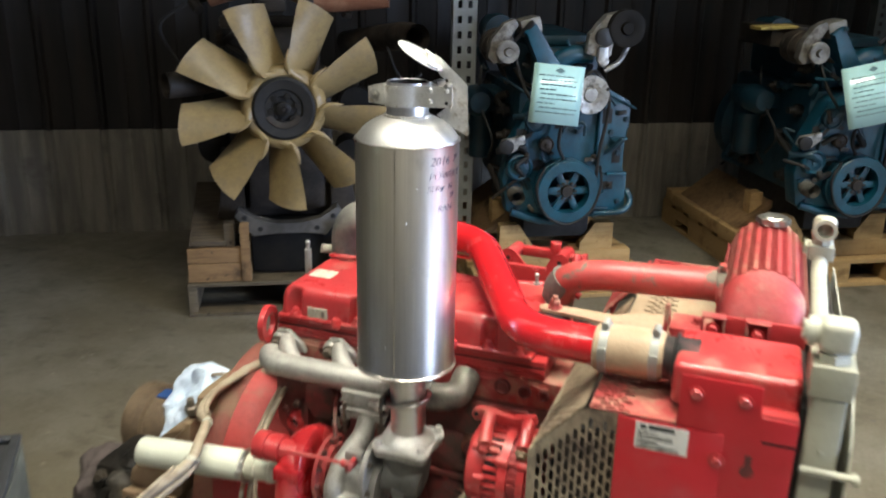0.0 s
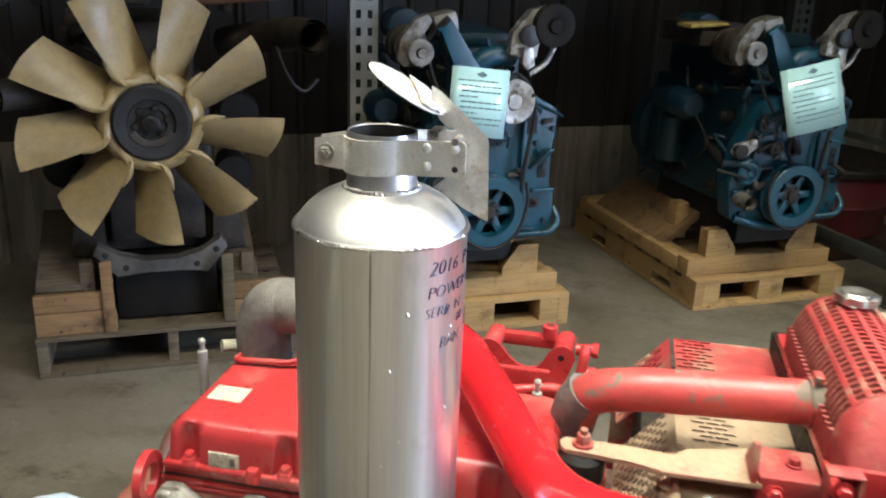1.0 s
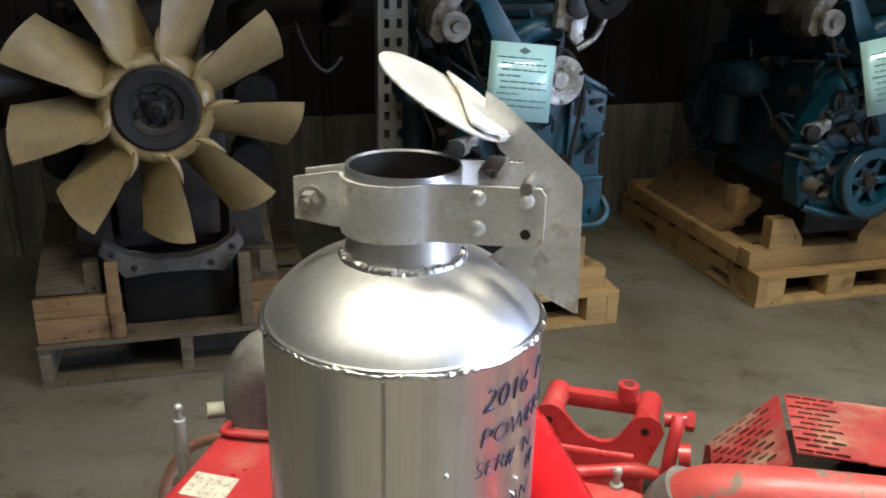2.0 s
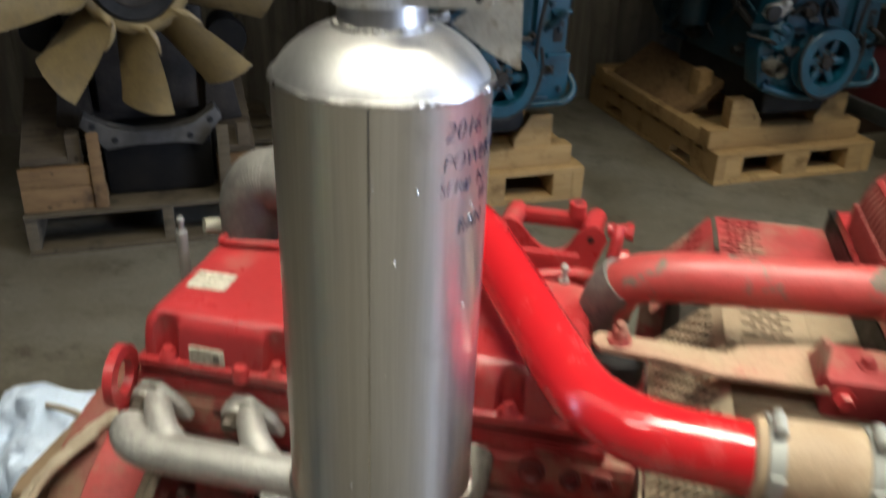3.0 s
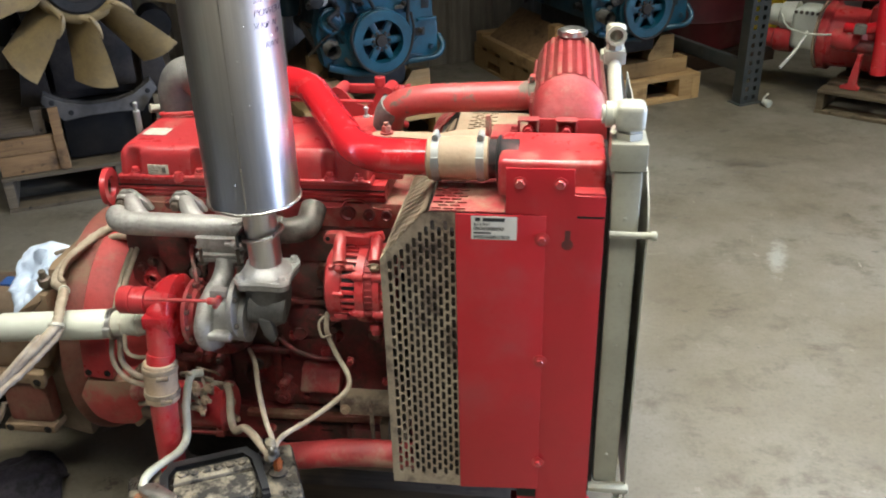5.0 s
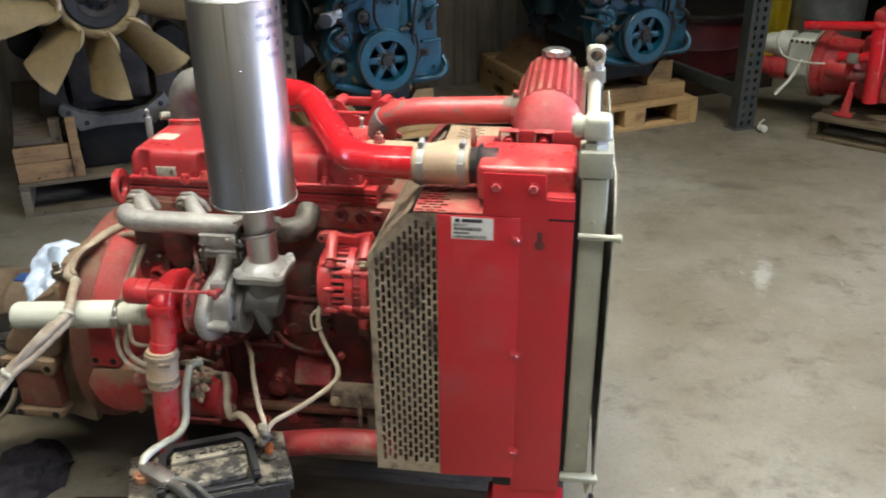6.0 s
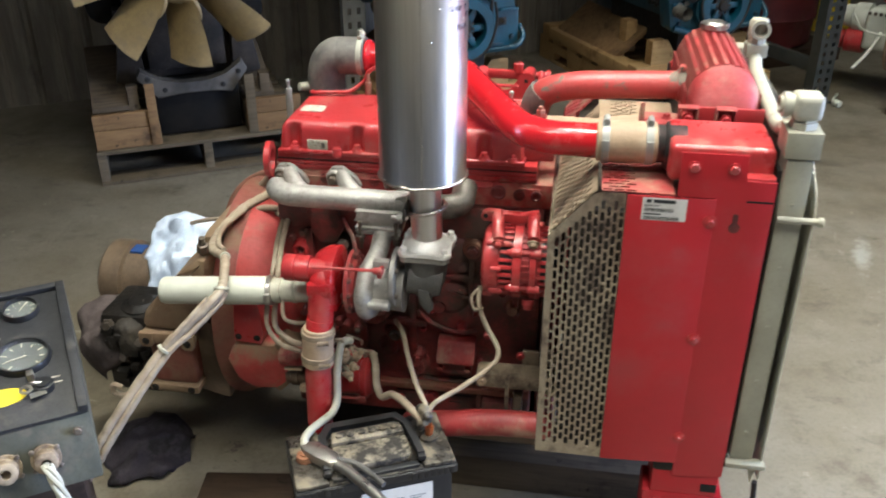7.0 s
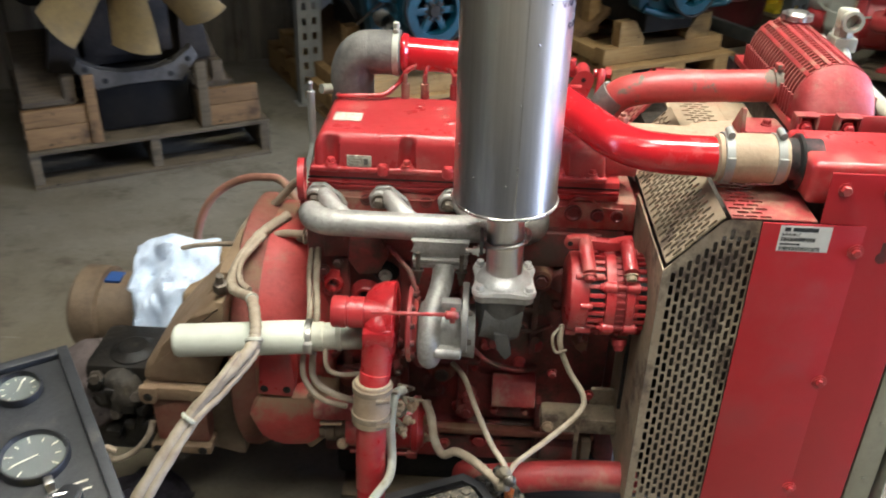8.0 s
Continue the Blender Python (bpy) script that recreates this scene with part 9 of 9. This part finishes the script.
# ---- control box ----
CM = pose(-1.132, 1.150, 0.0, 0, 0, 35)
tilt = pose(0, 0, 0.741) @ pose(0, 0, 0, 8.0, 0, 0)
CB2 = thing("control_box", CM, "grey-green engine control box with a black gauge panel", "control box")
bm = new_bm()
prism(bm, [(0.004, 0.735), (-0.358, 0.686), (-0.392, 0.575), (-0.03, 0.56), (0.004, 0.60)], "yz", -0.42, 0.004, 0.004)
part("housing", bm, M_BOXGREEN, CB2)
bm = new_bm()
box(bm, -0.42, 0.002, -0.362, 0.0, -0.004, 0.003, 0.0015, tilt)
FACE = part("gauge_panel", bm, M_PANEL, CB2, "scuffed black gauge panel")
bm = new_bm()
box(bm, -0.012, 0.004, -0.362, 0.004, 0.003, 0.014, 0.002, tilt)
box(bm, -0.42, -0.0122, -0.012, 0.004, 0.003, 0.014, 0.002, tilt)
part("raised_rim", bm, M_PANEL, CB2)


def gauge(x, y, r, angle):
    c = tilt @ Vector((x, y, 0.0032))
    n = tilt.to_3x3() @ Vector((0, 0, 1))
    g = part("gauge", lathe(new_bm(), c, n, [(0, r), (0.010, r), (0.013, r * 0.97), (0.013, r * 0.90), (0.006, r * 0.88), (0.004, r * 0.86)], 36), M_BLACKPL, CB2, "round gauge with a black bezel")
    part("dial", lathe(new_bm(), c + n * 0.0035, n, [(0, r * 0.88), (0.0006, r * 0.87), (0.0006, 0.0002)], 32), M_DIAL, g)
    bm = new_bm()
    for k in range(9):
        q = radians(225 - k * 33.75)
        m = tilt @ pose(x, y, 0.0084, 0, 0, math.degrees(q))
        box(bm, r * 0.58, r * (0.80 if k % 2 == 0 else 0.72), -r * 0.017, r * 0.017, -0.0004, 0.0003, 0.0, m)
    m = tilt @ pose(x, y, 0.0090, 0, 0, angle)
    box(bm, -r * 0.12, r * 0.62, -r * 0.02, r * 0.02, -0.0003, 0.0004, 0.0, m)
    part("scale_and_needle", bm, M_LABEL, g)
    gl = part("glass", lathe(new_bm(), c + n * 0.0102, n, [(0, r * 0.9), (0.001, r * 0.88), (0.0012, 0.0002)], 32), M_GLASS, g)
    gl.visible_shadow = False


gauge(-0.078, -0.058, 0.033, 60)
gauge(-0.172, -0.062, 0.033, 120)
gauge(-0.084, -0.196, 0.047, 190)
gauge(-0.20, -0.20, 0.036, 150)
for x, y in ((-0.135, -0.105), (-0.22, -0.112)):
    bm = new_bm()
    lathe(bm, tilt @ Vector((x, y, 0.003)), tilt.to_3x3() @ Vector((0, 0, 1)), [(0, 0.010), (0.004, 0.010), (0.006, 0.007), (0.009, 0.004), (0.0095, 0.0002)], 18)
    part("warning_lamp", bm, M_LAMPRED, CB2, "red warning lamp")
for x, y, w in ((-0.135, -0.125, 0.035), (-0.04, -0.262, 0.020), (-0.036, -0.276, 0.016), (-0.07, -0.262, 0.02)):
    part("panel_print", box(new_bm(), x - w / 2, x + w / 2, y - 0.0015, y + 0.0015, 0.0031, 0.0035, 0.0, tilt), M_LABEL, FACE)
bm = new_bm()
el = [(-0.125 + 0.040 * math.cos(a), -0.285 + 0.021 * math.sin(a)) for a in (2 * math.pi * k / 32 for k in range(32))]
prism(bm, el, "xy", 0.0032, 0.0042, 0.0, tilt)
part("yellow_tag", bm, M_YELLOW, CB2, "yellow oval tag")
bm = new_bm()
n3 = tilt.to_3x3() @ Vector((0, 0, 1))
lathe(bm, tilt @ Vector((-0.058, -0.285, 0.003)), n3, [(0, 0.017), (0.012, 0.017), (0.013, 0.012), (0.016, 0.012), (0.016, 0.0002)], 24)
SW = part("key_switch", bm, M_BLACKPL, CB2)
bm = new_bm()
ring(bm, tilt @ Vector((-0.085, -0.29, 0.013)), n3, 0.006, 0.011, 0.002, 18)
box(bm, -0.104, -0.078, -0.312, -0.300, 0.012, 0.0135, 0.0005, tilt @ pose(-0.02, 0.01, 0, 0, 0, 8))
rod(bm, tilt @ Vector((-0.058, -0.285, 0.016)), tilt @ Vector((-0.076, -0.282, 0.018)), 0.003, seg=8)
box(bm, -0.082, -0.070, -0.262, -0.246, 0.004, 0.02, 0.003, tilt)
part("keys", bm, M_STEEL, SW, "bunch of keys")
part("display_bezel", box(new_bm(), -0.30, -0.175, -0.315, -0.235, 0.0035, 0.016, 0.006, tilt), M_BEIGE, CB2)
part("display", box(new_bm(), -0.285, -0.205, -0.30, -0.25, 0.0165, 0.0172, 0.0, tilt), M_SCREEN, CB2, "small green display")
bm = new_bm()
lathe(bm, tilt @ Vector((-0.19, -0.338, 0.003)), n3, [(0, 0.013), (0.01, 0.013), (0.011, 0.016), (0.02, 0.016), (0.023, 0.010), (0.023, 0.0002)], 20)
part("stop_button", bm, M_LAMPRED, CB2, "red stop button")
for x in (-0.075, -0.135):
    bm = new_bm()
    c = Vector((x, -0.377, 0.633))
    ax = Vector((0, -1, 0.3))
    lathe(bm, c, ax, [(0, 0.024), (0.006, 0.024), (0.007, 0.019), (0.028, 0.018), (0.030, 0.015), (0.03, 0.008), (0.012, 0.008)], 24)
    CN = part("connector", bm, M_GUARD, CB2, "dirty round socket connector")
    several("flange_screw", [lathe(new_bm(), c + Vector((dx, 0, dz)), ax, [(0.004, 0.0045), (0.009, 0.0045), (0.010, 0.003), (0.010, 0.0002)], 8) for dx, dz in ((-0.019, 0.019), (0.019, 0.019), (-0.019, -0.019), (0.019, -0.019))], M_BOLT, CN)
for k in range(4):
    pts = []
    for i in range(9):
        f = i / 8
        q = 2.2 * math.pi * f + k * math.pi / 2
        pts.append((-0.075 + 0.030 * f + 0.006 * math.cos(q), -0.405 - 0.030 * math.sin(f * 2.2) + 0.006 * math.sin(q), 0.640 - 0.16 * f ** 1.4))
    part("connector_lead", cable(new_bm(), pts, 0.0042, 8, 4), M_PALE, CB2, "twisted pale lead")
bm = new_bm()
bolt(bm, (-0.02, -0.371, 0.665), (0, -1, 0.3), 0.006, 0.006)
part("housing_bolt", bm, M_BOLT, CB2)
STAND = thing("box_stand", CM, "dark timber stand under the control box", "stand")
part("post", box(new_bm(), -0.40, -0.03, -0.34, -0.03, 0.0, 0.555, 0.006), M_WOODDARK, STAND)
part("foot_block", box(new_bm(), -0.029, 0.035, -0.34, -0.18, 0.0, 0.30, 0.004), M_WOODDARK, STAND)


# ---- cloths ----
def cloth(name, m, w, d, amp, drop, seed, material, label, ragged=0.18):
    rnd = random.Random(seed)
    bm = new_bm()
    n = 26
    off = Vector((rnd.uniform(0, 50), rnd.uniform(0, 50), 0))
    rows = []
    for i in range(n):
        rowv = []
        for j in range(n):
            s, t = i / (n - 1) * 2 - 1, j / (n - 1) * 2 - 1
            rr = math.hypot(s, t)
            edge = 1 - 0.9 * max(0.0, ragged - 0.18) * (s * t) ** 2 + ragged * noise.noise(Vector((math.atan2(t, s) * 1.4, 0, seed)) + off)
            p = Vector((s * w * edge, t * d * edge, 0))
            f = noise.fractal(Vector((p.x * 14, p.y * 14, seed)) + off, 0.8, 2.1, 5)
            ridge = 1 - abs(noise.noise(Vector((p.x * 11, p.y * 9, seed + 3)) + off)) * 2
            z = amp * (0.45 * f + 0.6 * ridge) - drop * rr * rr
            rowv.append(bm.verts.new((p.x, p.y, z)))
        rows.append(rowv)
    for i in range(n - 1):
        for j in range(n - 1):
            bm.faces.new((rows[i][j], rows[i + 1][j], rows[i + 1][j + 1], rows[i][j + 1]))
    low = min(v.co.z for v in bm.verts)
    o = solo(name, bm, material, label, "cloth", m)
    sd = o.modifiers.new("thickness", "SOLIDIFY")
    sd.thickness = 0.003
    sd.offset = 1
    o.data.polygons.foreach_set("use_smooth", [True] * len(o.data.polygons))
    return o


cloth("cloth", pose(-1.200, 1.765, 0.480, 46, -4, 8), 0.100, 0.125, 0.050, 0.045, 5, M_CLOTH, "crumpled pale blue cloth thrown over the gearbox")
cloth("cloth", pose(-1.318, 1.500, 0.392, 48, -24, 15), 0.075, 0.095, 0.040, 0.06, 8, M_MAUVE, "dirty mauve cloth over the black pump")
cloth("cloth", pose(-1.225, 1.498, 0.418, 50, -6, 8), 0.055, 0.070, 0.040, 0.05, 14, M_OILRAG, "oil-soaked black rag over the pump")
cloth("cloth", pose(-1.245, 1.520, 0.030, 0, 0, 20), 0.115, 0.130, 0.034, 0.030, 11, M_RAG, "dark oily rag lying on the floor", 0.48)
